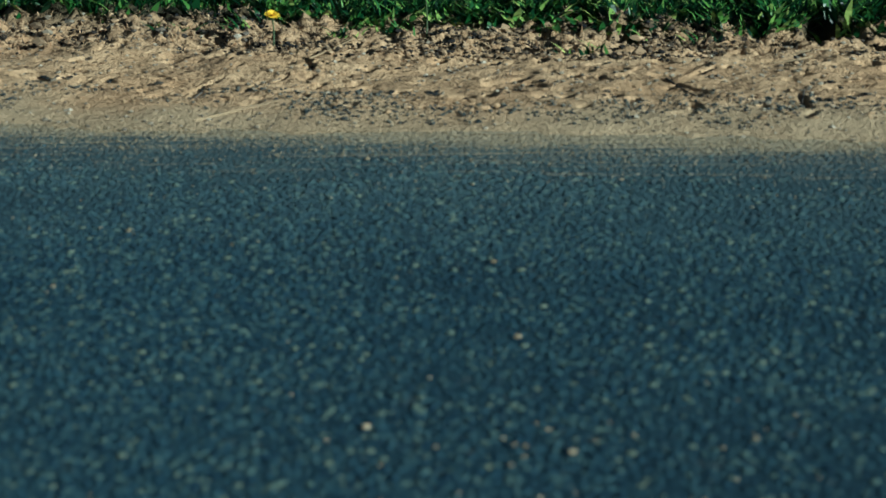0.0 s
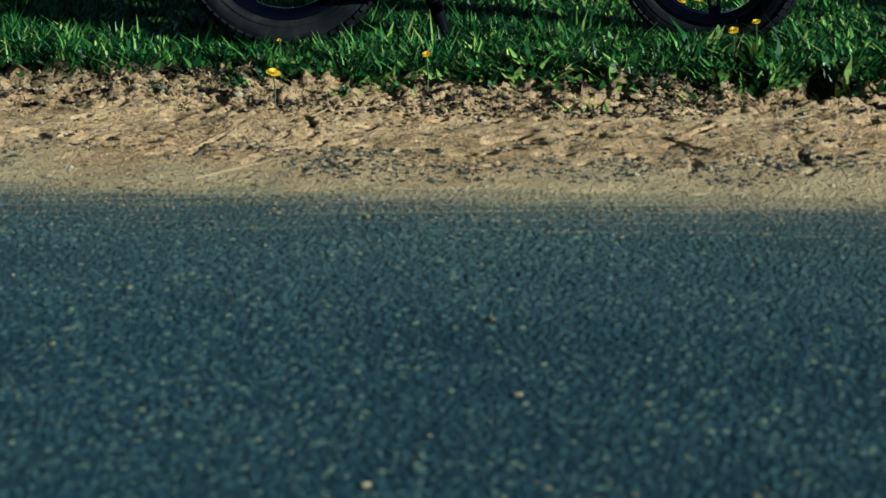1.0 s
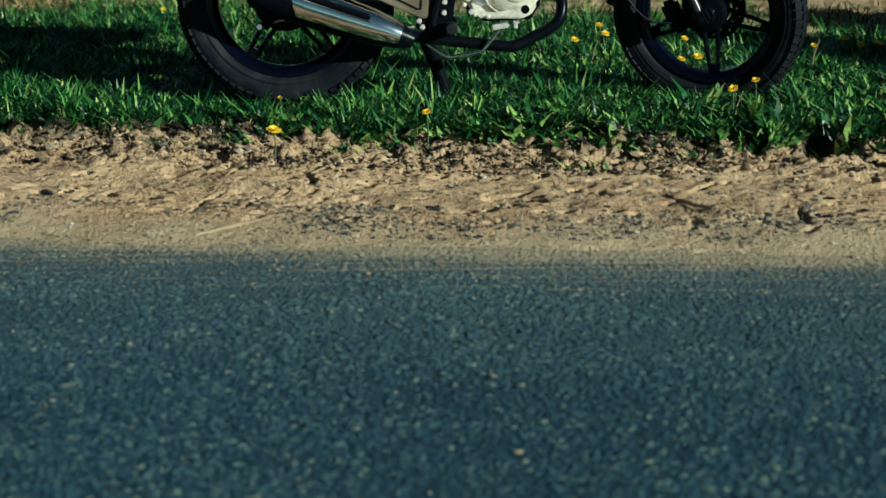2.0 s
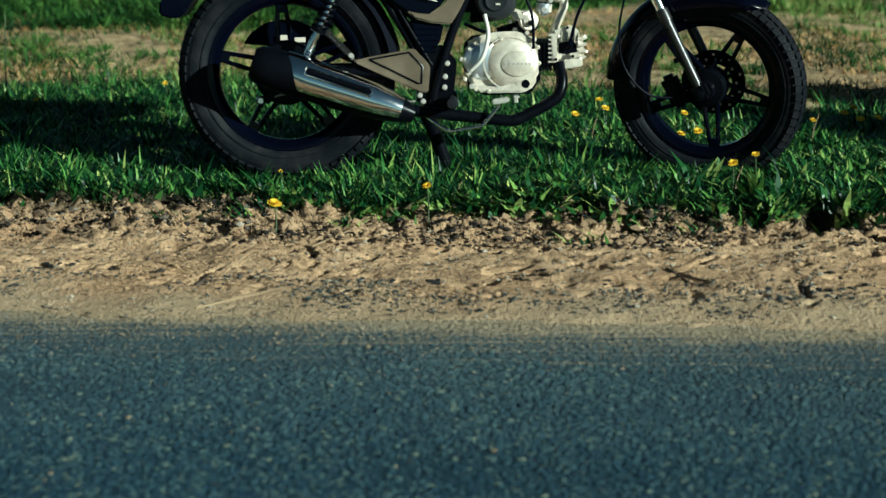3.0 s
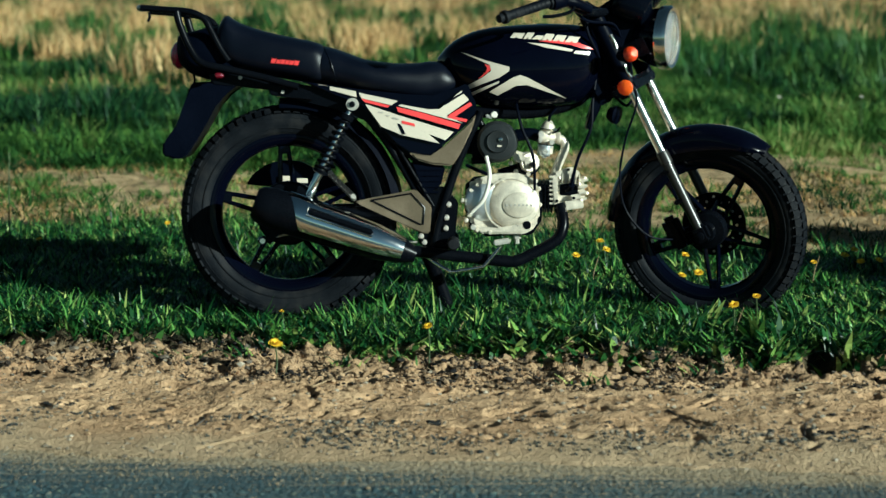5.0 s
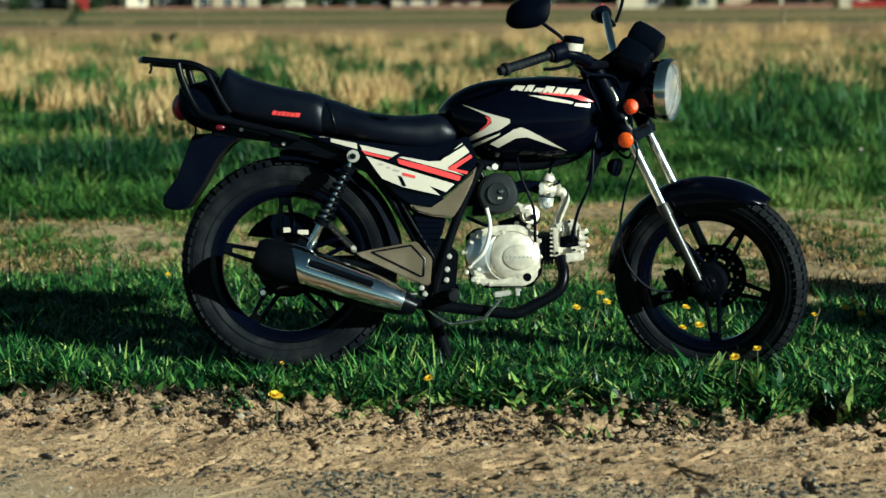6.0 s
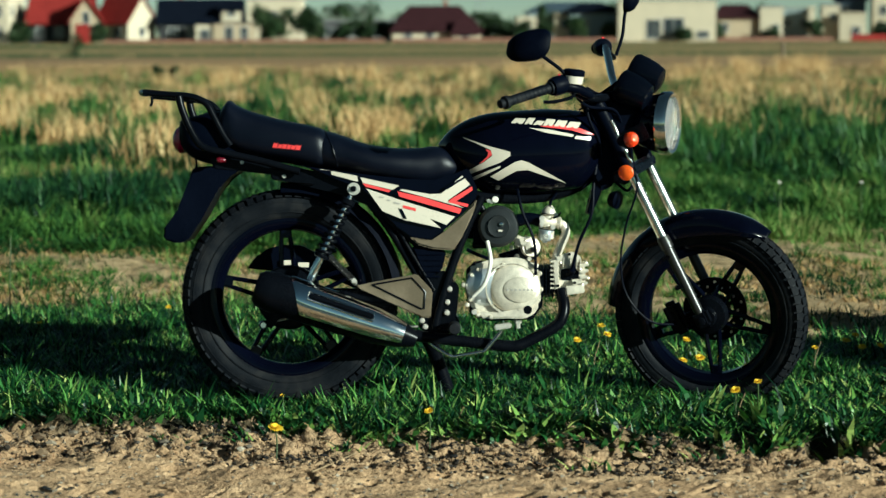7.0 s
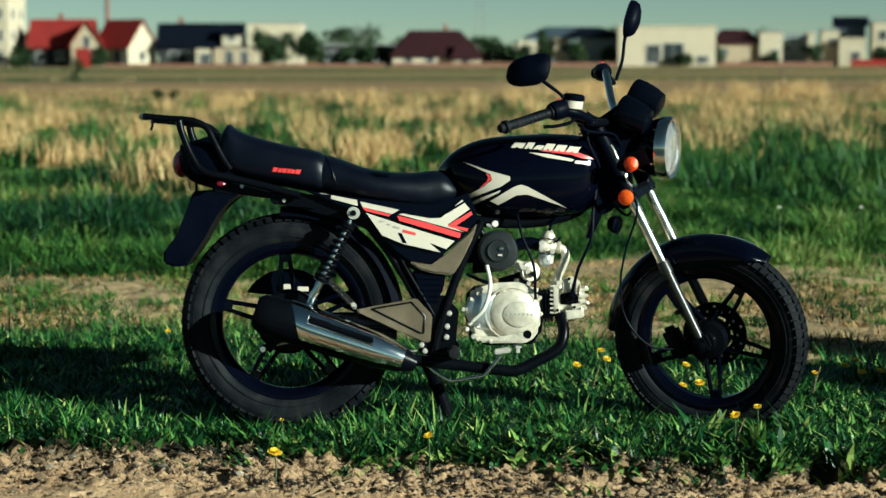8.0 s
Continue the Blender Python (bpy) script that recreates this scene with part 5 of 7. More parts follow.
# ---- exhaust
ex0, ex1 = Vector((-0.498, -0.155, 0.332)), Vector((-0.109, -0.135, 0.2))
ax = (ex1 - ex0).normalized()
ln = (ex1 - ex0).length
upx = Vector((0, 0, 1)) - ax * ax.z
muf = part("muffler", lathe(bmesh.new(), [(0.018, -0.022), (0.022, -0.03), (0.040, -0.030), (0.052, -0.015), (0.058, 0.02), (0.058, 0.06), (0.056, ln * 0.5), (0.050, ln * 0.8), (0.036, ln * 0.98), (0.022, ln * 1.08)], ex0, ax, upx, 36), FRAME, bike, "muffler with a chrome heat shield and black end cap")
shield = bmesh.new()
rings = []
for h, r in ((0.05, 0.0585), (0.06, 0.0625), (0.12, 0.062), (ln * 0.5, 0.0595), (ln * 0.78, 0.054), (ln * 0.90, 0.046), (ln * 0.985, 0.037)):
    o = ax.cross(upx.normalized())
    ring = []
    for i in range(25):
        a = radians(-34 + 177 * i / 24)
        cut = 0.060 * max(0.0, 1 - i / 15) if h < 0.08 else 0.03 * max(0.0, 1 - i / 15) if h < 0.13 else 0
        ring.append(shield.verts.new(ex0 + ax * (h + cut) + (o * math.cos(a) + upx.normalized() * math.sin(a)) * r))
    rings.append(ring)
for a, b in zip(rings, rings[1:]):
    for i in range(24):
        shield.faces.new((a[i], a[i + 1], b[i + 1], b[i]))
bmesh.ops.recalc_face_normals(shield, faces=shield.faces[:])
bmesh.ops.solidify(shield, geom=shield.faces[:], thickness=0.0016)
hs = part("heat_shield", shield, SILENCER, muf, "polished chrome heat shield")
o = (ax.cross(upx.normalized()) * math.cos(radians(24)) + upx.normalized() * math.sin(radians(24)))
slot_turn = wheel_frame((0, 0, 0), ax, o, ax.cross(o)).to_3x3()
for h, r in ((ln * 0.52, 0.0595),):
    part("slot", block(bmesh.new(), ex0 + ax * h + o * (r - 0.002), (ln * 0.46, 0.017, 0.020), wheel_frame((0, 0, 0), ax, o, ax.cross(o)).to_3x3(), 0.004), FRAME, hs, "dark vent slot")
    part("slot_rim", tube(bmesh.new(), [ex0 + ax * (h + s * ln * 0.235) + o * (r + 0.0025) + ax.cross(o) * q * 0.0125 for s, q in ((-1, -1), (1, -1), (1, 1), (-1, 1), (-1, -1))], 0.0022, 6, 1), CHROME, hs)
part("exhaust_pipe", tube(bmesh.new(), [(0.331, -0.06, 0.327), (0.341, -0.075, 0.285), (0.335, -0.085, 0.248), (0.312, -0.09, 0.221), (0.232, -0.105, 0.180), (0.206, -0.11, 0.170), (0.172, -0.112, 0.170), (-0.008, -0.13, 0.192), (-0.125, -0.135, 0.207)], 0.0165, 16, 6), FRAME, bike, "matt black exhaust pipe")

# ---- engine
eng = part("crankcase", slab(bmesh.new(), [(0.067, 0.383), (0.09, 0.403), (0.147, 0.406), (0.187, 0.403), (0.265, 0.396), (0.275, 0.35), (0.275, 0.285), (0.249, 0.248), (0.125, 0.243), (0.081, 0.266), (0.067, 0.318)], -0.085, 0.085, 0.012), CAST, bike, "cast aluminium engine")
bm = bmesh.new()
lathe(bm, [(0.030, 0.108), (0.058, 0.105), (0.069, 0.096), (0.072, 0.08)], (0.195, 0, 0.331), (0, -1, 0), (1, 0, 0), 40)
for v in bm.verts:
    v.co.x = (0.195, 0.331)[0] + (v.co.x - (0.195, 0.331)[0]) * (1.12 if v.co.x > (0.195, 0.331)[0] else 0.95)
case = part("clutch_cover", bm, CAST, eng, "round cast clutch cover")
bm = bmesh.new()
lathe(bm, [(0.001, 0.1135), (0.044, 0.1125), (0.048, 0.110), (0.048, 0.104)], (0.216, 0, 0.328), (0, -1, 0), (1, 0, 0), 36)
for v in bm.verts:
    v.co.z = (0.216, 0.328)[1] + (v.co.z - (0.216, 0.328)[1]) * 0.76
badge = part("oval_badge", bm, CAST, case)
for i in range(7):
    x = (0.176, 0.328)[0] + 0.0115 * i
    part("badge_mark", block(bmesh.new(), (x + 0.004, -0.1138, (0.176, 0.328)[1]), (0.0055, 0.001, 0.0055), None, 0), MARK, badge)
part("flywheel_cover", lathe(bmesh.new(), [(0.001, 0.099), (0.03, 0.098), (0.048, 0.093), (0.056, 0.086), (0.058, 0.07)], (0.119, 0, 0.338), (0, -1, 0), (1, 0, 0), 36), POLISHED, eng, "polished side cover")
part("cover_groove", lathe(bmesh.new(), [(0.0745, 0.0805), (0.0745, 0.0995), (0.0705, 0.0995), (0.0705, 0.0805)], (0.192, 0, 0.331), (0, -1, 0), (1, 0, 0), 40, True), CAST, eng)
for q in ((0.079, -0.088, 0.37), (0.056, -0.085, 0.341), (0.066, -0.09, 0.285), (0.272, -0.085, 0.373), (0.275, -0.085, 0.328), (0.254, -0.095, 0.365)):
    part("bolt", lathe(bmesh.new(), [(0.001, 0.010), (0.004, 0.010), (0.005, 0.008), (0.005, 0), (0.007, -0.002)], q, (0, -1, 0), (1, 0, 0), 10), CAST, eng)
part("sump_flange", slab(bmesh.new(), [(0.086, 0.273), (0.154, 0.26), (0.245, 0.282), (0.255, 0.259), (0.229, 0.246), (0.106, 0.248)], -0.105, -0.07, 0.004), CAST, eng)
# a raised black disc stands for the dark of a hole
part("oil_hole", lathe(bmesh.new(), [(0.001, 0.107), (0.010, 0.107), (0.012, 0.105), (0.012, 0.10)], (0.237, 0, 0.271), (0, -1, 0), (1, 0, 0), 18), FRAME, eng, "black disc for a dark hole in the engine flange")
for q in ((0.075, -0.085, 0.301), (0.097, -0.1, 0.258), (0.254, -0.09, 0.306), (0.261, -0.09, 0.395), (0.098, -0.09, 0.386), (0.168, -0.09, 0.399), (0.232, -0.09, 0.255), (0.133, -0.1, 0.252)):
    part("bolt", lathe(bmesh.new(), [(0.001, 0.010), (0.0045, 0.010), (0.0055, 0.008), (0.0055, 0), (0.008, -0.002)], q, (0, -1, 0), (1, 0, 0), 10), CAST, eng)
part("gasket", slab(bmesh.new(), [(0.064, 0.386), (0.088, 0.408), (0.148, 0.411), (0.268, 0.401), (0.28, 0.35), (0.28, 0.282), (0.252, 0.242), (0.122, 0.238), (0.076, 0.263), (0.062, 0.318)], -0.072, -0.066, 0.001), FRAME, eng, "dark gasket seam")
part("clutch_seam", lathe(bmesh.new(), [(0.0735, 0.0805), (0.0735, 0.084), (0.070, 0.084), (0.070, 0.0805)], (0.195, 0, 0.331), (0, -1, 0), (1, 0, 0), 40, True), FRAME, eng)
part("bridge", slab(bmesh.new(), [(0.086, 0.399), (0.142, 0.416), (0.212, 0.419), (0.265, 0.399), (0.26, 0.386), (0.187, 0.396), (0.098, 0.383)], -0.094, -0.05, 0.004), CAST, eng)
part("kick_shaft", lathe(bmesh.new(), [(0.001, 0.118), (0.007, 0.118), (0.008, 0.112), (0.008, 0.07)], (0.086, 0, 0.266), (0, -1, 0), (1, 0, 0), 12), STEEL, eng)
part("drain_bolt", lathe(bmesh.new(), [(0.012, 0), (0.012, 0.016), (0.007, 0.017), (0.007, 0.03)], (0.211, -0.05, 0.246), (0, 0, -1), (1, 0, 0), 6), STEEL, eng)
cyl = part("cylinder", block(bmesh.new(), ((0.293, 0.35)[0], 0, (0.285, 0.35)[1]), (0.05, 0.09, 0.07), None, 0.004), FRAME, eng, "black finned cylinder")
for i in range(5):
    x = (0.272, 0.35)[0] + 0.0095 * i
    part("fin", block(bmesh.new(), (x, 0, (0.285, 0.35)[1]), (0.0045, 0.13, 0.092), None, 0.001), FRAME, cyl)
head = part("cylinder_head", slab(bmesh.new(), [(0.317, 0.412), (0.356, 0.419), (0.385, 0.415), (0.402, 0.396), (0.406, 0.358), (0.398, 0.318), (0.33, 0.318), (0.317, 0.342)], -0.046, 0.062, 0.006), CAST, eng, "cast aluminium cylinder head")
# no hollow is cut here; a black plate stands for its shade
part("recess", slab(bmesh.new(), [(0.333, 0.383), (0.385, 0.393), (0.385, 0.35), (0.333, 0.354)], -0.050, -0.04, 0.002), FRAME, head, "black plate for the shaded spark plug recess")
for name, poly, y0 in (("flange", [(0.309, 0.409), (0.327, 0.412), (0.328, 0.329), (0.314, 0.324)], -0.068),
                       ("rocker_cover", [(0.317, 0.419), (0.346, 0.428), (0.366, 0.435), (0.379, 0.428), (0.392, 0.415), (0.389, 0.404), (0.35, 0.396), (0.324, 0.396)], -0.066),
                       ("lower_lug", [(0.345, 0.336), (0.398, 0.341), (0.401, 0.318), (0.349, 0.311)], -0.070),
                       ("cross_rib", [(0.361, 0.354), (0.392, 0.358), (0.393, 0.342), (0.363, 0.339)], -0.064)):
    part(name, slab(bmesh.new(), poly, y0, -0.03, 0.003), CAST, head)
for i in range(7):
    part("fin", block(bmesh.new(), ((0.311, 0.406)[0] - 0.003, -0.046, (0.311, 0.406)[1] - 0.0125 * i), (0.012, 0.046, 0.005), None, 0.0015), CAST, head)
for i in range(4):
    part("fin", block(bmesh.new(), ((0.398, 0.396)[0], -0.044, (0.398, 0.396)[1] - 0.0175 * i), (0.032 - 0.003 * i, 0.042, 0.0085), Matrix.Rotation(-0.12, 3, "Y"), 0.0025), CAST, head)
for i in range(6):
    x = 0.340 + 0.0095 * i
    part("rib", block(bmesh.new(), (x, -0.055, 0.404 - 0.001 * i), (0.0030, 0.028, 0.030), Matrix.Rotation(0.08, 3, "Y"), 0.001), CAST, head)
for x, z in ((0.338, 0.322), (0.372, 0.346), (0.357, 0.427), (0.324, 0.338)):
    part("socket", lathe(bmesh.new(), [(0.001, 0.0012), (0.0042, 0.0012), (0.0042, -0.004)], (x, -0.071, z), (0, -1, 0), (1, 0, 0), 10), FRAME, head)
part("plug_cap", tube(bmesh.new(), [(0.353, -0.052, 0.37), (0.362, -0.064, 0.373), (0.366, -0.078, 0.384)], 0.0085, 12, 3), PLASTIC, head, "black spark plug cap")
for q in ((0.404, -0.05, 0.402), (0.409, -0.05, 0.359), (0.391, -0.06, 0.34), (0.33, -0.06, 0.404), (0.386, -0.062, 0.385)):
    part("bolt", lathe(bmesh.new(), [(0.001, 0.008), (0.0035, 0.008), (0.005, 0.005), (0.005, -0.01)], q, (0.5, -1, 0), (0, 0, 1), 8), CAST, head)
part("starter_motor", lathe(bmesh.new(), [(0.02, -0.075), (0.029, -0.07), (0.029, -0.01), (0.026, -0.004), (0.018, -0.004), (0.018, 0.002), (0.006, 0.006)], (0.25, -0.075, 0.448), (0.25, -1, 0), (1, 0, 0), 24), CAST, eng, "silver starter motor")
part("starter_ring", lathe(bmesh.new(), [(0.031, -0.03), (0.033, -0.028), (0.033, -0.018), (0.031, -0.016)], (0.25, -0.075, 0.443), (0.25, -1, 0), (1, 0, 0), 24), FRAME, eng)
part("starter_hub", lathe(bmesh.new(), [(0.001, 0.010), (0.007, 0.010), (0.008, 0.002)], (0.252, -0.078, 0.441), (0.25, -1, 0), (1, 0, 0), 16), FRAME, eng)
for q in ((0.23, -0.06, 0.468), (0.243, -0.06, 0.414), (0.194, -0.05, 0.446), (0.208, -0.06, 0.422)):
    part("bolt", lathe(bmesh.new(), [(0.001, 0.012), (0.006, 0.012), (0.007, 0.008), (0.007, -0.012)], q, (0, -1, 0), (1, 0, 0), 8), CAST, eng)
part("starter_cap", block(bmesh.new(), (0.221, -0.05, 0.462), (0.05, 0.06, 0.03), Matrix.Rotation(0.35, 3, "Y"), 0.008), CAST, eng)
part("starter_body", tube(bmesh.new(), [(0.243, -0.03, 0.432), (0.194, -0.03, 0.416), (0.162, -0.03, 0.407)], 0.022, 14, 3), FRAME, eng)
carb = part("carburettor", lathe(bmesh.new(), [(0.010, -0.05), (0.022, -0.046), (0.022, -0.022), (0.016, -0.018), (0.016, 0.018), (0.020, 0.022), (0.020, 0.032), (0.012, 0.044), (0.006, 0.05)], (0.297, -0.04, 0.518), (0.12, 0, 1), (1, 0, 0), 22), CAST, bike, "alloy carburettor")
part("carb_inlet", lathe(bmesh.new(), [(0.014, -0.03), (0.019, -0.028), (0.019, -0.012), (0.014, 0.02), (0.018, 0.026), (0.018, 0.032), (0.012, 0.034)], (0.302, -0.04, 0.518), (1, 0, -0.1), (0, 0, 1), 18), CAST, carb)
for q, s in (((0.278, -0.07, 0.513), 0.006), ((0.31, -0.068, 0.504), 0.007), ((0.319, -0.05, 0.539), 0.006), ((0.291, -0.06, 0.478), 0.008), ((0.308, -0.045, 0.558), 0.005)):
    part("screw", lathe(bmesh.new(), [(0.001, 0.008), (s, 0.008), (s, -0.012)], q, (0, -1, 0), (1, 0, 0), 10), STEEL, carb)
part("float_bowl", lathe(bmesh.new(), [(0.006, -0.030), (0.008, -0.026), (0.016, -0.024), (0.0185, -0.016), (0.0185, 0.0), (0.021, 0.001), (0.021, 0.006)], (0.292, -0.046, 0.490), (0.12, 0, 1), (1, 0, 0), 18), POLISHED, carb)
for z in (0.497, 0.541):
    part("gasket", lathe(bmesh.new(), [(0.0215, -0.0015), (0.0235, -0.0012), (0.0235, 0.0012), (0.0215, 0.0015)], (0.297 + 0.12 * (z - 0.518), -0.04, z), (0.12, 0, 1), (1, 0, 0), 20, True), FRAME, carb)
part("throttle_lever", slab(bmesh.new(), [(0.271, 0.531), (0.282, 0.538), (0.288, 0.528), (0.281, 0.505), (0.273, 0.503), (0.276, 0.518)], -0.071, -0.067, 0.001), STEEL, carb)
part("choke_lever", tube(bmesh.new(), [(0.312, -0.062, 0.530), (0.325, -0.066, 0.536), (0.333, -0.066, 0.547)], 0.003, 6, 3), FRAME, carb)
part("pipe_flange", lathe(bmesh.new(), [(0.012, -0.004), (0.019, -0.004), (0.019, 0.004), (0.012, 0.004)], (0.320, -0.04, 0.410), (-0.2, 0, 1), (1, 0, 0), 14, True), STEEL, carb)
part("intake_pipe", tube(bmesh.new(), [(0.323, -0.04, 0.515), (0.341, -0.04, 0.51), (0.349, -0.04, 0.489), (0.339, -0.04, 0.461), (0.325, -0.04, 0.429), (0.318, -0.04, 0.403)], 0.0125, 14, 5), CAST, carb, "bent alloy intake pipe")
part("air_duct", tube(bmesh.new(), [(0.194, -0.04, 0.52), (0.242, -0.04, 0.529), (0.283, -0.04, 0.52)], 0.0175, 14, 4), PLASTIC, bike)
af = part("air_filter", lathe(bmesh.new(), [(0.02, 0.108), (0.030, 0.110), (0.032, 0.104), (0.050, 0.102), (0.058, 0.094), (0.0595, 0.05), (0.055, 0.0), (0.03, -0.02)], (0.155, 0, 0.507), (0, -1, 0), (1, 0, 0), 40), FILTER, bike, "round black air filter housing")
part("screw", lathe(bmesh.new(), [(0.001, 0.114), (0.006, 0.113), (0.008, 0.108)], (0.163, 0, 0.513), (0, -1, 0), (1, 0, 0), 12), CHROME, af)
part("filter_mark", block(bmesh.new(), (0.16, -0.111, 0.495), (0.012, 0.002, 0.005), None, 0), WHITE, af)
part("filter_body", block(bmesh.new(), (0.109, 0, 0.497), (0.09, 0.15, 0.09), None, 0.02), PLASTIC, af)
part("breather_hose", tube(bmesh.new(), [(0.123, -0.1, 0.466), (0.132, -0.115, 0.41), (0.116, -0.115, 0.348), (0.082, -0.1, 0.31)], 0.0058, 12, 6), HOSE, bike, "pale breather hose")
for pts, r in (([(0.207, -0.08, 0.626), (0.213, -0.1, 0.587), (0.225, -0.11, 0.541), (0.255, -0.11, 0.464), (0.26, -0.1, 0.37)], 0.0042), ([(0.436, -0.06, 0.69), (0.425, -0.08, 0.619), (0.418, -0.09, 0.541), (0.382, -0.09, 0.457), (0.363, -0.075, 0.375)], 0.0045),
               ([(0.323, -0.05, 0.602), (0.306, -0.05, 0.578), (0.302, -0.045, 0.553)], 0.004), ([(0.066, -0.07, 0.441), (0.12, -0.08, 0.418), (0.185, -0.07, 0.404)], 0.005), ([(0.494, -0.06, 0.915), (0.406, -0.12, 0.839), (0.443, -0.09, 0.737), (0.44, -0.05, 0.674)], 0.0045),
               ([(0.352, -0.22, 0.881), (0.403, -0.16, 0.842), (0.479, -0.1, 0.836), (0.506, -0.07, 0.799)], 0.0042), ([(0.451, -0.05, 0.674), (0.516, -0.05, 0.61), (0.541, -0.04, 0.622)], 0.004)):
    part("cable", tube(bmesh.new(), pts, r, 8, 6), PLASTIC, bike)
part("ignition_coil", slab(bmesh.new(), [(0.428, 0.623), (0.457, 0.63), (0.434, 0.565), (0.415, 0.537), (0.408, 0.542)], -0.05, 0.03, 0.004), PLASTIC, bike)
part("headstock_cover", slab(bmesh.new(), [(0.414, 0.799), (0.439, 0.841), (0.487, 0.847), (0.506, 0.771), (0.519, 0.683), (0.487, 0.624), (0.446, 0.604), (0.42, 0.656), (0.417, 0.739)], -0.055, 0.055, 0.008), PLASTIC, bike, "matt black cover of the steering head")
part("wiring_box", slab(bmesh.new(), [(0.452, 0.886), (0.545, 0.879), (0.596, 0.831), (0.58, 0.751), (0.519, 0.739), (0.471, 0.799)], -0.075, 0.05, 0.010), PLASTIC, bike, "bundled black wiring behind the headlight")
for pts, r in (([(0.436, 0.874), (0.417, 0.847), (0.433, 0.799), (0.471, 0.755)], 0.0045), ([(0.532, 0.874), (0.576, 0.847), (0.58, 0.799), (0.551, 0.755)], 0.004), ([(0.404, 0.898), (0.439, 0.879), (0.484, 0.882), (0.529, 0.863)], 0.0055)):
    part("cable", tube(bmesh.new(), [(x, -0.085, z) for x, z in pts], r, 8, 5), PLASTIC, bike)
horn = part("horn", lathe(bmesh.new(), [(0.005, -0.02), (0.02, -0.018), (0.026, -0.004), (0.026, 0.006), (0.005, 0.012)], (0.492, -0.05, 0.581), (0.8, -0.6, -0.2), (0, 0, 1), 22), PLASTIC, bike, "black horn")

# ---- pedals, pegs
part("brake_pedal", tube(bmesh.new(), [(-0.045, -0.12, 0.186), (-0.022, -0.135, 0.168), (0.012, -0.15, 0.148), (0.030, -0.15, 0.144), (0.100, -0.15, 0.155), (0.118, -0.15, 0.163), (0.163, -0.15, 0.216)], 0.0058, 10, 6), CHROME, bike, "chrome brake pedal")
part("pedal_pad", block(bmesh.new(), (0.165, -0.15, 0.228), (0.05, 0.045, 0.014), Matrix.Rotation(-0.15, 3, "Y"), 0.004), STEEL, bike)
for sd in (-1, 1):
    peg = part("foot_peg", lathe(bmesh.new(), [(0.012, 0.10), (0.016, 0.102), (0.018, 0.11), (0.018, 0.20), (0.014, 0.206), (0.002, 0.207)], (0.029, 0, 0.224), (0, sd, 0), (1, 0, 0), 18), RUBBER, bike, "black rubber foot peg")
    part("peg_bracket", tube(bmesh.new(), [((-0.021, 0.218)[0], sd * 0.09, (-0.021, 0.218)[1]), ((0.008, 0.213)[0], sd * 0.11, (0.008, 0.213)[1]), ((0.029, 0.224)[0], sd * 0.12, (0.029, 0.224)[1])], 0.010, 10, 3), FRAME, peg)


# ================================================================ plants, sand and stones by the road
YELLOW = island_colours("dandelion_petals", [(0.0, (0.72, 0.44, 0.008)), (1.0, (0.784, 0.576, 0.032))], 0.6, 0.2, 0.2)
STEM = worn("dandelion_stem", (0.05, 0.075, 0.022), 0.5, vary=0.2)


def make_dandelion(x, y, height, size, face, petals=None, label="yellow dandelion in flower in the roadside grass"):
    z = float(ground_height(np.array([x]), np.array([y]))[0])
    height = max(0.012, height - 0.005 - z)
    d = thing("dandelion", pose(x, y, z), label, "flower", "dandelions in the grass")
    tip = Vector((0.0, -0.006, height))
    part("stem", tube(bmesh.new(), [(0, 0, -0.01), (0.003, 0.002, height * 0.5), tip], 0.0022, 6, 4), STEM, d)
    bm = bmesh.new()
    face = Vector(face).normalized()
    a0 = face.orthogonal().normalized()
    b0 = face.cross(a0)
    for ring, (n, ln, lift) in enumerate(((18, 1.0, 0.15), (15, 0.8, 0.5), (11, 0.55, 0.95), (6, 0.3, 1.5))):
        for i in range(n):
            a = 2 * math.pi * (i + 0.4 * ring) / n
            dr = (a0 * math.cos(a) + b0 * math.sin(a) + face * lift).normalized()
            sd = dr.cross(face).normalized() * size * 0.13
            p = tip + dr * size * ln * random.uniform(0.85, 1.1)
            v = [bm.verts.new(q) for q in (tip + sd * 0.5, tip - sd * 0.5, p - sd + face * 0.001, p + sd + face * 0.001)]
            bm.faces.new((v[0], v[1], v[2], v[3]))
    part("flower_head", bm, petals or YELLOW, d, smooth=False)
    return d


for x, y, h, sz in ((-0.433, 5.029, 0.055, 0.0165), (-0.040, 5.152, 0.075, 0.011), (0.790, 5.334, 0.095, 0.013), (0.863, 5.409, 0.105, 0.011), (0.790, 6.077, 0.062, 0.014),
                    (0.733, 6.035, 0.062, 0.012), (0.697, 6.089, 0.062, 0.012), (0.792, 6.443, 0.062, 0.012), (0.436, 6.446, 0.062, 0.012), (0.539, 6.762, 0.062, 0.013),
                    (0.545, 6.568, 0.062, 0.012), (1.308, 6.413, 0.062, 0.014), (1.364, 6.536, 0.062, 0.012), (1.334, 6.284, 0.062, 0.013), (1.397, 6.307, 0.062, 0.012),
                    (1.181, 6.274, 0.062, 0.01), (0.986, 5.200, 0.012, 0.01), (-1.409, 6.874, 0.062, 0.01), (-1.015, 7.275, 0.062, 0.01), (-0.450, 5.457, 0.062, 0.006)):
    make_dandelion(x, y, h, sz * 1.15, (random.uniform(-0.2, 0.3), random.uniform(-0.6, -0.25), 1))
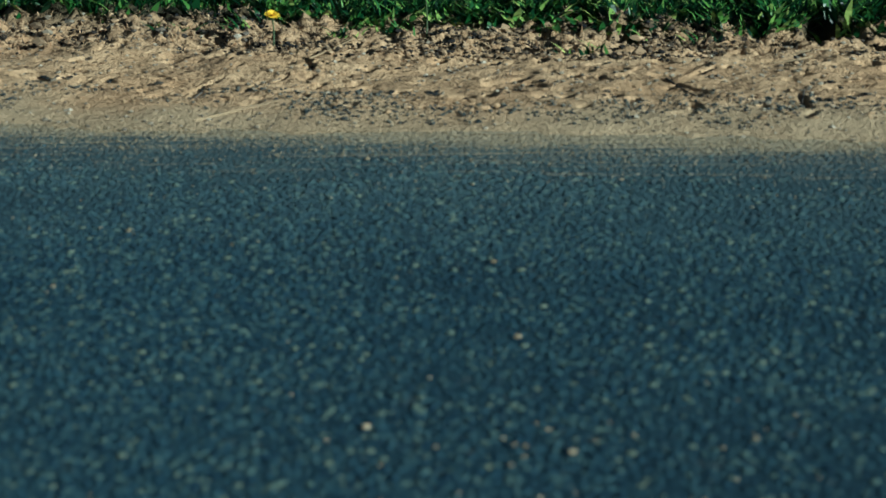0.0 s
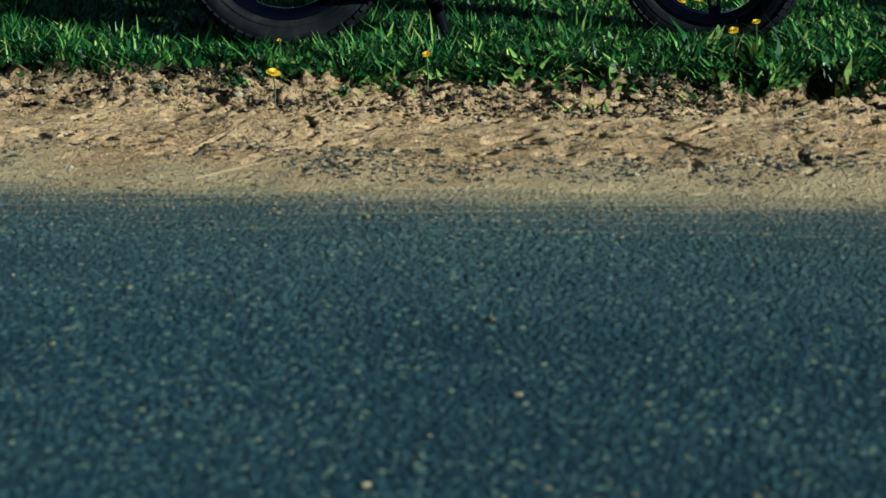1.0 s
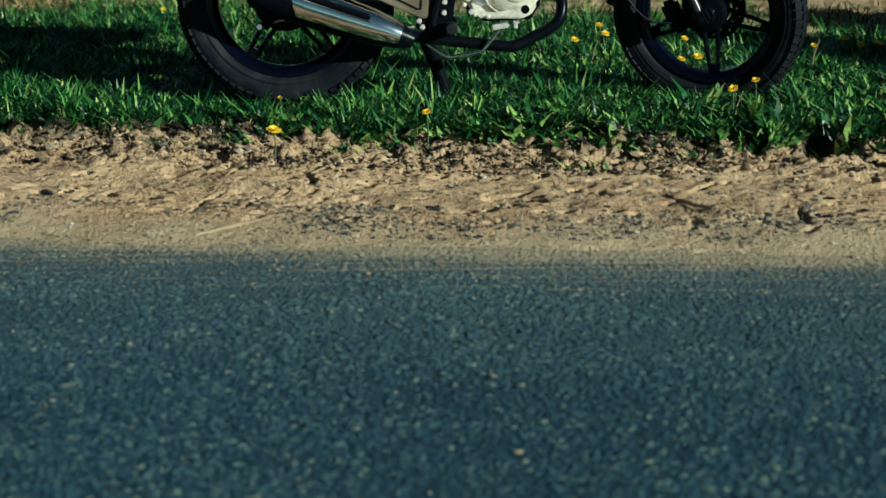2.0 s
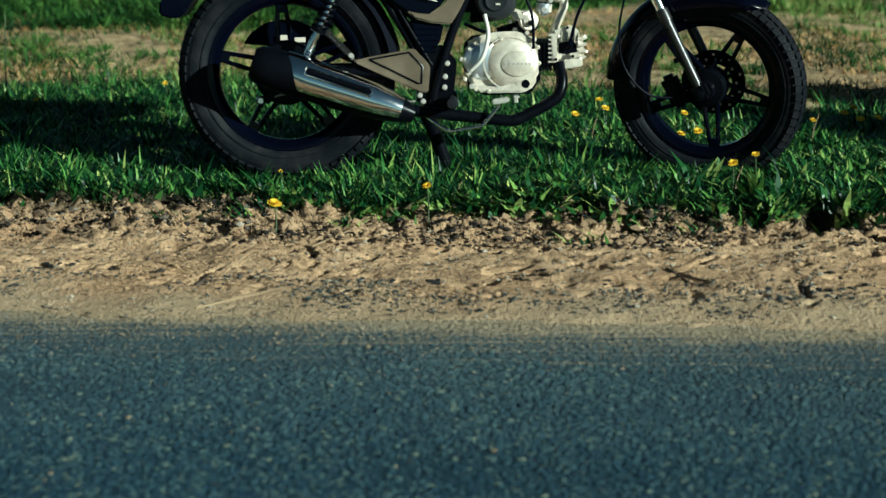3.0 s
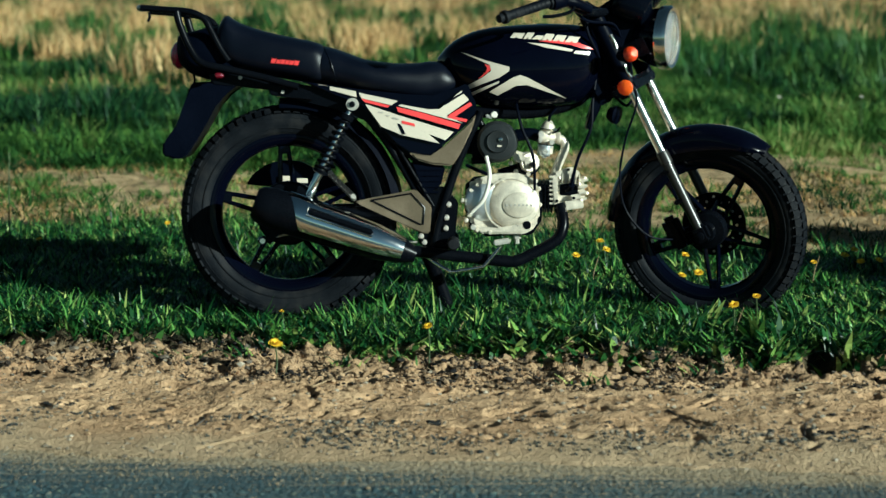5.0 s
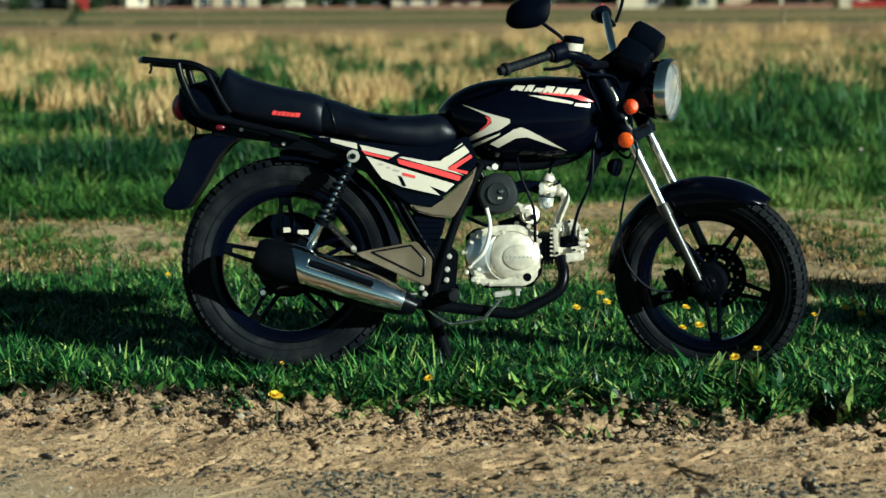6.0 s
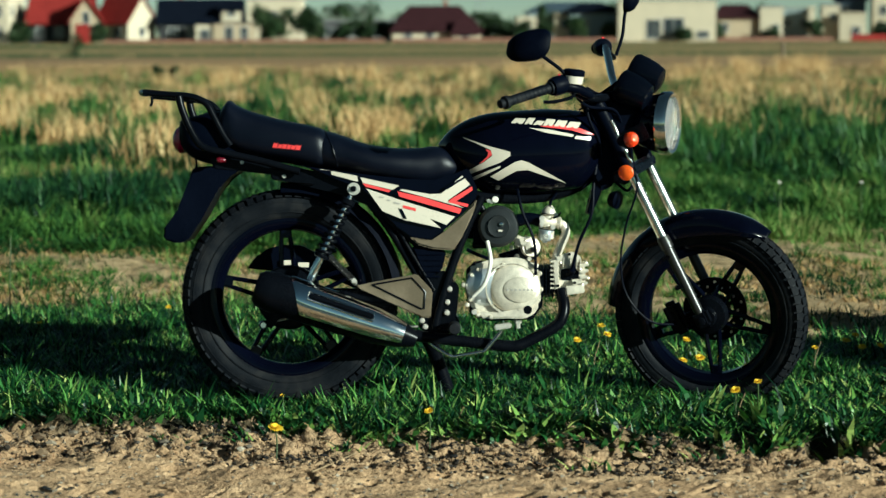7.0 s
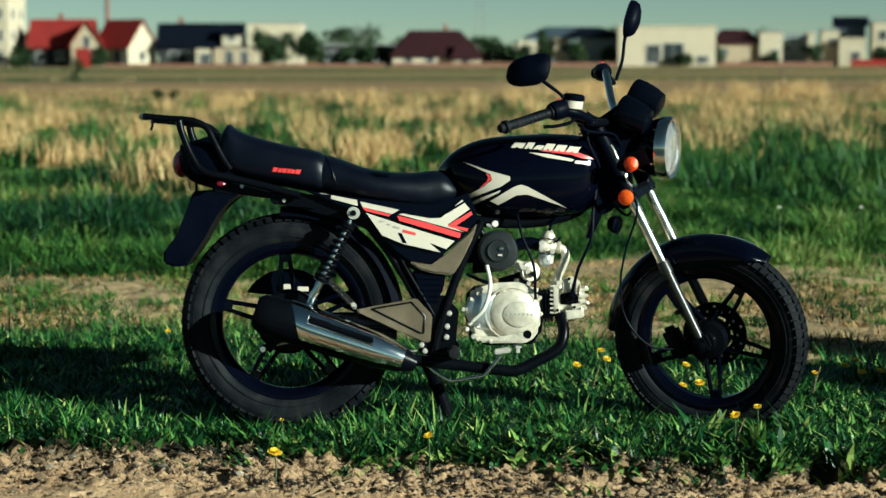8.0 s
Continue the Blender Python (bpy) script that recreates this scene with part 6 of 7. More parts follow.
PALE = worn("seed_head", (0.55, 0.53, 0.47), 0.8, vary=0.1, relief=0)
for x, y in ((1.946, 11.5), (2.42, 11.5)):
    make_dandelion(x, y, 0.20, 0.013, (0, -0.5, 1), PALE, "white dandelion seed head in the meadow")
ob = part("dry_stem", tube(bmesh.new(), [(-1.585, 7.2, -0.03), (-1.583, 7.2, 0.10), (-1.576, 7.19, 0.25), (-1.572, 7.19, 0.33)], 0.0032, 6, 4, 0.0016), STEM)
tagged(ob, "thin dark bare stem standing in the grass", "stem")


def stones(name, xy, size, material, flat=0.7, sink=0.3, base=None, bottom=True):
    """Small angular stones, each a crooked octahedron."""
    n = len(xy)
    o = np.array([[1, 0, 0], [-1, 0, 0], [0, 1, 0], [0, -1, 0], [0, 0, 1], [0, 0, -1], [0.7, 0.7, 0.45], [-0.7, 0.6, 0.5], [0.6, -0.7, 0.5], [-0.65, -0.7, 0.4]], float)
    f = np.array([[4, 6, 7], [4, 7, 9], [4, 9, 8], [4, 8, 6], [0, 2, 6], [2, 1, 7], [2, 7, 6], [1, 3, 9], [1, 9, 7], [3, 0, 8], [3, 8, 9], [0, 6, 8], [0, 5, 2], [2, 5, 1], [1, 5, 3], [3, 5, 0]])
    f = f if bottom else f[:12]
    v = o[None] * rng.uniform(0.7, 1.3, (n, 10, 3))
    a = rng.uniform(0, 2 * np.pi, n)
    c, s = np.cos(a)[:, None], np.sin(a)[:, None]
    r = size * np.minimum(rng.lognormal(0, 0.38, n), 2.0)[:, None]
    w = np.stack([(v[..., 0] * c - v[..., 1] * s) * r, (v[..., 0] * s + v[..., 1] * c) * r, v[..., 2] * r * flat], -1)
    z = ground_height(xy[:, 0], xy[:, 1]) if base is None else np.full(n, base)
    w[..., 0] += xy[:, :1]
    w[..., 1] += xy[:, 1:]
    w[..., 2] += (z + r[:, 0] * flat * (1 - 2 * sink))[:, None]
    return mesh_from(name, w.reshape(-1, 3), tris=(f[None] + 10 * np.arange(n)[:, None, None]).reshape(-1, 3), material=material)



def grit_material():
    m, t, b = nodes("road_grit", 0.75, 0, 0.25)
    g = t.nodes.new("ShaderNodeNewGeometry")
    pos = g.outputs["Position"]
    sep = t.nodes.new("ShaderNodeSeparateXYZ")
    t.links.new(pos, sep.inputs[0])
    s = calc(t, "MULTIPLY_ADD", sep.outputs[0], SLOPE, sep.outputs[1])
    col = ramp(t, g.outputs["Random Per Island"], [(0.0, (0.008, 0.024, 0.044)), (0.45, (0.020, 0.048, 0.070)), (0.80, (0.040, 0.075, 0.088)), (0.95, (0.080, 0.118, 0.104)), (1.0, (0.15, 0.175, 0.125))])
    t.links.new(sand_dust(t, pos, s, col), b.inputs["Base Color"])
    return m


GRIT = grit_material()
CLOD = island_colours("clods", [(0.0, (0.010, 0.011, 0.013)), (0.30, (0.035, 0.028, 0.022)), (0.62, (0.17, 0.118, 0.07)), (1.0, (0.40, 0.275, 0.16))], 0.9, 0.15)
PEBBLE = island_colours("pebbles", [(0.0, (0.09, 0.075, 0.06)), (0.7, (0.23, 0.19, 0.135)), (1.0, (0.40, 0.35, 0.27))], 0.7, 0.3)
n = 84000
s = np.sqrt(rng.uniform(1.55 ** 2, (EDGE + 0.04) ** 2, n))
half = 0.10 + 0.262 * s
x = rng.uniform(-1, 1, n) * half
fade = smooth01(1.55, 1.9, s) * (1 - smooth01(0.88, 1.0, np.abs(x) / half + 0.06 * fbm(x * 1.5, s * 1.5, 113, 3)))
keep = rng.uniform(0, 1, n) < fade * (0.10 + 0.90 * smooth01(0.08, 0.40, EDGE - s + 0.08 * fbm(x * 3, s * 14, 95, 3))) * np.clip(0.72 + 0.6 * fbm(x * 2.2, s * 5, 111, 4), 0.30, 1)
tagged(stones("asphalt_grit", np.stack([x, s - SLOPE * x], -1)[keep], 0.0040, GRIT, 0.34, 0.36, -0.045, bottom=False), "coarse dark stone chippings bedded in the asphalt", "road grit", kind="stuff")
SAND = island_colours("drifted_sand", [(0.0, (0.14, 0.11, 0.065)), (0.6, (0.29, 0.22, 0.13)), (1.0, (0.42, 0.34, 0.22))], 0.85, 0.2)
n = 7000
s = EDGE + 0.06 - rng.exponential(0.11, n)
x = rng.uniform(-1.35, 1.35, n)
keep = (s > 2.4) & (fbm(x * 1.6, s * 26, 97, 3) > rng.uniform(-1.0, 0.5, n))
tagged(stones("drifted_sand", np.stack([x, s - SLOPE * x], -1)[keep], 0.0014, SAND, 0.7, 0.2, -0.0435), "sand grains drifted over the edge of the asphalt", "sand", kind="stuff")
xy = strewn(8200, -1.35, 1.35, 4.84, 5.3, 0.0, 5.0, 83)
tagged(stones("soil_crumbs", xy, 0.0048, CLOD, 0.7, 0.25), "dark crumbs of soil on the sandy verge", "soil crumbs", kind="stuff")
xy = strewn(260, -1.35, 1.35, 4.90, 5.24, 0.1, 3.0, 85)
tagged(stones("soil_clods", xy, 0.0105, CLOD, 0.7, 0.3), "broken clods of sandy soil beside the turf", "soil clods", kind="stuff")
xy = strewn(2600, -1.35, 1.35, EDGE - 0.02, 5.2, -0.2, 4.0, 87)
tagged(stones("verge_gravel", xy, 0.0036, PEBBLE, 0.7, 0.3), "fine gravel strewn over the sand", "gravel", kind="stuff")
# near-black crumbs that put the shade of the hollows into colour
HOLLOW_DARK = island_colours("hollow_dark", [(0.0, (0.008, 0.009, 0.010)), (0.7, (0.022, 0.022, 0.022)), (1.0, (0.10, 0.08, 0.055))], 0.8, 0.2)
FLINT = island_colours("dark_gravel", [(0.0, (0.016, 0.022, 0.026)), (0.6, (0.05, 0.055, 0.052)), (1.0, (0.17, 0.15, 0.11))], 0.7, 0.3)
xy = strewn(5200, -1.3, 1.3, 4.24, 4.50, 0.25, 6.5, 88, 0.0, 0.6)
tagged(stones("dark_gravel", xy, 0.0030, FLINT, 0.7, 0.3), "dark washed-out gravel in the sand", "gravel", kind="stuff")
LUMP = island_colours("sand_lumps", [(0.0, (0.13, 0.085, 0.05)), (0.4, (0.31, 0.205, 0.112)), (1.0, (0.44, 0.30, 0.17))], 0.95, 0.1)
xy = strewn(4600, -1.3, 1.3, 4.30, 5.16, 0.15, 3.0, 90, 0.0, 0.5)
tagged(stones("sand_lumps", xy, 0.0050, LUMP, 0.45, 0.36, bottom=False), "small lumps of trampled sand", "sand", kind="stuff")
xy = strewn(40, -1.5, -0.45, 5.0, 5.2, -0.3, 4.0, 89)
tagged(stones("verge_pebbles", xy, 0.011, PEBBLE, 0.65, 0.3), "rounded pebbles at the edge of the grass", "pebbles", kind="stuff")

# dark crumbs strewn in hollows and tears in place of their shade
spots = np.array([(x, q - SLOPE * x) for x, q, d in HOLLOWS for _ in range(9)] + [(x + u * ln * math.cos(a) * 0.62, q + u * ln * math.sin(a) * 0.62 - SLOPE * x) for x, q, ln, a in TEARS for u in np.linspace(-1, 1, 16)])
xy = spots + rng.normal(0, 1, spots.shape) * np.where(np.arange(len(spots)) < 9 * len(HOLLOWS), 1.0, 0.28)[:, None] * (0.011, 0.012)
tagged(stones("hollow_dark", xy, 0.0062, HOLLOW_DARK, 0.45, 0.35), "near-black crumbs laid in the sand hollows for their shade", "soil crumbs", kind="stuff")
xy = np.concatenate([strewn(26, 0.10, 0.42, 2.28, 2.36, -1.0, 3.0, 96), strewn(14, -0.2, 0.45, 2.45, 2.6, -1.0, 3.0, 98), strewn(120, -0.8, 0.8, 2.2, 4.0, 0.2, 2.0, 99)])
tagged(stones("road_crumbs", xy, 0.0036, SAND, 0.5, 0.2, -0.0425), "pale sandy crumbs lying on the asphalt", "sand", kind="stuff")

LITTER = island_colours("dry_litter", [(0.0, (0.0225, 0.0188, 0.015)), (0.45, (0.075, 0.0525, 0.0338)), (0.6, (0.315, 0.18, 0.09)), (1.0, (0.495, 0.36, 0.21))], 0.8, 0.2)
xy = strewn(5200, -1.5, 1.5, 4.9, 5.34, 0.0, 4.0, 103)
tagged(blades("dry_litter", xy, 0.016, 0.0034, LITTER, 0.9, splay=2.2, z=ground_height(xy[:, 0], xy[:, 1]) + 0.001), "dead roots and straw littering the edge of the turf", "litter", kind="stuff")

# dead stalks and twigs on the sand; the first pale one is a sand ridge
STALK = worn("dry_stalk", (0.26, 0.185, 0.10), 0.7, vary=0.25)
TWIG = worn("dark_twig", (0.06, 0.05, 0.04), 0.8, vary=0.3)
for pts, r, mat, label in (((-0.551, 4.29, -0.464, 4.359, -0.361, 4.429), 0.0035, STALK, "thin pale ridge of sand on the verge"),
                           ((-0.419, 4.465, -0.408, 4.578, -0.385, 4.665), 0.003, TWIG, "dark bent twig lying in the sand"),
                           ((0.528, 4.575, 0.559, 4.448, 0.592, 4.349), 0.003, TWIG, "dark bent twig lying in the sand"),
                           ((0.828, 4.434, 0.801, 4.312, 0.792, 4.209), 0.003, TWIG, "dark bent twig lying in the sand"),
                           ((0.92, 4.3, 0.937, 4.31, 0.954, 4.314), 0.0045, STALK, "short pale straw lying in the sand"),
                           ((0.849, 4.797, 0.918, 4.806, 1.003, 4.946), 0.0028, STALK, "pale dry stalk beside a burrow"),
                           ((0.004, 5.175, 0.049, 5.195, 0.099, 5.244), 0.0035, STALK, "pale dry stalk beside the grass"),
                           ((0.806, 4.73, 0.892, 4.75, 1.012, 4.94), 0.0032, STALK, "pale dry stalk beside the grass"),
                           ((-0.326, 4.817, -0.283, 4.933, -0.21, 5.08), 0.003, STALK, "pale dry stalk beside the grass"),
                           ((-0.571, 4.462, -0.559, 4.545, -0.537, 4.632), 0.003, TWIG, "dark bent twig lying in the sand")):
    r = r * 0.75
    q = [(pts[i], pts[i + 1]) for i in range(0, 6, 2)] if not isinstance(pts[0], tuple) else pts
    q = [(a, b, float(ground_height(np.array([a]), np.array([b]))[0]) + r * 0.3) for a, b in q]
    ob = part("twig" if mat is TWIG else "stalk", tube(bmesh.new(), q, r, 7, 5, r * 0.5), mat)
    tagged(ob, label, "twig" if mat is TWIG else "stalk", "stalks and twigs on the sand")

# green sprigs that push up through the sand
spots = np.array([(-0.262, 5.092), (0.653, 4.955), (0.364, 4.887), (0.127, 5.142), (-0.547, 5.197), (-0.123, 5.157), (0.739, 5.034), (-0.708, 5.191)])
xy = np.repeat(spots, 26, 0) + rng.normal(0, 1, (len(spots) * 26, 2)) * np.array([0.03, 0.02])
tagged(blades("sprigs", xy, 0.035, 0.008, LEAF, 0.9, splay=1.3), "small green sprigs growing out of the sand", "weeds", kind="stuff")

# a few upright straws in the grass
for i, (x, y, h) in enumerate(((-0.425, 5.75, 0.10), (0.035, 5.284, 0.075), (0.79, 5.279, 0.09), (0.471, 6.185, 0.10), (-0.233, 5.795, 0.07), (1.153, 6.127, 0.11))):
    z = float(ground_height(np.array([x]), np.array([y]))[0])
    ob = part("straw", tube(bmesh.new(), [(x, y, z), (x + 0.004, y, z + h * 0.5), (x + 0.018, y - 0.01, z + h)], 0.0018, 6, 4, 0.0012), STALK)
    tagged(ob, "pale dry straw standing in the grass", "straw", "straws in the grass")

# ================================================================ meadow behind the bike
LUSH = island_colours("lush_grass", [(0.0, (0.003, 0.018, 0.008)), (0.5, (0.030, 0.088, 0.020)), (1.0, (0.13, 0.21, 0.042))], 0.55, 0.2, 0.2, 0.9, 2.6)
def meadow_edge(xy):
    """Keeps what grows beyond the ragged far side of the track."""
    return xy[xy[:, 1] - 0.31 * xy[:, 0] + 0.8 * fbm(xy[:, 0] * 2.2, xy[:, 1] * 2.2, 29, 3) > 9.9]


def thinned(xy):
    """Less grows on the part of the track that is driven most."""
    share = 1 - 0.45 * smooth01(-0.5, 0.2, xy[:, 0]) * (1 - smooth01(9.4, 10.4, xy[:, 1] - 0.3 * xy[:, 0]))
    return xy[rng.uniform(0, 1, len(xy)) < share]


def around(n, x, y, sx, sy):
    return rng.normal(0, 1, (n, 2)) * (sx, sy) + (x, y)


xy = thinned(tufts(4200, -2.4, 2.4, 7.3, 10.0, 5, 0.035, 0.0, 3.4, 15, 0.1))
tagged(blades("track_grass", xy, 0.045, 0.006, MEADOW, 0.9, splay=0.9), "thin tufts of grass on a sandy field track", "grass", kind="stuff")
tagged(tussocks("track_tussocks", thinned(strewn(2600, -2.4, 2.4, 7.3, 10.8, 0.02, 1.7, 16, 0.1)), 0.055, 0.045, 16, 0.007, MEADOW, 1.4), "low grass tufts on a sandy field track", "grass", kind="stuff")
xy = tufts(4600, -2.3, 2.3, 7.1, 10.4, 4, 0.05, 0.0, 2.2, 17, 0.1)
tagged(blades("track_straw", xy, 0.032, 0.007, STRAW, 0.9, splay=1.8), "trodden dry grass on a sandy field track", "straw", kind="stuff")
xy = meadow_edge(tufts(7000, -3.0, 3.0, 9.4, 24.0, 8, 0.07, -0.6, 0.8, 25, 0.24))
tagged(blades("meadow_grass", xy, 0.055, 0.013, MEADOW, 0.8, splay=1.0), "green meadow grass with dry stalks", "grass", kind="stuff")
xy = meadow_edge(strewn(1500, -2.4, 2.4, 9.4, 17.0, -0.2, 1.3, 26, 0.24))
tagged(tussocks("meadow_tussocks", xy, 0.12, 0.105, 52, 0.011, MEADOW, 1.4, 0.9), "uneven tussocks of green meadow grass", "grass", kind="stuff")
xy = strewn(1900, -4.2, 4.2, 16.5, 60.0, -0.1, 1.1, 24, 0.24)
tagged(tussocks("meadow_tussocks", xy, 0.14, 0.15, 34, 0.022, MEADOW, 1.5, 0.9), "uneven tussocks of green meadow grass", "grass", kind="stuff")
xy = patchy(strewn(4200, -3.0, 3.0, 10.5, 42.0, -1.0, 0.9, 27, 0.23), 28, 0.1, 0.2)
tagged(tussocks("lush_grass", xy[xy[:, 1] > 11.2 + 0.4 * xy[:, 0]], 0.12, 0.10, 30, 0.015, LUSH, 1.6, 0.9), "taller green clumps in the meadow", "grass", kind="stuff")
# meadow clumps whose dark green stands in for shaded patches
SHADE_GREEN = island_colours("shade_green", [(0.0, (0.002, 0.012, 0.006)), (0.6, (0.012, 0.044, 0.014)), (1.0, (0.050, 0.110, 0.028))], 0.55, 0.2, 0.1)
xy = np.concatenate([around(210, -2.30, 12.5, 0.36, 0.55), around(60, -1.5, 12.9, 0.30, 0.45), around(40, -2.9, 16.5, 0.7, 0.9), around(26, -1.0, 14.5, 0.5, 0.4), around(40, 3.0, 16.5, 0.6, 1.0), around(60, 4.3, 19.0, 0.4, 1.0),
                     around(90, 5.4, 25.0, 0.8, 1.6), around(70, 6.2, 30.0, 1.2, 2.0), around(40, 3.8, 27.0, 0.8, 2.0), around(30, 1.9, 20.0, 0.6, 1.0)])
tagged(tussocks("dark_clumps", xy, 0.11, 0.15, 46, 0.014, SHADE_GREEN, 1.0, 0.8), "dense meadow clumps coloured dark green for its shaded patches", "weeds", kind="stuff")
xy = patchy(strewn(3600, -3.4, 3.4, 15.0, 46.0, -1.0, 0.9, 42, 0.23), 43, 0.05, 0.3, 1.8, 0.5)
tagged(tussocks("green_stalks", xy, 0.12, 0.26, 22, 0.017, LUSH, 0.6, 0.5), "upright green stalks between the dry reeds", "grass", kind="stuff")
xy = strewn(9800, -4.0, 4.0, 14.0, 62.0, -1.0, 0.42, 35, 0.22)
xy = patchy(xy, 36, 0.56, 0.20, 1.7, 0.36)
xy = np.repeat(xy, 15, 0) + rng.normal(0, 0.10, (15 * len(xy), 2))
loose = np.concatenate([around(220, 3.3, 25.0, 0.22, 1.6), around(180, 4.1, 27.0, 0.25, 1.5), around(200, 5.3, 29.0, 0.4, 1.5), around(120, 2.9, 22.0, 0.12, 0.8), around(90, 4.9, 24.0, 0.12, 0.8)])
side = xy[:, 0] / xy[:, 1]
xy = xy[(xy[:, 1] > 15.5 + 5 * smooth01(-0.08, 0.0, side) + 10 * smooth01(0.06, 0.11, side)) & (xy[:, 1] < 44 + 17 * smooth01(0.0, 0.1, side))]
xy = np.concatenate([xy, loose])
tagged(blades("dry_reeds", xy, 0.34 + 0.20 * smooth01(34, 46, xy[:, 1]), 0.018, REED, 0.5, splay=0.30), "tall dry straw-coloured reeds in the meadow", "reeds", kind="stuff")
xy = meadow_edge(patchy(strewn(1500, -3.0, 3.0, 13.5, 30.0, -1.0, 0.9, 37, 0.23), 38, 0.15, 0.4))
xy = xy[xy[:, 0] < 0.02 * xy[:, 1] + 0.03 * xy[:, 1] * fbm(xy[:, 0], xy[:, 1], 39, 2)]
tagged(tussocks("dry_tufts", xy, 0.05, 0.13, 9, 0.010, STRAW, 0.6), "small dry tufts scattered through the green meadow", "grass", kind="stuff")
xy = tufts(4500, -6.0, 6.0, 30.0, 66.0, 6, 0.25, -0.3, 0.2, 45, 0.25)
tagged(blades("field_grass", xy, 0.20, 0.022, FIELD, 0.5, splay=0.4), "rough grass of the far meadow", "grass", kind="stuff")

# ================================================================ trees and shrubs
FOLIAGE = island_colours("foliage", [(0.0, (0.007, 0.018, 0.006)), (0.6, (0.021, 0.043, 0.012)), (1.0, (0.055, 0.078, 0.024))], 0.6, 0.25, 0.2)
BARK = worn("bark", (0.10, 0.075, 0.05), 0.9, vary=0.4, scale=4, grain=30)


def make_tree(name, x, y, h, w, leaf, n, label, category, group, low=0.25, conifer=False):
    t = thing(name, pose(x, y, -0.02), label, category, group)
    trunk = bmesh.new()
    tube(trunk, [(0, 0, 0), (w * 0.03, 0, h * 0.35), (-w * 0.02, w * 0.02, h * 0.8)], h * 0.022, 8, 4, h * 0.006)
    for i in range(5):
        a = 2.4 * i
        z0 = h * (0.3 + 0.1 * i)
        tube(trunk, [(0, 0, z0), (w * 0.2 * math.cos(a), w * 0.2 * math.sin(a), z0 + h * 0.1), (w * 0.4 * math.cos(a), w * 0.4 * math.sin(a), z0 + h * 0.16)], h * 0.009, 6, 3, h * 0.003)
    part("trunk", trunk, BARK, t)
    k = 9
    lobes = np.stack([rng.uniform(-0.32, 0.32, k) * w, rng.uniform(-0.32, 0.32, k) * w, h * rng.uniform(low + 0.15, 0.86, k)], -1)
    size = np.full(k, 0.27) * w * rng.uniform(0.7, 1.2, k)
    if conifer:
        lobes = np.stack([np.zeros(k), np.zeros(k), h * np.linspace(low, 0.95, k)], -1)
        size = 0.5 * w * np.linspace(1, 0.15, k)
    j = rng.integers(0, k, n)
    d = rng.normal(size=(n, 3))
    d /= np.linalg.norm(d, axis=1)[:, None]
    c = lobes[j] + d * (size[j] * rng.uniform(0.55, 1.08, n))[:, None] * np.array([1, 1, 0.9 if not conifer else 0.5])
    e = rng.normal(size=(n, 3, 3)) * leaf
    crown = mesh_from("crown", (c[:, None] + e).reshape(-1, 3), tris=np.arange(3 * n).reshape(-1, 3), material=FOLIAGE)
    crown.parent = t
    return t


# unseen shrubs, added to cast shade on the field track and the verge
for x, y, h, n in ((3.95, 5.60, 1.25, 2300), (3.50, 4.86, 1.14, 6500)):
    make_tree("shrub", x, y, h, 0.55, 0.032, n, "leafy shrub out of view, added for its shade", "shrub", "shrubs by the road", 0.05)

for x, y, h, w in ((-6.3, 44.0, 0.42, 0.24), (-5.8, 43.0, 0.42, 0.26), (-16.2, 88.0, 1.2, 0.9)):
    make_tree("shrub", x, y, h, w, 0.05 * w + 0.02, 260, "small dark green bush standing in the field", "shrub", "bushes in the field", 0.05)
stake = bmesh.new()
lathe(stake, [(0.05, -0.1), (0.045, 0.7), (0.03, 0.78), (0.005, 0.80)], (10.2, 60.0, 0.0), (0, 0, 1), (1, 0, 0), 8)
tagged(part("field_stake", stake, BARK), "weathered dark wooden stake in the field", "stake")

# ================================================================ the edge of the village
PLASTER = worn("white_plaster", (0.44, 0.375, 0.265), 0.85, vary=0.08, scale=0.6, grain=12, relief=0.2)
TAN = worn("tan_plaster", (0.331, 0.259, 0.166), 0.85, vary=0.12, scale=0.6, grain=12, relief=0.2)
GREYW = worn("grey_plaster", (0.223, 0.223, 0.209), 0.85, vary=0.1, scale=0.6, grain=12, relief=0.2)
BLUEW = worn("pale_blue_plaster", (0.20, 0.245, 0.25), 0.85, vary=0.1, scale=0.6, grain=12, relief=0.2)
NAVYW = worn("slate_blue_cladding", (0.03, 0.048, 0.068), 0.85, vary=0.15, scale=0.6, grain=12, relief=0.2)
RED_TILE = worn("red_roof_tiles", (0.18, 0.0195, 0.0165), 0.85, spec=0.1, vary=0.25, scale=1.2, grain=8, relief=0.4)
BROWN_TILE = worn("brown_roof_tiles", (0.024, 0.008, 0.010), 0.85, spec=0.1, vary=0.25, scale=1.2, grain=8, relief=0.4)
SLATE = worn("dark_roof_tiles", (0.0035, 0.005, 0.010), 0.9, spec=0.03, vary=0.25, scale=1.2, grain=8, relief=0.4)
BRICK = worn("brick_wall", (0.165, 0.075, 0.0488), 0.9, vary=0.25, scale=1.5, grain=10, relief=0.4)
# the shade on two house fronts is put into this wall colour
DARKW = worn("dark_wall", (0.016, 0.016, 0.018), 0.85, vary=0.2, scale=0.6, grain=12, relief=0.2)
SASH = worn("window_frame", (0.45, 0.435, 0.405), 0.5, vary=0.05, scale=3)
PANE, _t, _b = nodes("window_pane", 0.06, 0, 0.6)
_b.inputs["Base Color"].default_value = (0.02, 0.025, 0.03, 1)


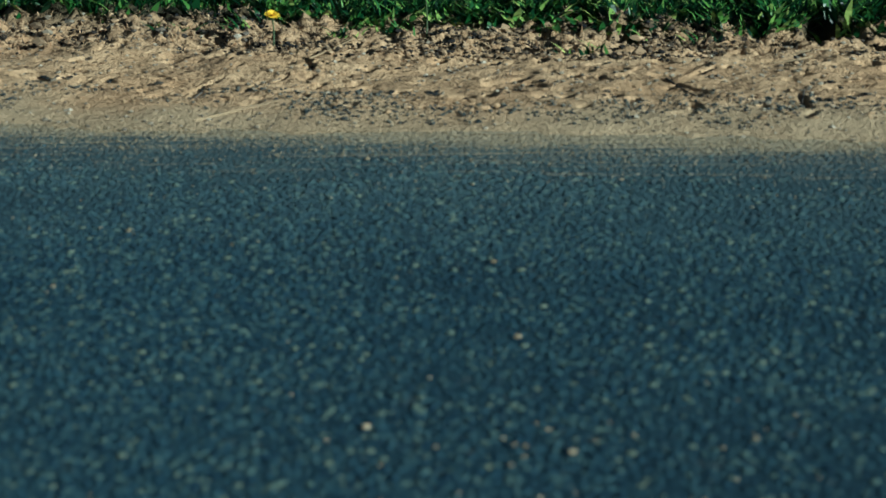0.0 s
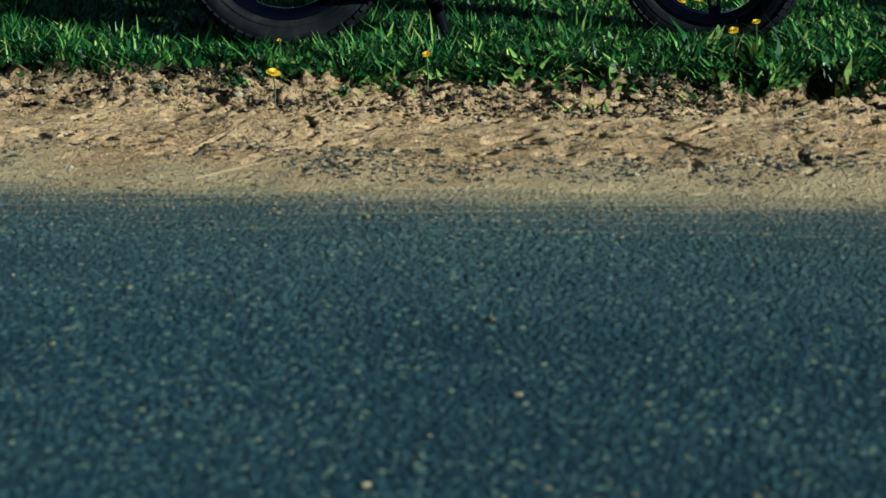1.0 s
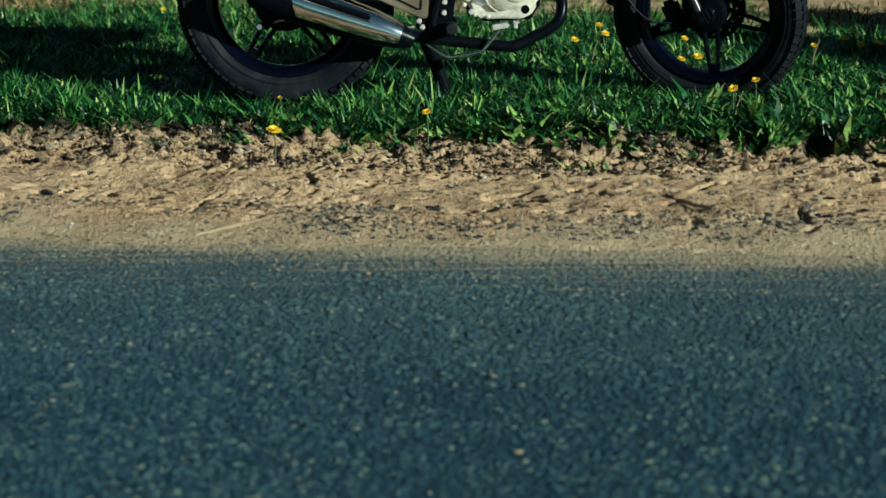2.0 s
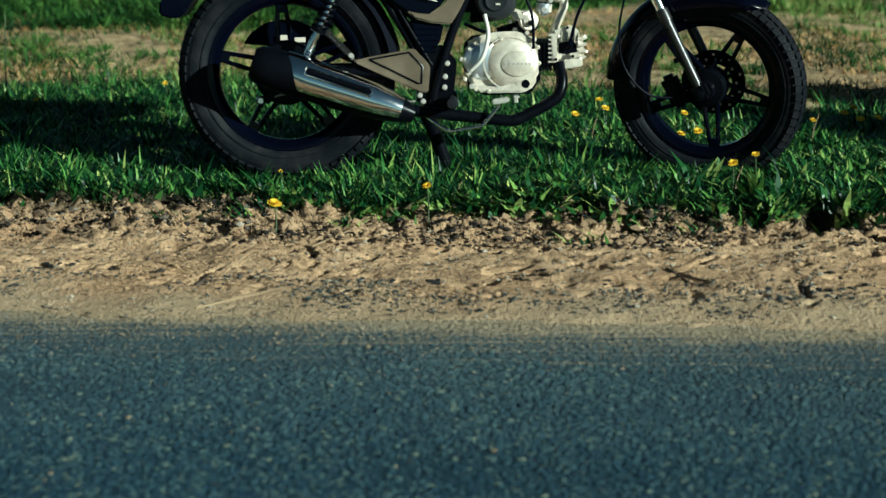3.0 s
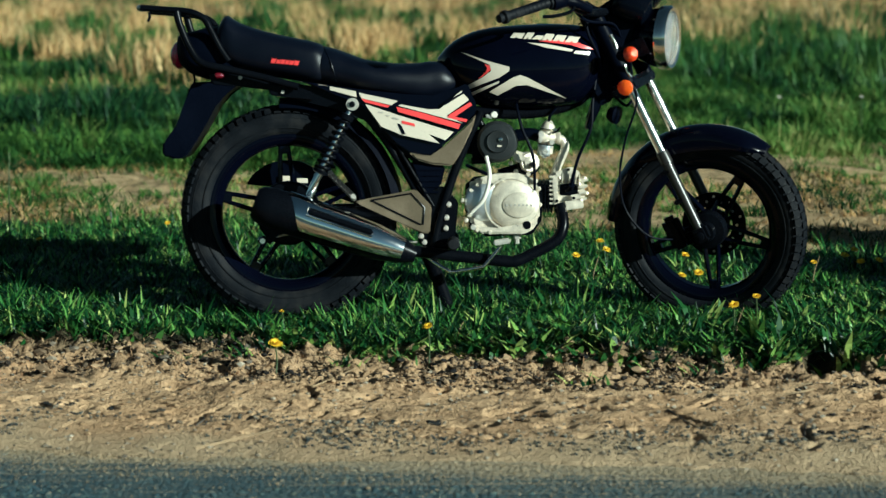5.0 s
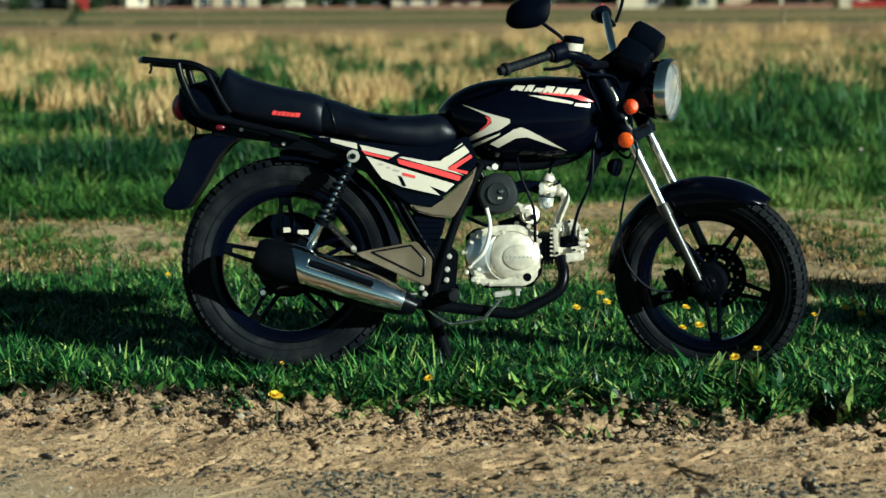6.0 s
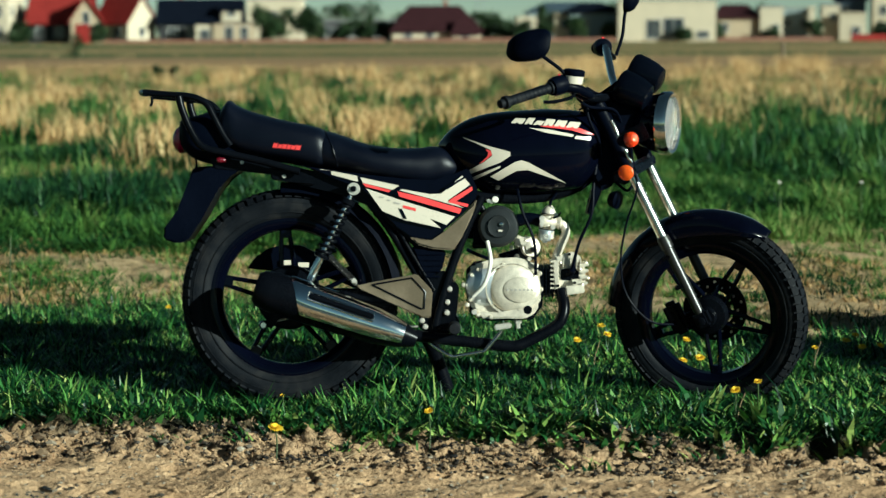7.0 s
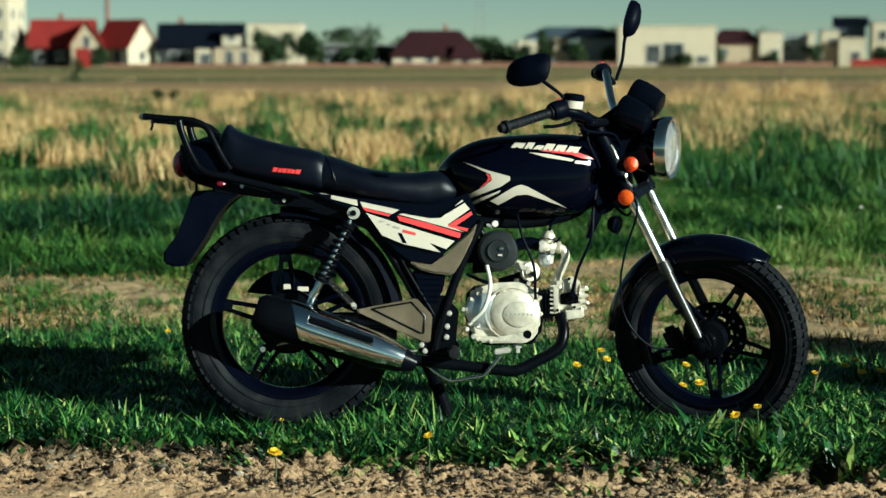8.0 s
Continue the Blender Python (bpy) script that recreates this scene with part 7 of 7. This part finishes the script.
def add_window(parent, x, z, w, h, y, dark=False):
    """A window on the wall that faces the road, with frame, sill and panes."""
    fr = bmesh.new()
    for cx, cz, sx, sz in ((x - w / 2, z, 0.09, h), (x + w / 2, z, 0.09, h), (x, z - h / 2, w + 0.09, 0.09), (x, z + h / 2, w + 0.09, 0.09), (x, z, 0.06, h)):
        block(fr, (cx, y - 0.04, cz), (sx, 0.1, sz), None, 0)
    win = part("window", fr, SASH, parent, smooth=False)
    part("pane", block(bmesh.new(), (x, y - 0.01, z), (w - 0.05, 0.05, h - 0.05), None, 0), PANE, win, smooth=False)
    part("sill", block(bmesh.new(), (x, y - 0.12, z - h / 2 - 0.06), (w + 0.3, 0.26, 0.06), None, 0.01), SASH, win, smooth=False)


def add_gable_window(parent, y, z, w, h, x):
    """The same on the gable wall that faces along x."""
    fr = bmesh.new()
    for cy, cz, sy, sz in ((y - w / 2, z, 0.09, h), (y + w / 2, z, 0.09, h), (y, z - h / 2, w + 0.09, 0.09), (y, z + h / 2, w + 0.09, 0.09)):
        block(fr, (x + 0.04, cy, cz), (0.1, sy, sz), None, 0)
    win = part("window", fr, SASH, parent, smooth=False)
    part("pane", block(bmesh.new(), (x + 0.01, y, z), (0.05, w - 0.05, h - 0.05), None, 0), PANE, win, smooth=False)


def make_house(name, x, y, turn, ln, wd, eave, ridge, wall, roof, label, windows=(), gable_windows=(), hip=0.0, chimney=None, flat=False):
    """A house of walls under a gable, hip or flat roof; its length runs along its own x."""
    h = thing(name, pose(x, y, -0.05, 0, 0, turn), label, "building", "houses of the village")
    a, b = ln / 2, wd / 2
    bm = bmesh.new()
    slab(bm, [(-a, 0), (a, 0), (a, eave), (-a, eave)], -b, b, 0)
    if not hip and not flat:
        for sx in (-1, 1):
            v = [bm.verts.new(p) for p in ((sx * a, -b, eave), (sx * a, b, eave), (sx * a, 0, ridge - 0.15), (sx * (a - 0.3), -b, eave), (sx * (a - 0.3), b, eave), (sx * (a - 0.3), 0, ridge - 0.15))]
            for f in ((0, 1, 2), (3, 4, 5), (0, 3, 5, 2), (1, 4, 5, 2)):
                bm.faces.new([v[i] for i in f])
    part("wall", bm, wall, h, smooth=False)
    bm = bmesh.new()
    o = 0.45
    if flat:
        block(bm, (0, 0, eave + 0.12), (ln + 0.3, wd + 0.3, 0.24), None, 0.03)
    else:
        drop = (ridge - eave) / b * o
        for th in (0, -0.18):
            v = [bm.verts.new(p) for p in ((-a - o, -b - o, eave - drop + th), (a + o, -b - o, eave - drop + th), (a + o - hip, 0, ridge + th), (-a - o + hip, 0, ridge + th), (-a - o, b + o, eave - drop + th), (a + o, b + o, eave - drop + th))]
            fs = [(0, 1, 2, 3), (4, 3, 2, 5)] + ([(1, 5, 2), (0, 3, 4)] if hip else [])
            for f in fs:
                bm.faces.new([v[i] for i in f])
            if th == 0:
                top = v
        for p, q in ((0, 1), (4, 5)) + (((1, 5), (0, 4)) if hip else ((1, 2), (2, 5), (0, 3), (3, 4))):
            bm.faces.new((top[p], top[q], v[q], v[p]))
    rf = part("roof", bm, roof, h, smooth=False)
    if chimney:
        part("chimney", block(bmesh.new(), (chimney, 0.6, ridge + 0.1), (0.6, 0.6, 1.5), None, 0.03), BRICK, rf, smooth=False)
    for wx, wz, ww, wh in windows:
        add_window(h, wx, wz, ww, wh, -b)
    for wy, wz, ww, wh in gable_windows:
        add_gable_window(h, wy, wz, ww, wh, a)
    return h


Y = 285.0
make_house("apartment_block", -67.6, Y + 4, -6, 12.5, 8.0, 13.4, 15, PLASTER, SLATE, "white four-storey apartment block with a dark roof", [(x, z, 1.3, 1.5) for z in (1.7, 4.6, 7.6, 10.6) for x in (-4, -1, 2, 4.8)], [(y, z, 1.0, 1.4) for z in (4.6, 7.6, 10.6) for y in (-2, 2)], hip=2.0)
make_house("house", -54.6, Y + 3, -4, 8.6, 6.0, 3.4, 6.9, DARKW, RED_TILE, "house with a steep red tiled roof, front coloured dark as shaded", [(-2.6, 1.6, 1.3, 1.4), (0.2, 1.6, 1.3, 1.4)], chimney=-0.5)
make_house("house", -50.6, Y + 0.5, -84, 7.0, 4.3, 3.5, 6.6, TAN, RED_TILE, "tan gabled house wing with a red roof", [], [(0, 3.6, 0.9, 1.7), (-1.1, 1.3, 0.8, 1.2)])
make_house("house", -45.2, Y, -38, 6.6, 5.4, 3.3, 6.8, PLASTER, RED_TILE, "white gabled house with a red roof", [(-1.6, 1.5, 1.2, 1.3), (1.2, 1.4, 1.6, 1.9)], [(0, 1.6, 1.0, 1.3)])
make_house("house", -34.6, Y + 2, 3, 11.6, 7.4, 3.2, 6.3, DARKW, SLATE, "house with a dark roof and dormers, front coloured dark as shaded", [(-3.8, 1.6, 1.4, 1.4), (-1.2, 1.6, 1.4, 1.4)], chimney=-3.0)
make_house("annex", -29.4, Y - 3.2, 3, 5.4, 4.0, 2.7, 3, TAN, SLATE, "low tan annex with two dark openings", [(-0.6, 1.35, 1.2, 1.9), (1.5, 1.35, 1.1, 1.9)], flat=True)
make_house("garage", -33.4, Y - 3.0, 3, 2.6, 4.0, 2.6, 3, PLASTER, SLATE, "white flat-roofed garage beside a house", [(0, 1.2, 1.4, 1.5)], flat=True)
make_house("dormer", -30.0, Y - 0.4, 3, 2.6, 3.0, 4.9, 5.5, PLASTER, SLATE, "small white dormer gable on a dark roof", [(0, 4.2, 1.0, 0.8)])
make_house("warehouse", -32.0, 385.0, 0, 10.2, 12, 7.8, 9, PLASTER, GREYW, "white flat-roofed warehouse behind trees", [(x, 5.2, 1.2, 1.0) for x in (-3, 0, 3)], flat=True)
make_house("shed_row", -12.9, Y + 14, 2, 11.5, 5, 3.1, 3.6, DARKW, GREYW, "low dark sheds with flat grey roofs", [(-3.8, 1.5, 1.6, 1.5), (-0.5, 1.5, 1.6, 1.5), (3.0, 1.5, 1.6, 1.5)], flat=True)
make_house("house", -1.2, Y, 4, 12.4, 9.0, 1.9, 5.2, PLASTER, BROWN_TILE, "white bungalow under a dark red hipped roof", [(-4.0, 1.1, 1.2, 1.0), (-1.0, 1.1, 1.2, 1.0), (2.8, 1.1, 1.4, 1.0)], hip=3.0, chimney=1.6)
make_house("house_wing", 3.0, Y - 4.2, 4, 3.4, 3.0, 1.7, 3.4, PLASTER, BROWN_TILE, "small white wing with a dark red roof", [(0, 1.0, 1.2, 0.9)], hip=1.2)
make_house("shed", 11.9, Y + 2, 0, 3.4, 4, 3.4, 4, PLASTER, PLASTER, "small pale shed with flat roof", [(0, 1.5, 1.4, 1.2)], flat=True)
make_house("shed", 17.6, Y + 4, 0, 3.0, 4, 3.8, 4, PLASTER, TAN, "small pale shed with flat roof", [(0, 2.6, 1.4, 1.2)], flat=True)
make_house("house", 21.6, Y + 5, 2, 7.6, 8, 4.4, 5.6, BLUEW, SLATE, "pale blue-grey house with a low dark roof", [(-2.2, 2.6, 2.6, 1.0), (1.4, 1.4, 1.4, 1.3)], hip=2.5)
make_house("hangar", 25.5, 395.0, 0, 18.0, 12, 5.6, 7.4, BLUEW, NAVYW, "long low dark-roofed hangar far behind the village", [(-4, 3.0, 1.6, 1.6), (4, 3.0, 1.6, 1.6)], hip=4.0)
make_house("hall", 31.6, Y, -3, 13.6, 10, 5.5, 6, PLASTER, PLASTER, "long white hall with dark gate openings", [(-1.9, 1.8, 1.9, 2.6), (0.9, 1.9, 2.9, 2.8), (5.0, 1.0, 1.6, 1.0)], flat=True)
make_house("house", 41.8, Y + 2, -2, 6.6, 7.0, 3.6, 5.3, TAN, BROWN_TILE, "tan house with a dark red roof", [(-1.9, 2.0, 1.2, 1.2)], hip=2.0)
make_house("house", 46.6, Y + 1, -4, 3.2, 7.0, 4.8, 5, PLASTER, GREYW, "narrow cream flat-roofed house with small windows", [(0.6, 1.6, 1.0, 1.6)], flat=True)
make_house("house", 50.6, Y + 4, -6, 5.4, 7.0, 4.5, 5, BLUEW, GREYW, "blue-grey flat-roofed house with two windows", [(-1.2, 2.6, 1.2, 1.2), (1.3, 2.6, 1.2, 1.2)], flat=True)
make_house("house", 51.9, Y - 2.5, -6, 0.9, 3.0, 4.6, 5, PLASTER, PLASTER, "slim cream stair tower before a house", [], flat=True)
make_house("house", 55.2, Y + 1, -8, 2.4, 7.0, 5.0, 6, PLASTER, GREYW, "tall white flat-roofed house with small windows", [(0.3, 3.4, 0.9, 1.0)], flat=True)
make_house("house", 57.9, Y - 1, -8, 3.6, 6.0, 3.8, 4.4, PLASTER, PLASTER, "low white flat-roofed house with a window", [(0.5, 1.5, 1.2, 1.1)], flat=True)
make_house("house", 59.6, Y + 8, -10, 4.2, 7.0, 6.1, 7.2, NAVYW, SLATE, "dark blue-grey house with a dark roof", [(-1.0, 4.2, 1.1, 1.2), (0.9, 2.0, 1.1, 1.2)])
make_house("house", 64.5, Y + 4, -8, 5.2, 7.0, 6.2, 7, PLASTER, GREYW, "tall white flat-roofed house with small windows", [(-1.2, 2.0, 1.2, 1.4), (-1.2, 4.4, 1.2, 1.4)], flat=True)

for x0, x1, hgt, mat, label in ((-47.0, -8.0, 0.5, BRICK, "low brick garden wall"), (-7.0, 24.0, 0.6, BRICK, "low brick garden wall"), (38.0, 54.0, 0.6, BRICK, "low brick garden wall"), (56.5, 70.0, 0.95, RED_TILE, "low orange-red wall")):
    ob = part("garden_wall", block(bmesh.new(), ((x0 + x1) / 2, Y - 8, hgt / 2 - 0.05), (x1 - x0, 0.3, hgt), None, 0.04), mat, smooth=False)
    tagged(ob, label + " in front of the houses", "wall", "garden walls")
ob = part("utility_box", block(bmesh.new(), (-50.3, Y - 6, 1.3), (1.9, 0.8, 2.7), None, 0.05), RED_TILE, smooth=False)
tagged(ob, "red site cabin standing before a house", "cabin")
mast = bmesh.new()
lathe(mast, [(0.42, 0), (0.34, 8), (0.30, 15.5)], (-55.3, 330, 0), (0, 0, 1), (1, 0, 0), 16)
tagged(part("chimney_stack", mast, BRICK), "tall slim brick chimney behind the houses", "chimney")
py = bmesh.new()
for sx in (-1, 1):
    for sy in (-1, 1):
        tube(py, [(10.5 + sx * 1.8, 560 + sy * 1.8, 0), (10.5 + sx * 0.3, 560 + sy * 0.3, 24)], 0.09, 5, 1)
for i in range(9):
    z, w = 2.6 * i, 1.8 - 0.163 * i
    for sx in (-1, 1):
        tube(py, [(10.5 + sx * w, 558.4 + 0.15 * i, z), (10.5 - sx * (w - 0.16), 558.5 + 0.15 * i, z + 2.6)], 0.05, 4, 1)
tagged(part("lattice_mast", py, GREYW, smooth=False), "thin grey lattice mast far behind the village", "mast")

for px, d, h, w, con in ((-58.5, 296, 4.6, 3.0, 0), (-26.0, 294, 5.2, 4.0, 0), (-23.2, 292, 4.6, 4.4, 0), (-20.2, 296, 4.9, 4.0, 0), (-17.0, 318, 6.2, 5.5, 0), (-13.2, 330, 7.0, 7.0, 0), (-9.0, 300, 3.0, 3.0, 0), (-15, 292, 2.6, 3.0, 0),
                         (7.0, 292, 4.0, 4.0, 0), (9.6, 298, 3.6, 3.6, 0), (5.6, 320, 4.6, 3.4, 0), (13.9, 282, 5.0, 2.3, 1), (18.6, 281, 3.4, 3.4, 0), (16.2, 300, 4.4, 3, 0), (46.0, 281, 1.8, 2.2, 0), (52.0, 281, 3.2, 2.2, 0), (25.5, 300, 5.6, 4, 0),
                         (33.5, 279, 1.6, 2.0, 0), (61.5, 281, 2.4, 2.4, 0), (48.0, 300, 5.2, 4, 0), (-41.0, 300, 5.4, 4.0, 0), (-6.0, 305, 4.2, 4.2, 0),
                         (-61.0, 292, 5.6, 3.4, 0), (-59.5, 281, 2.6, 3.0, 0), (-48.3, 282, 3.0, 2.0, 0), (-40.6, 292, 6.0, 3.2, 0), (-36.5, 300, 6.8, 4.4, 0), (-25.0, 282, 3.6, 3.2, 0), (-18.6, 284, 3.8, 3.6, 0), (-11.5, 284, 3.0, 3.4, 0), (-8.3, 288, 3.4, 3.0, 0), (11.0, 283, 2.8, 3.2, 0), (23.8, 283, 2.4, 2.4, 0), (38.6, 282, 2.6, 2.2, 0)):
    make_tree("tree", px, d, h, w, 0.24, 800, "dark green conifer in the village" if con else "leafy green tree in the village", "tree", "trees of the village", 0.1, bool(con))
xy = np.stack([rng.uniform(-75, 75, 9000), rng.uniform(90, 276, 9000)], -1)
keep = fbm(xy[:, 0] * 0.012, xy[:, 1] * 0.07, 91, 3) > 0.1
tagged(blades("far_grass", xy[keep], 0.13, 0.10, FIELD, 0.5, splay=0.4), "grass strips of the distant field", "grass", kind="stuff")
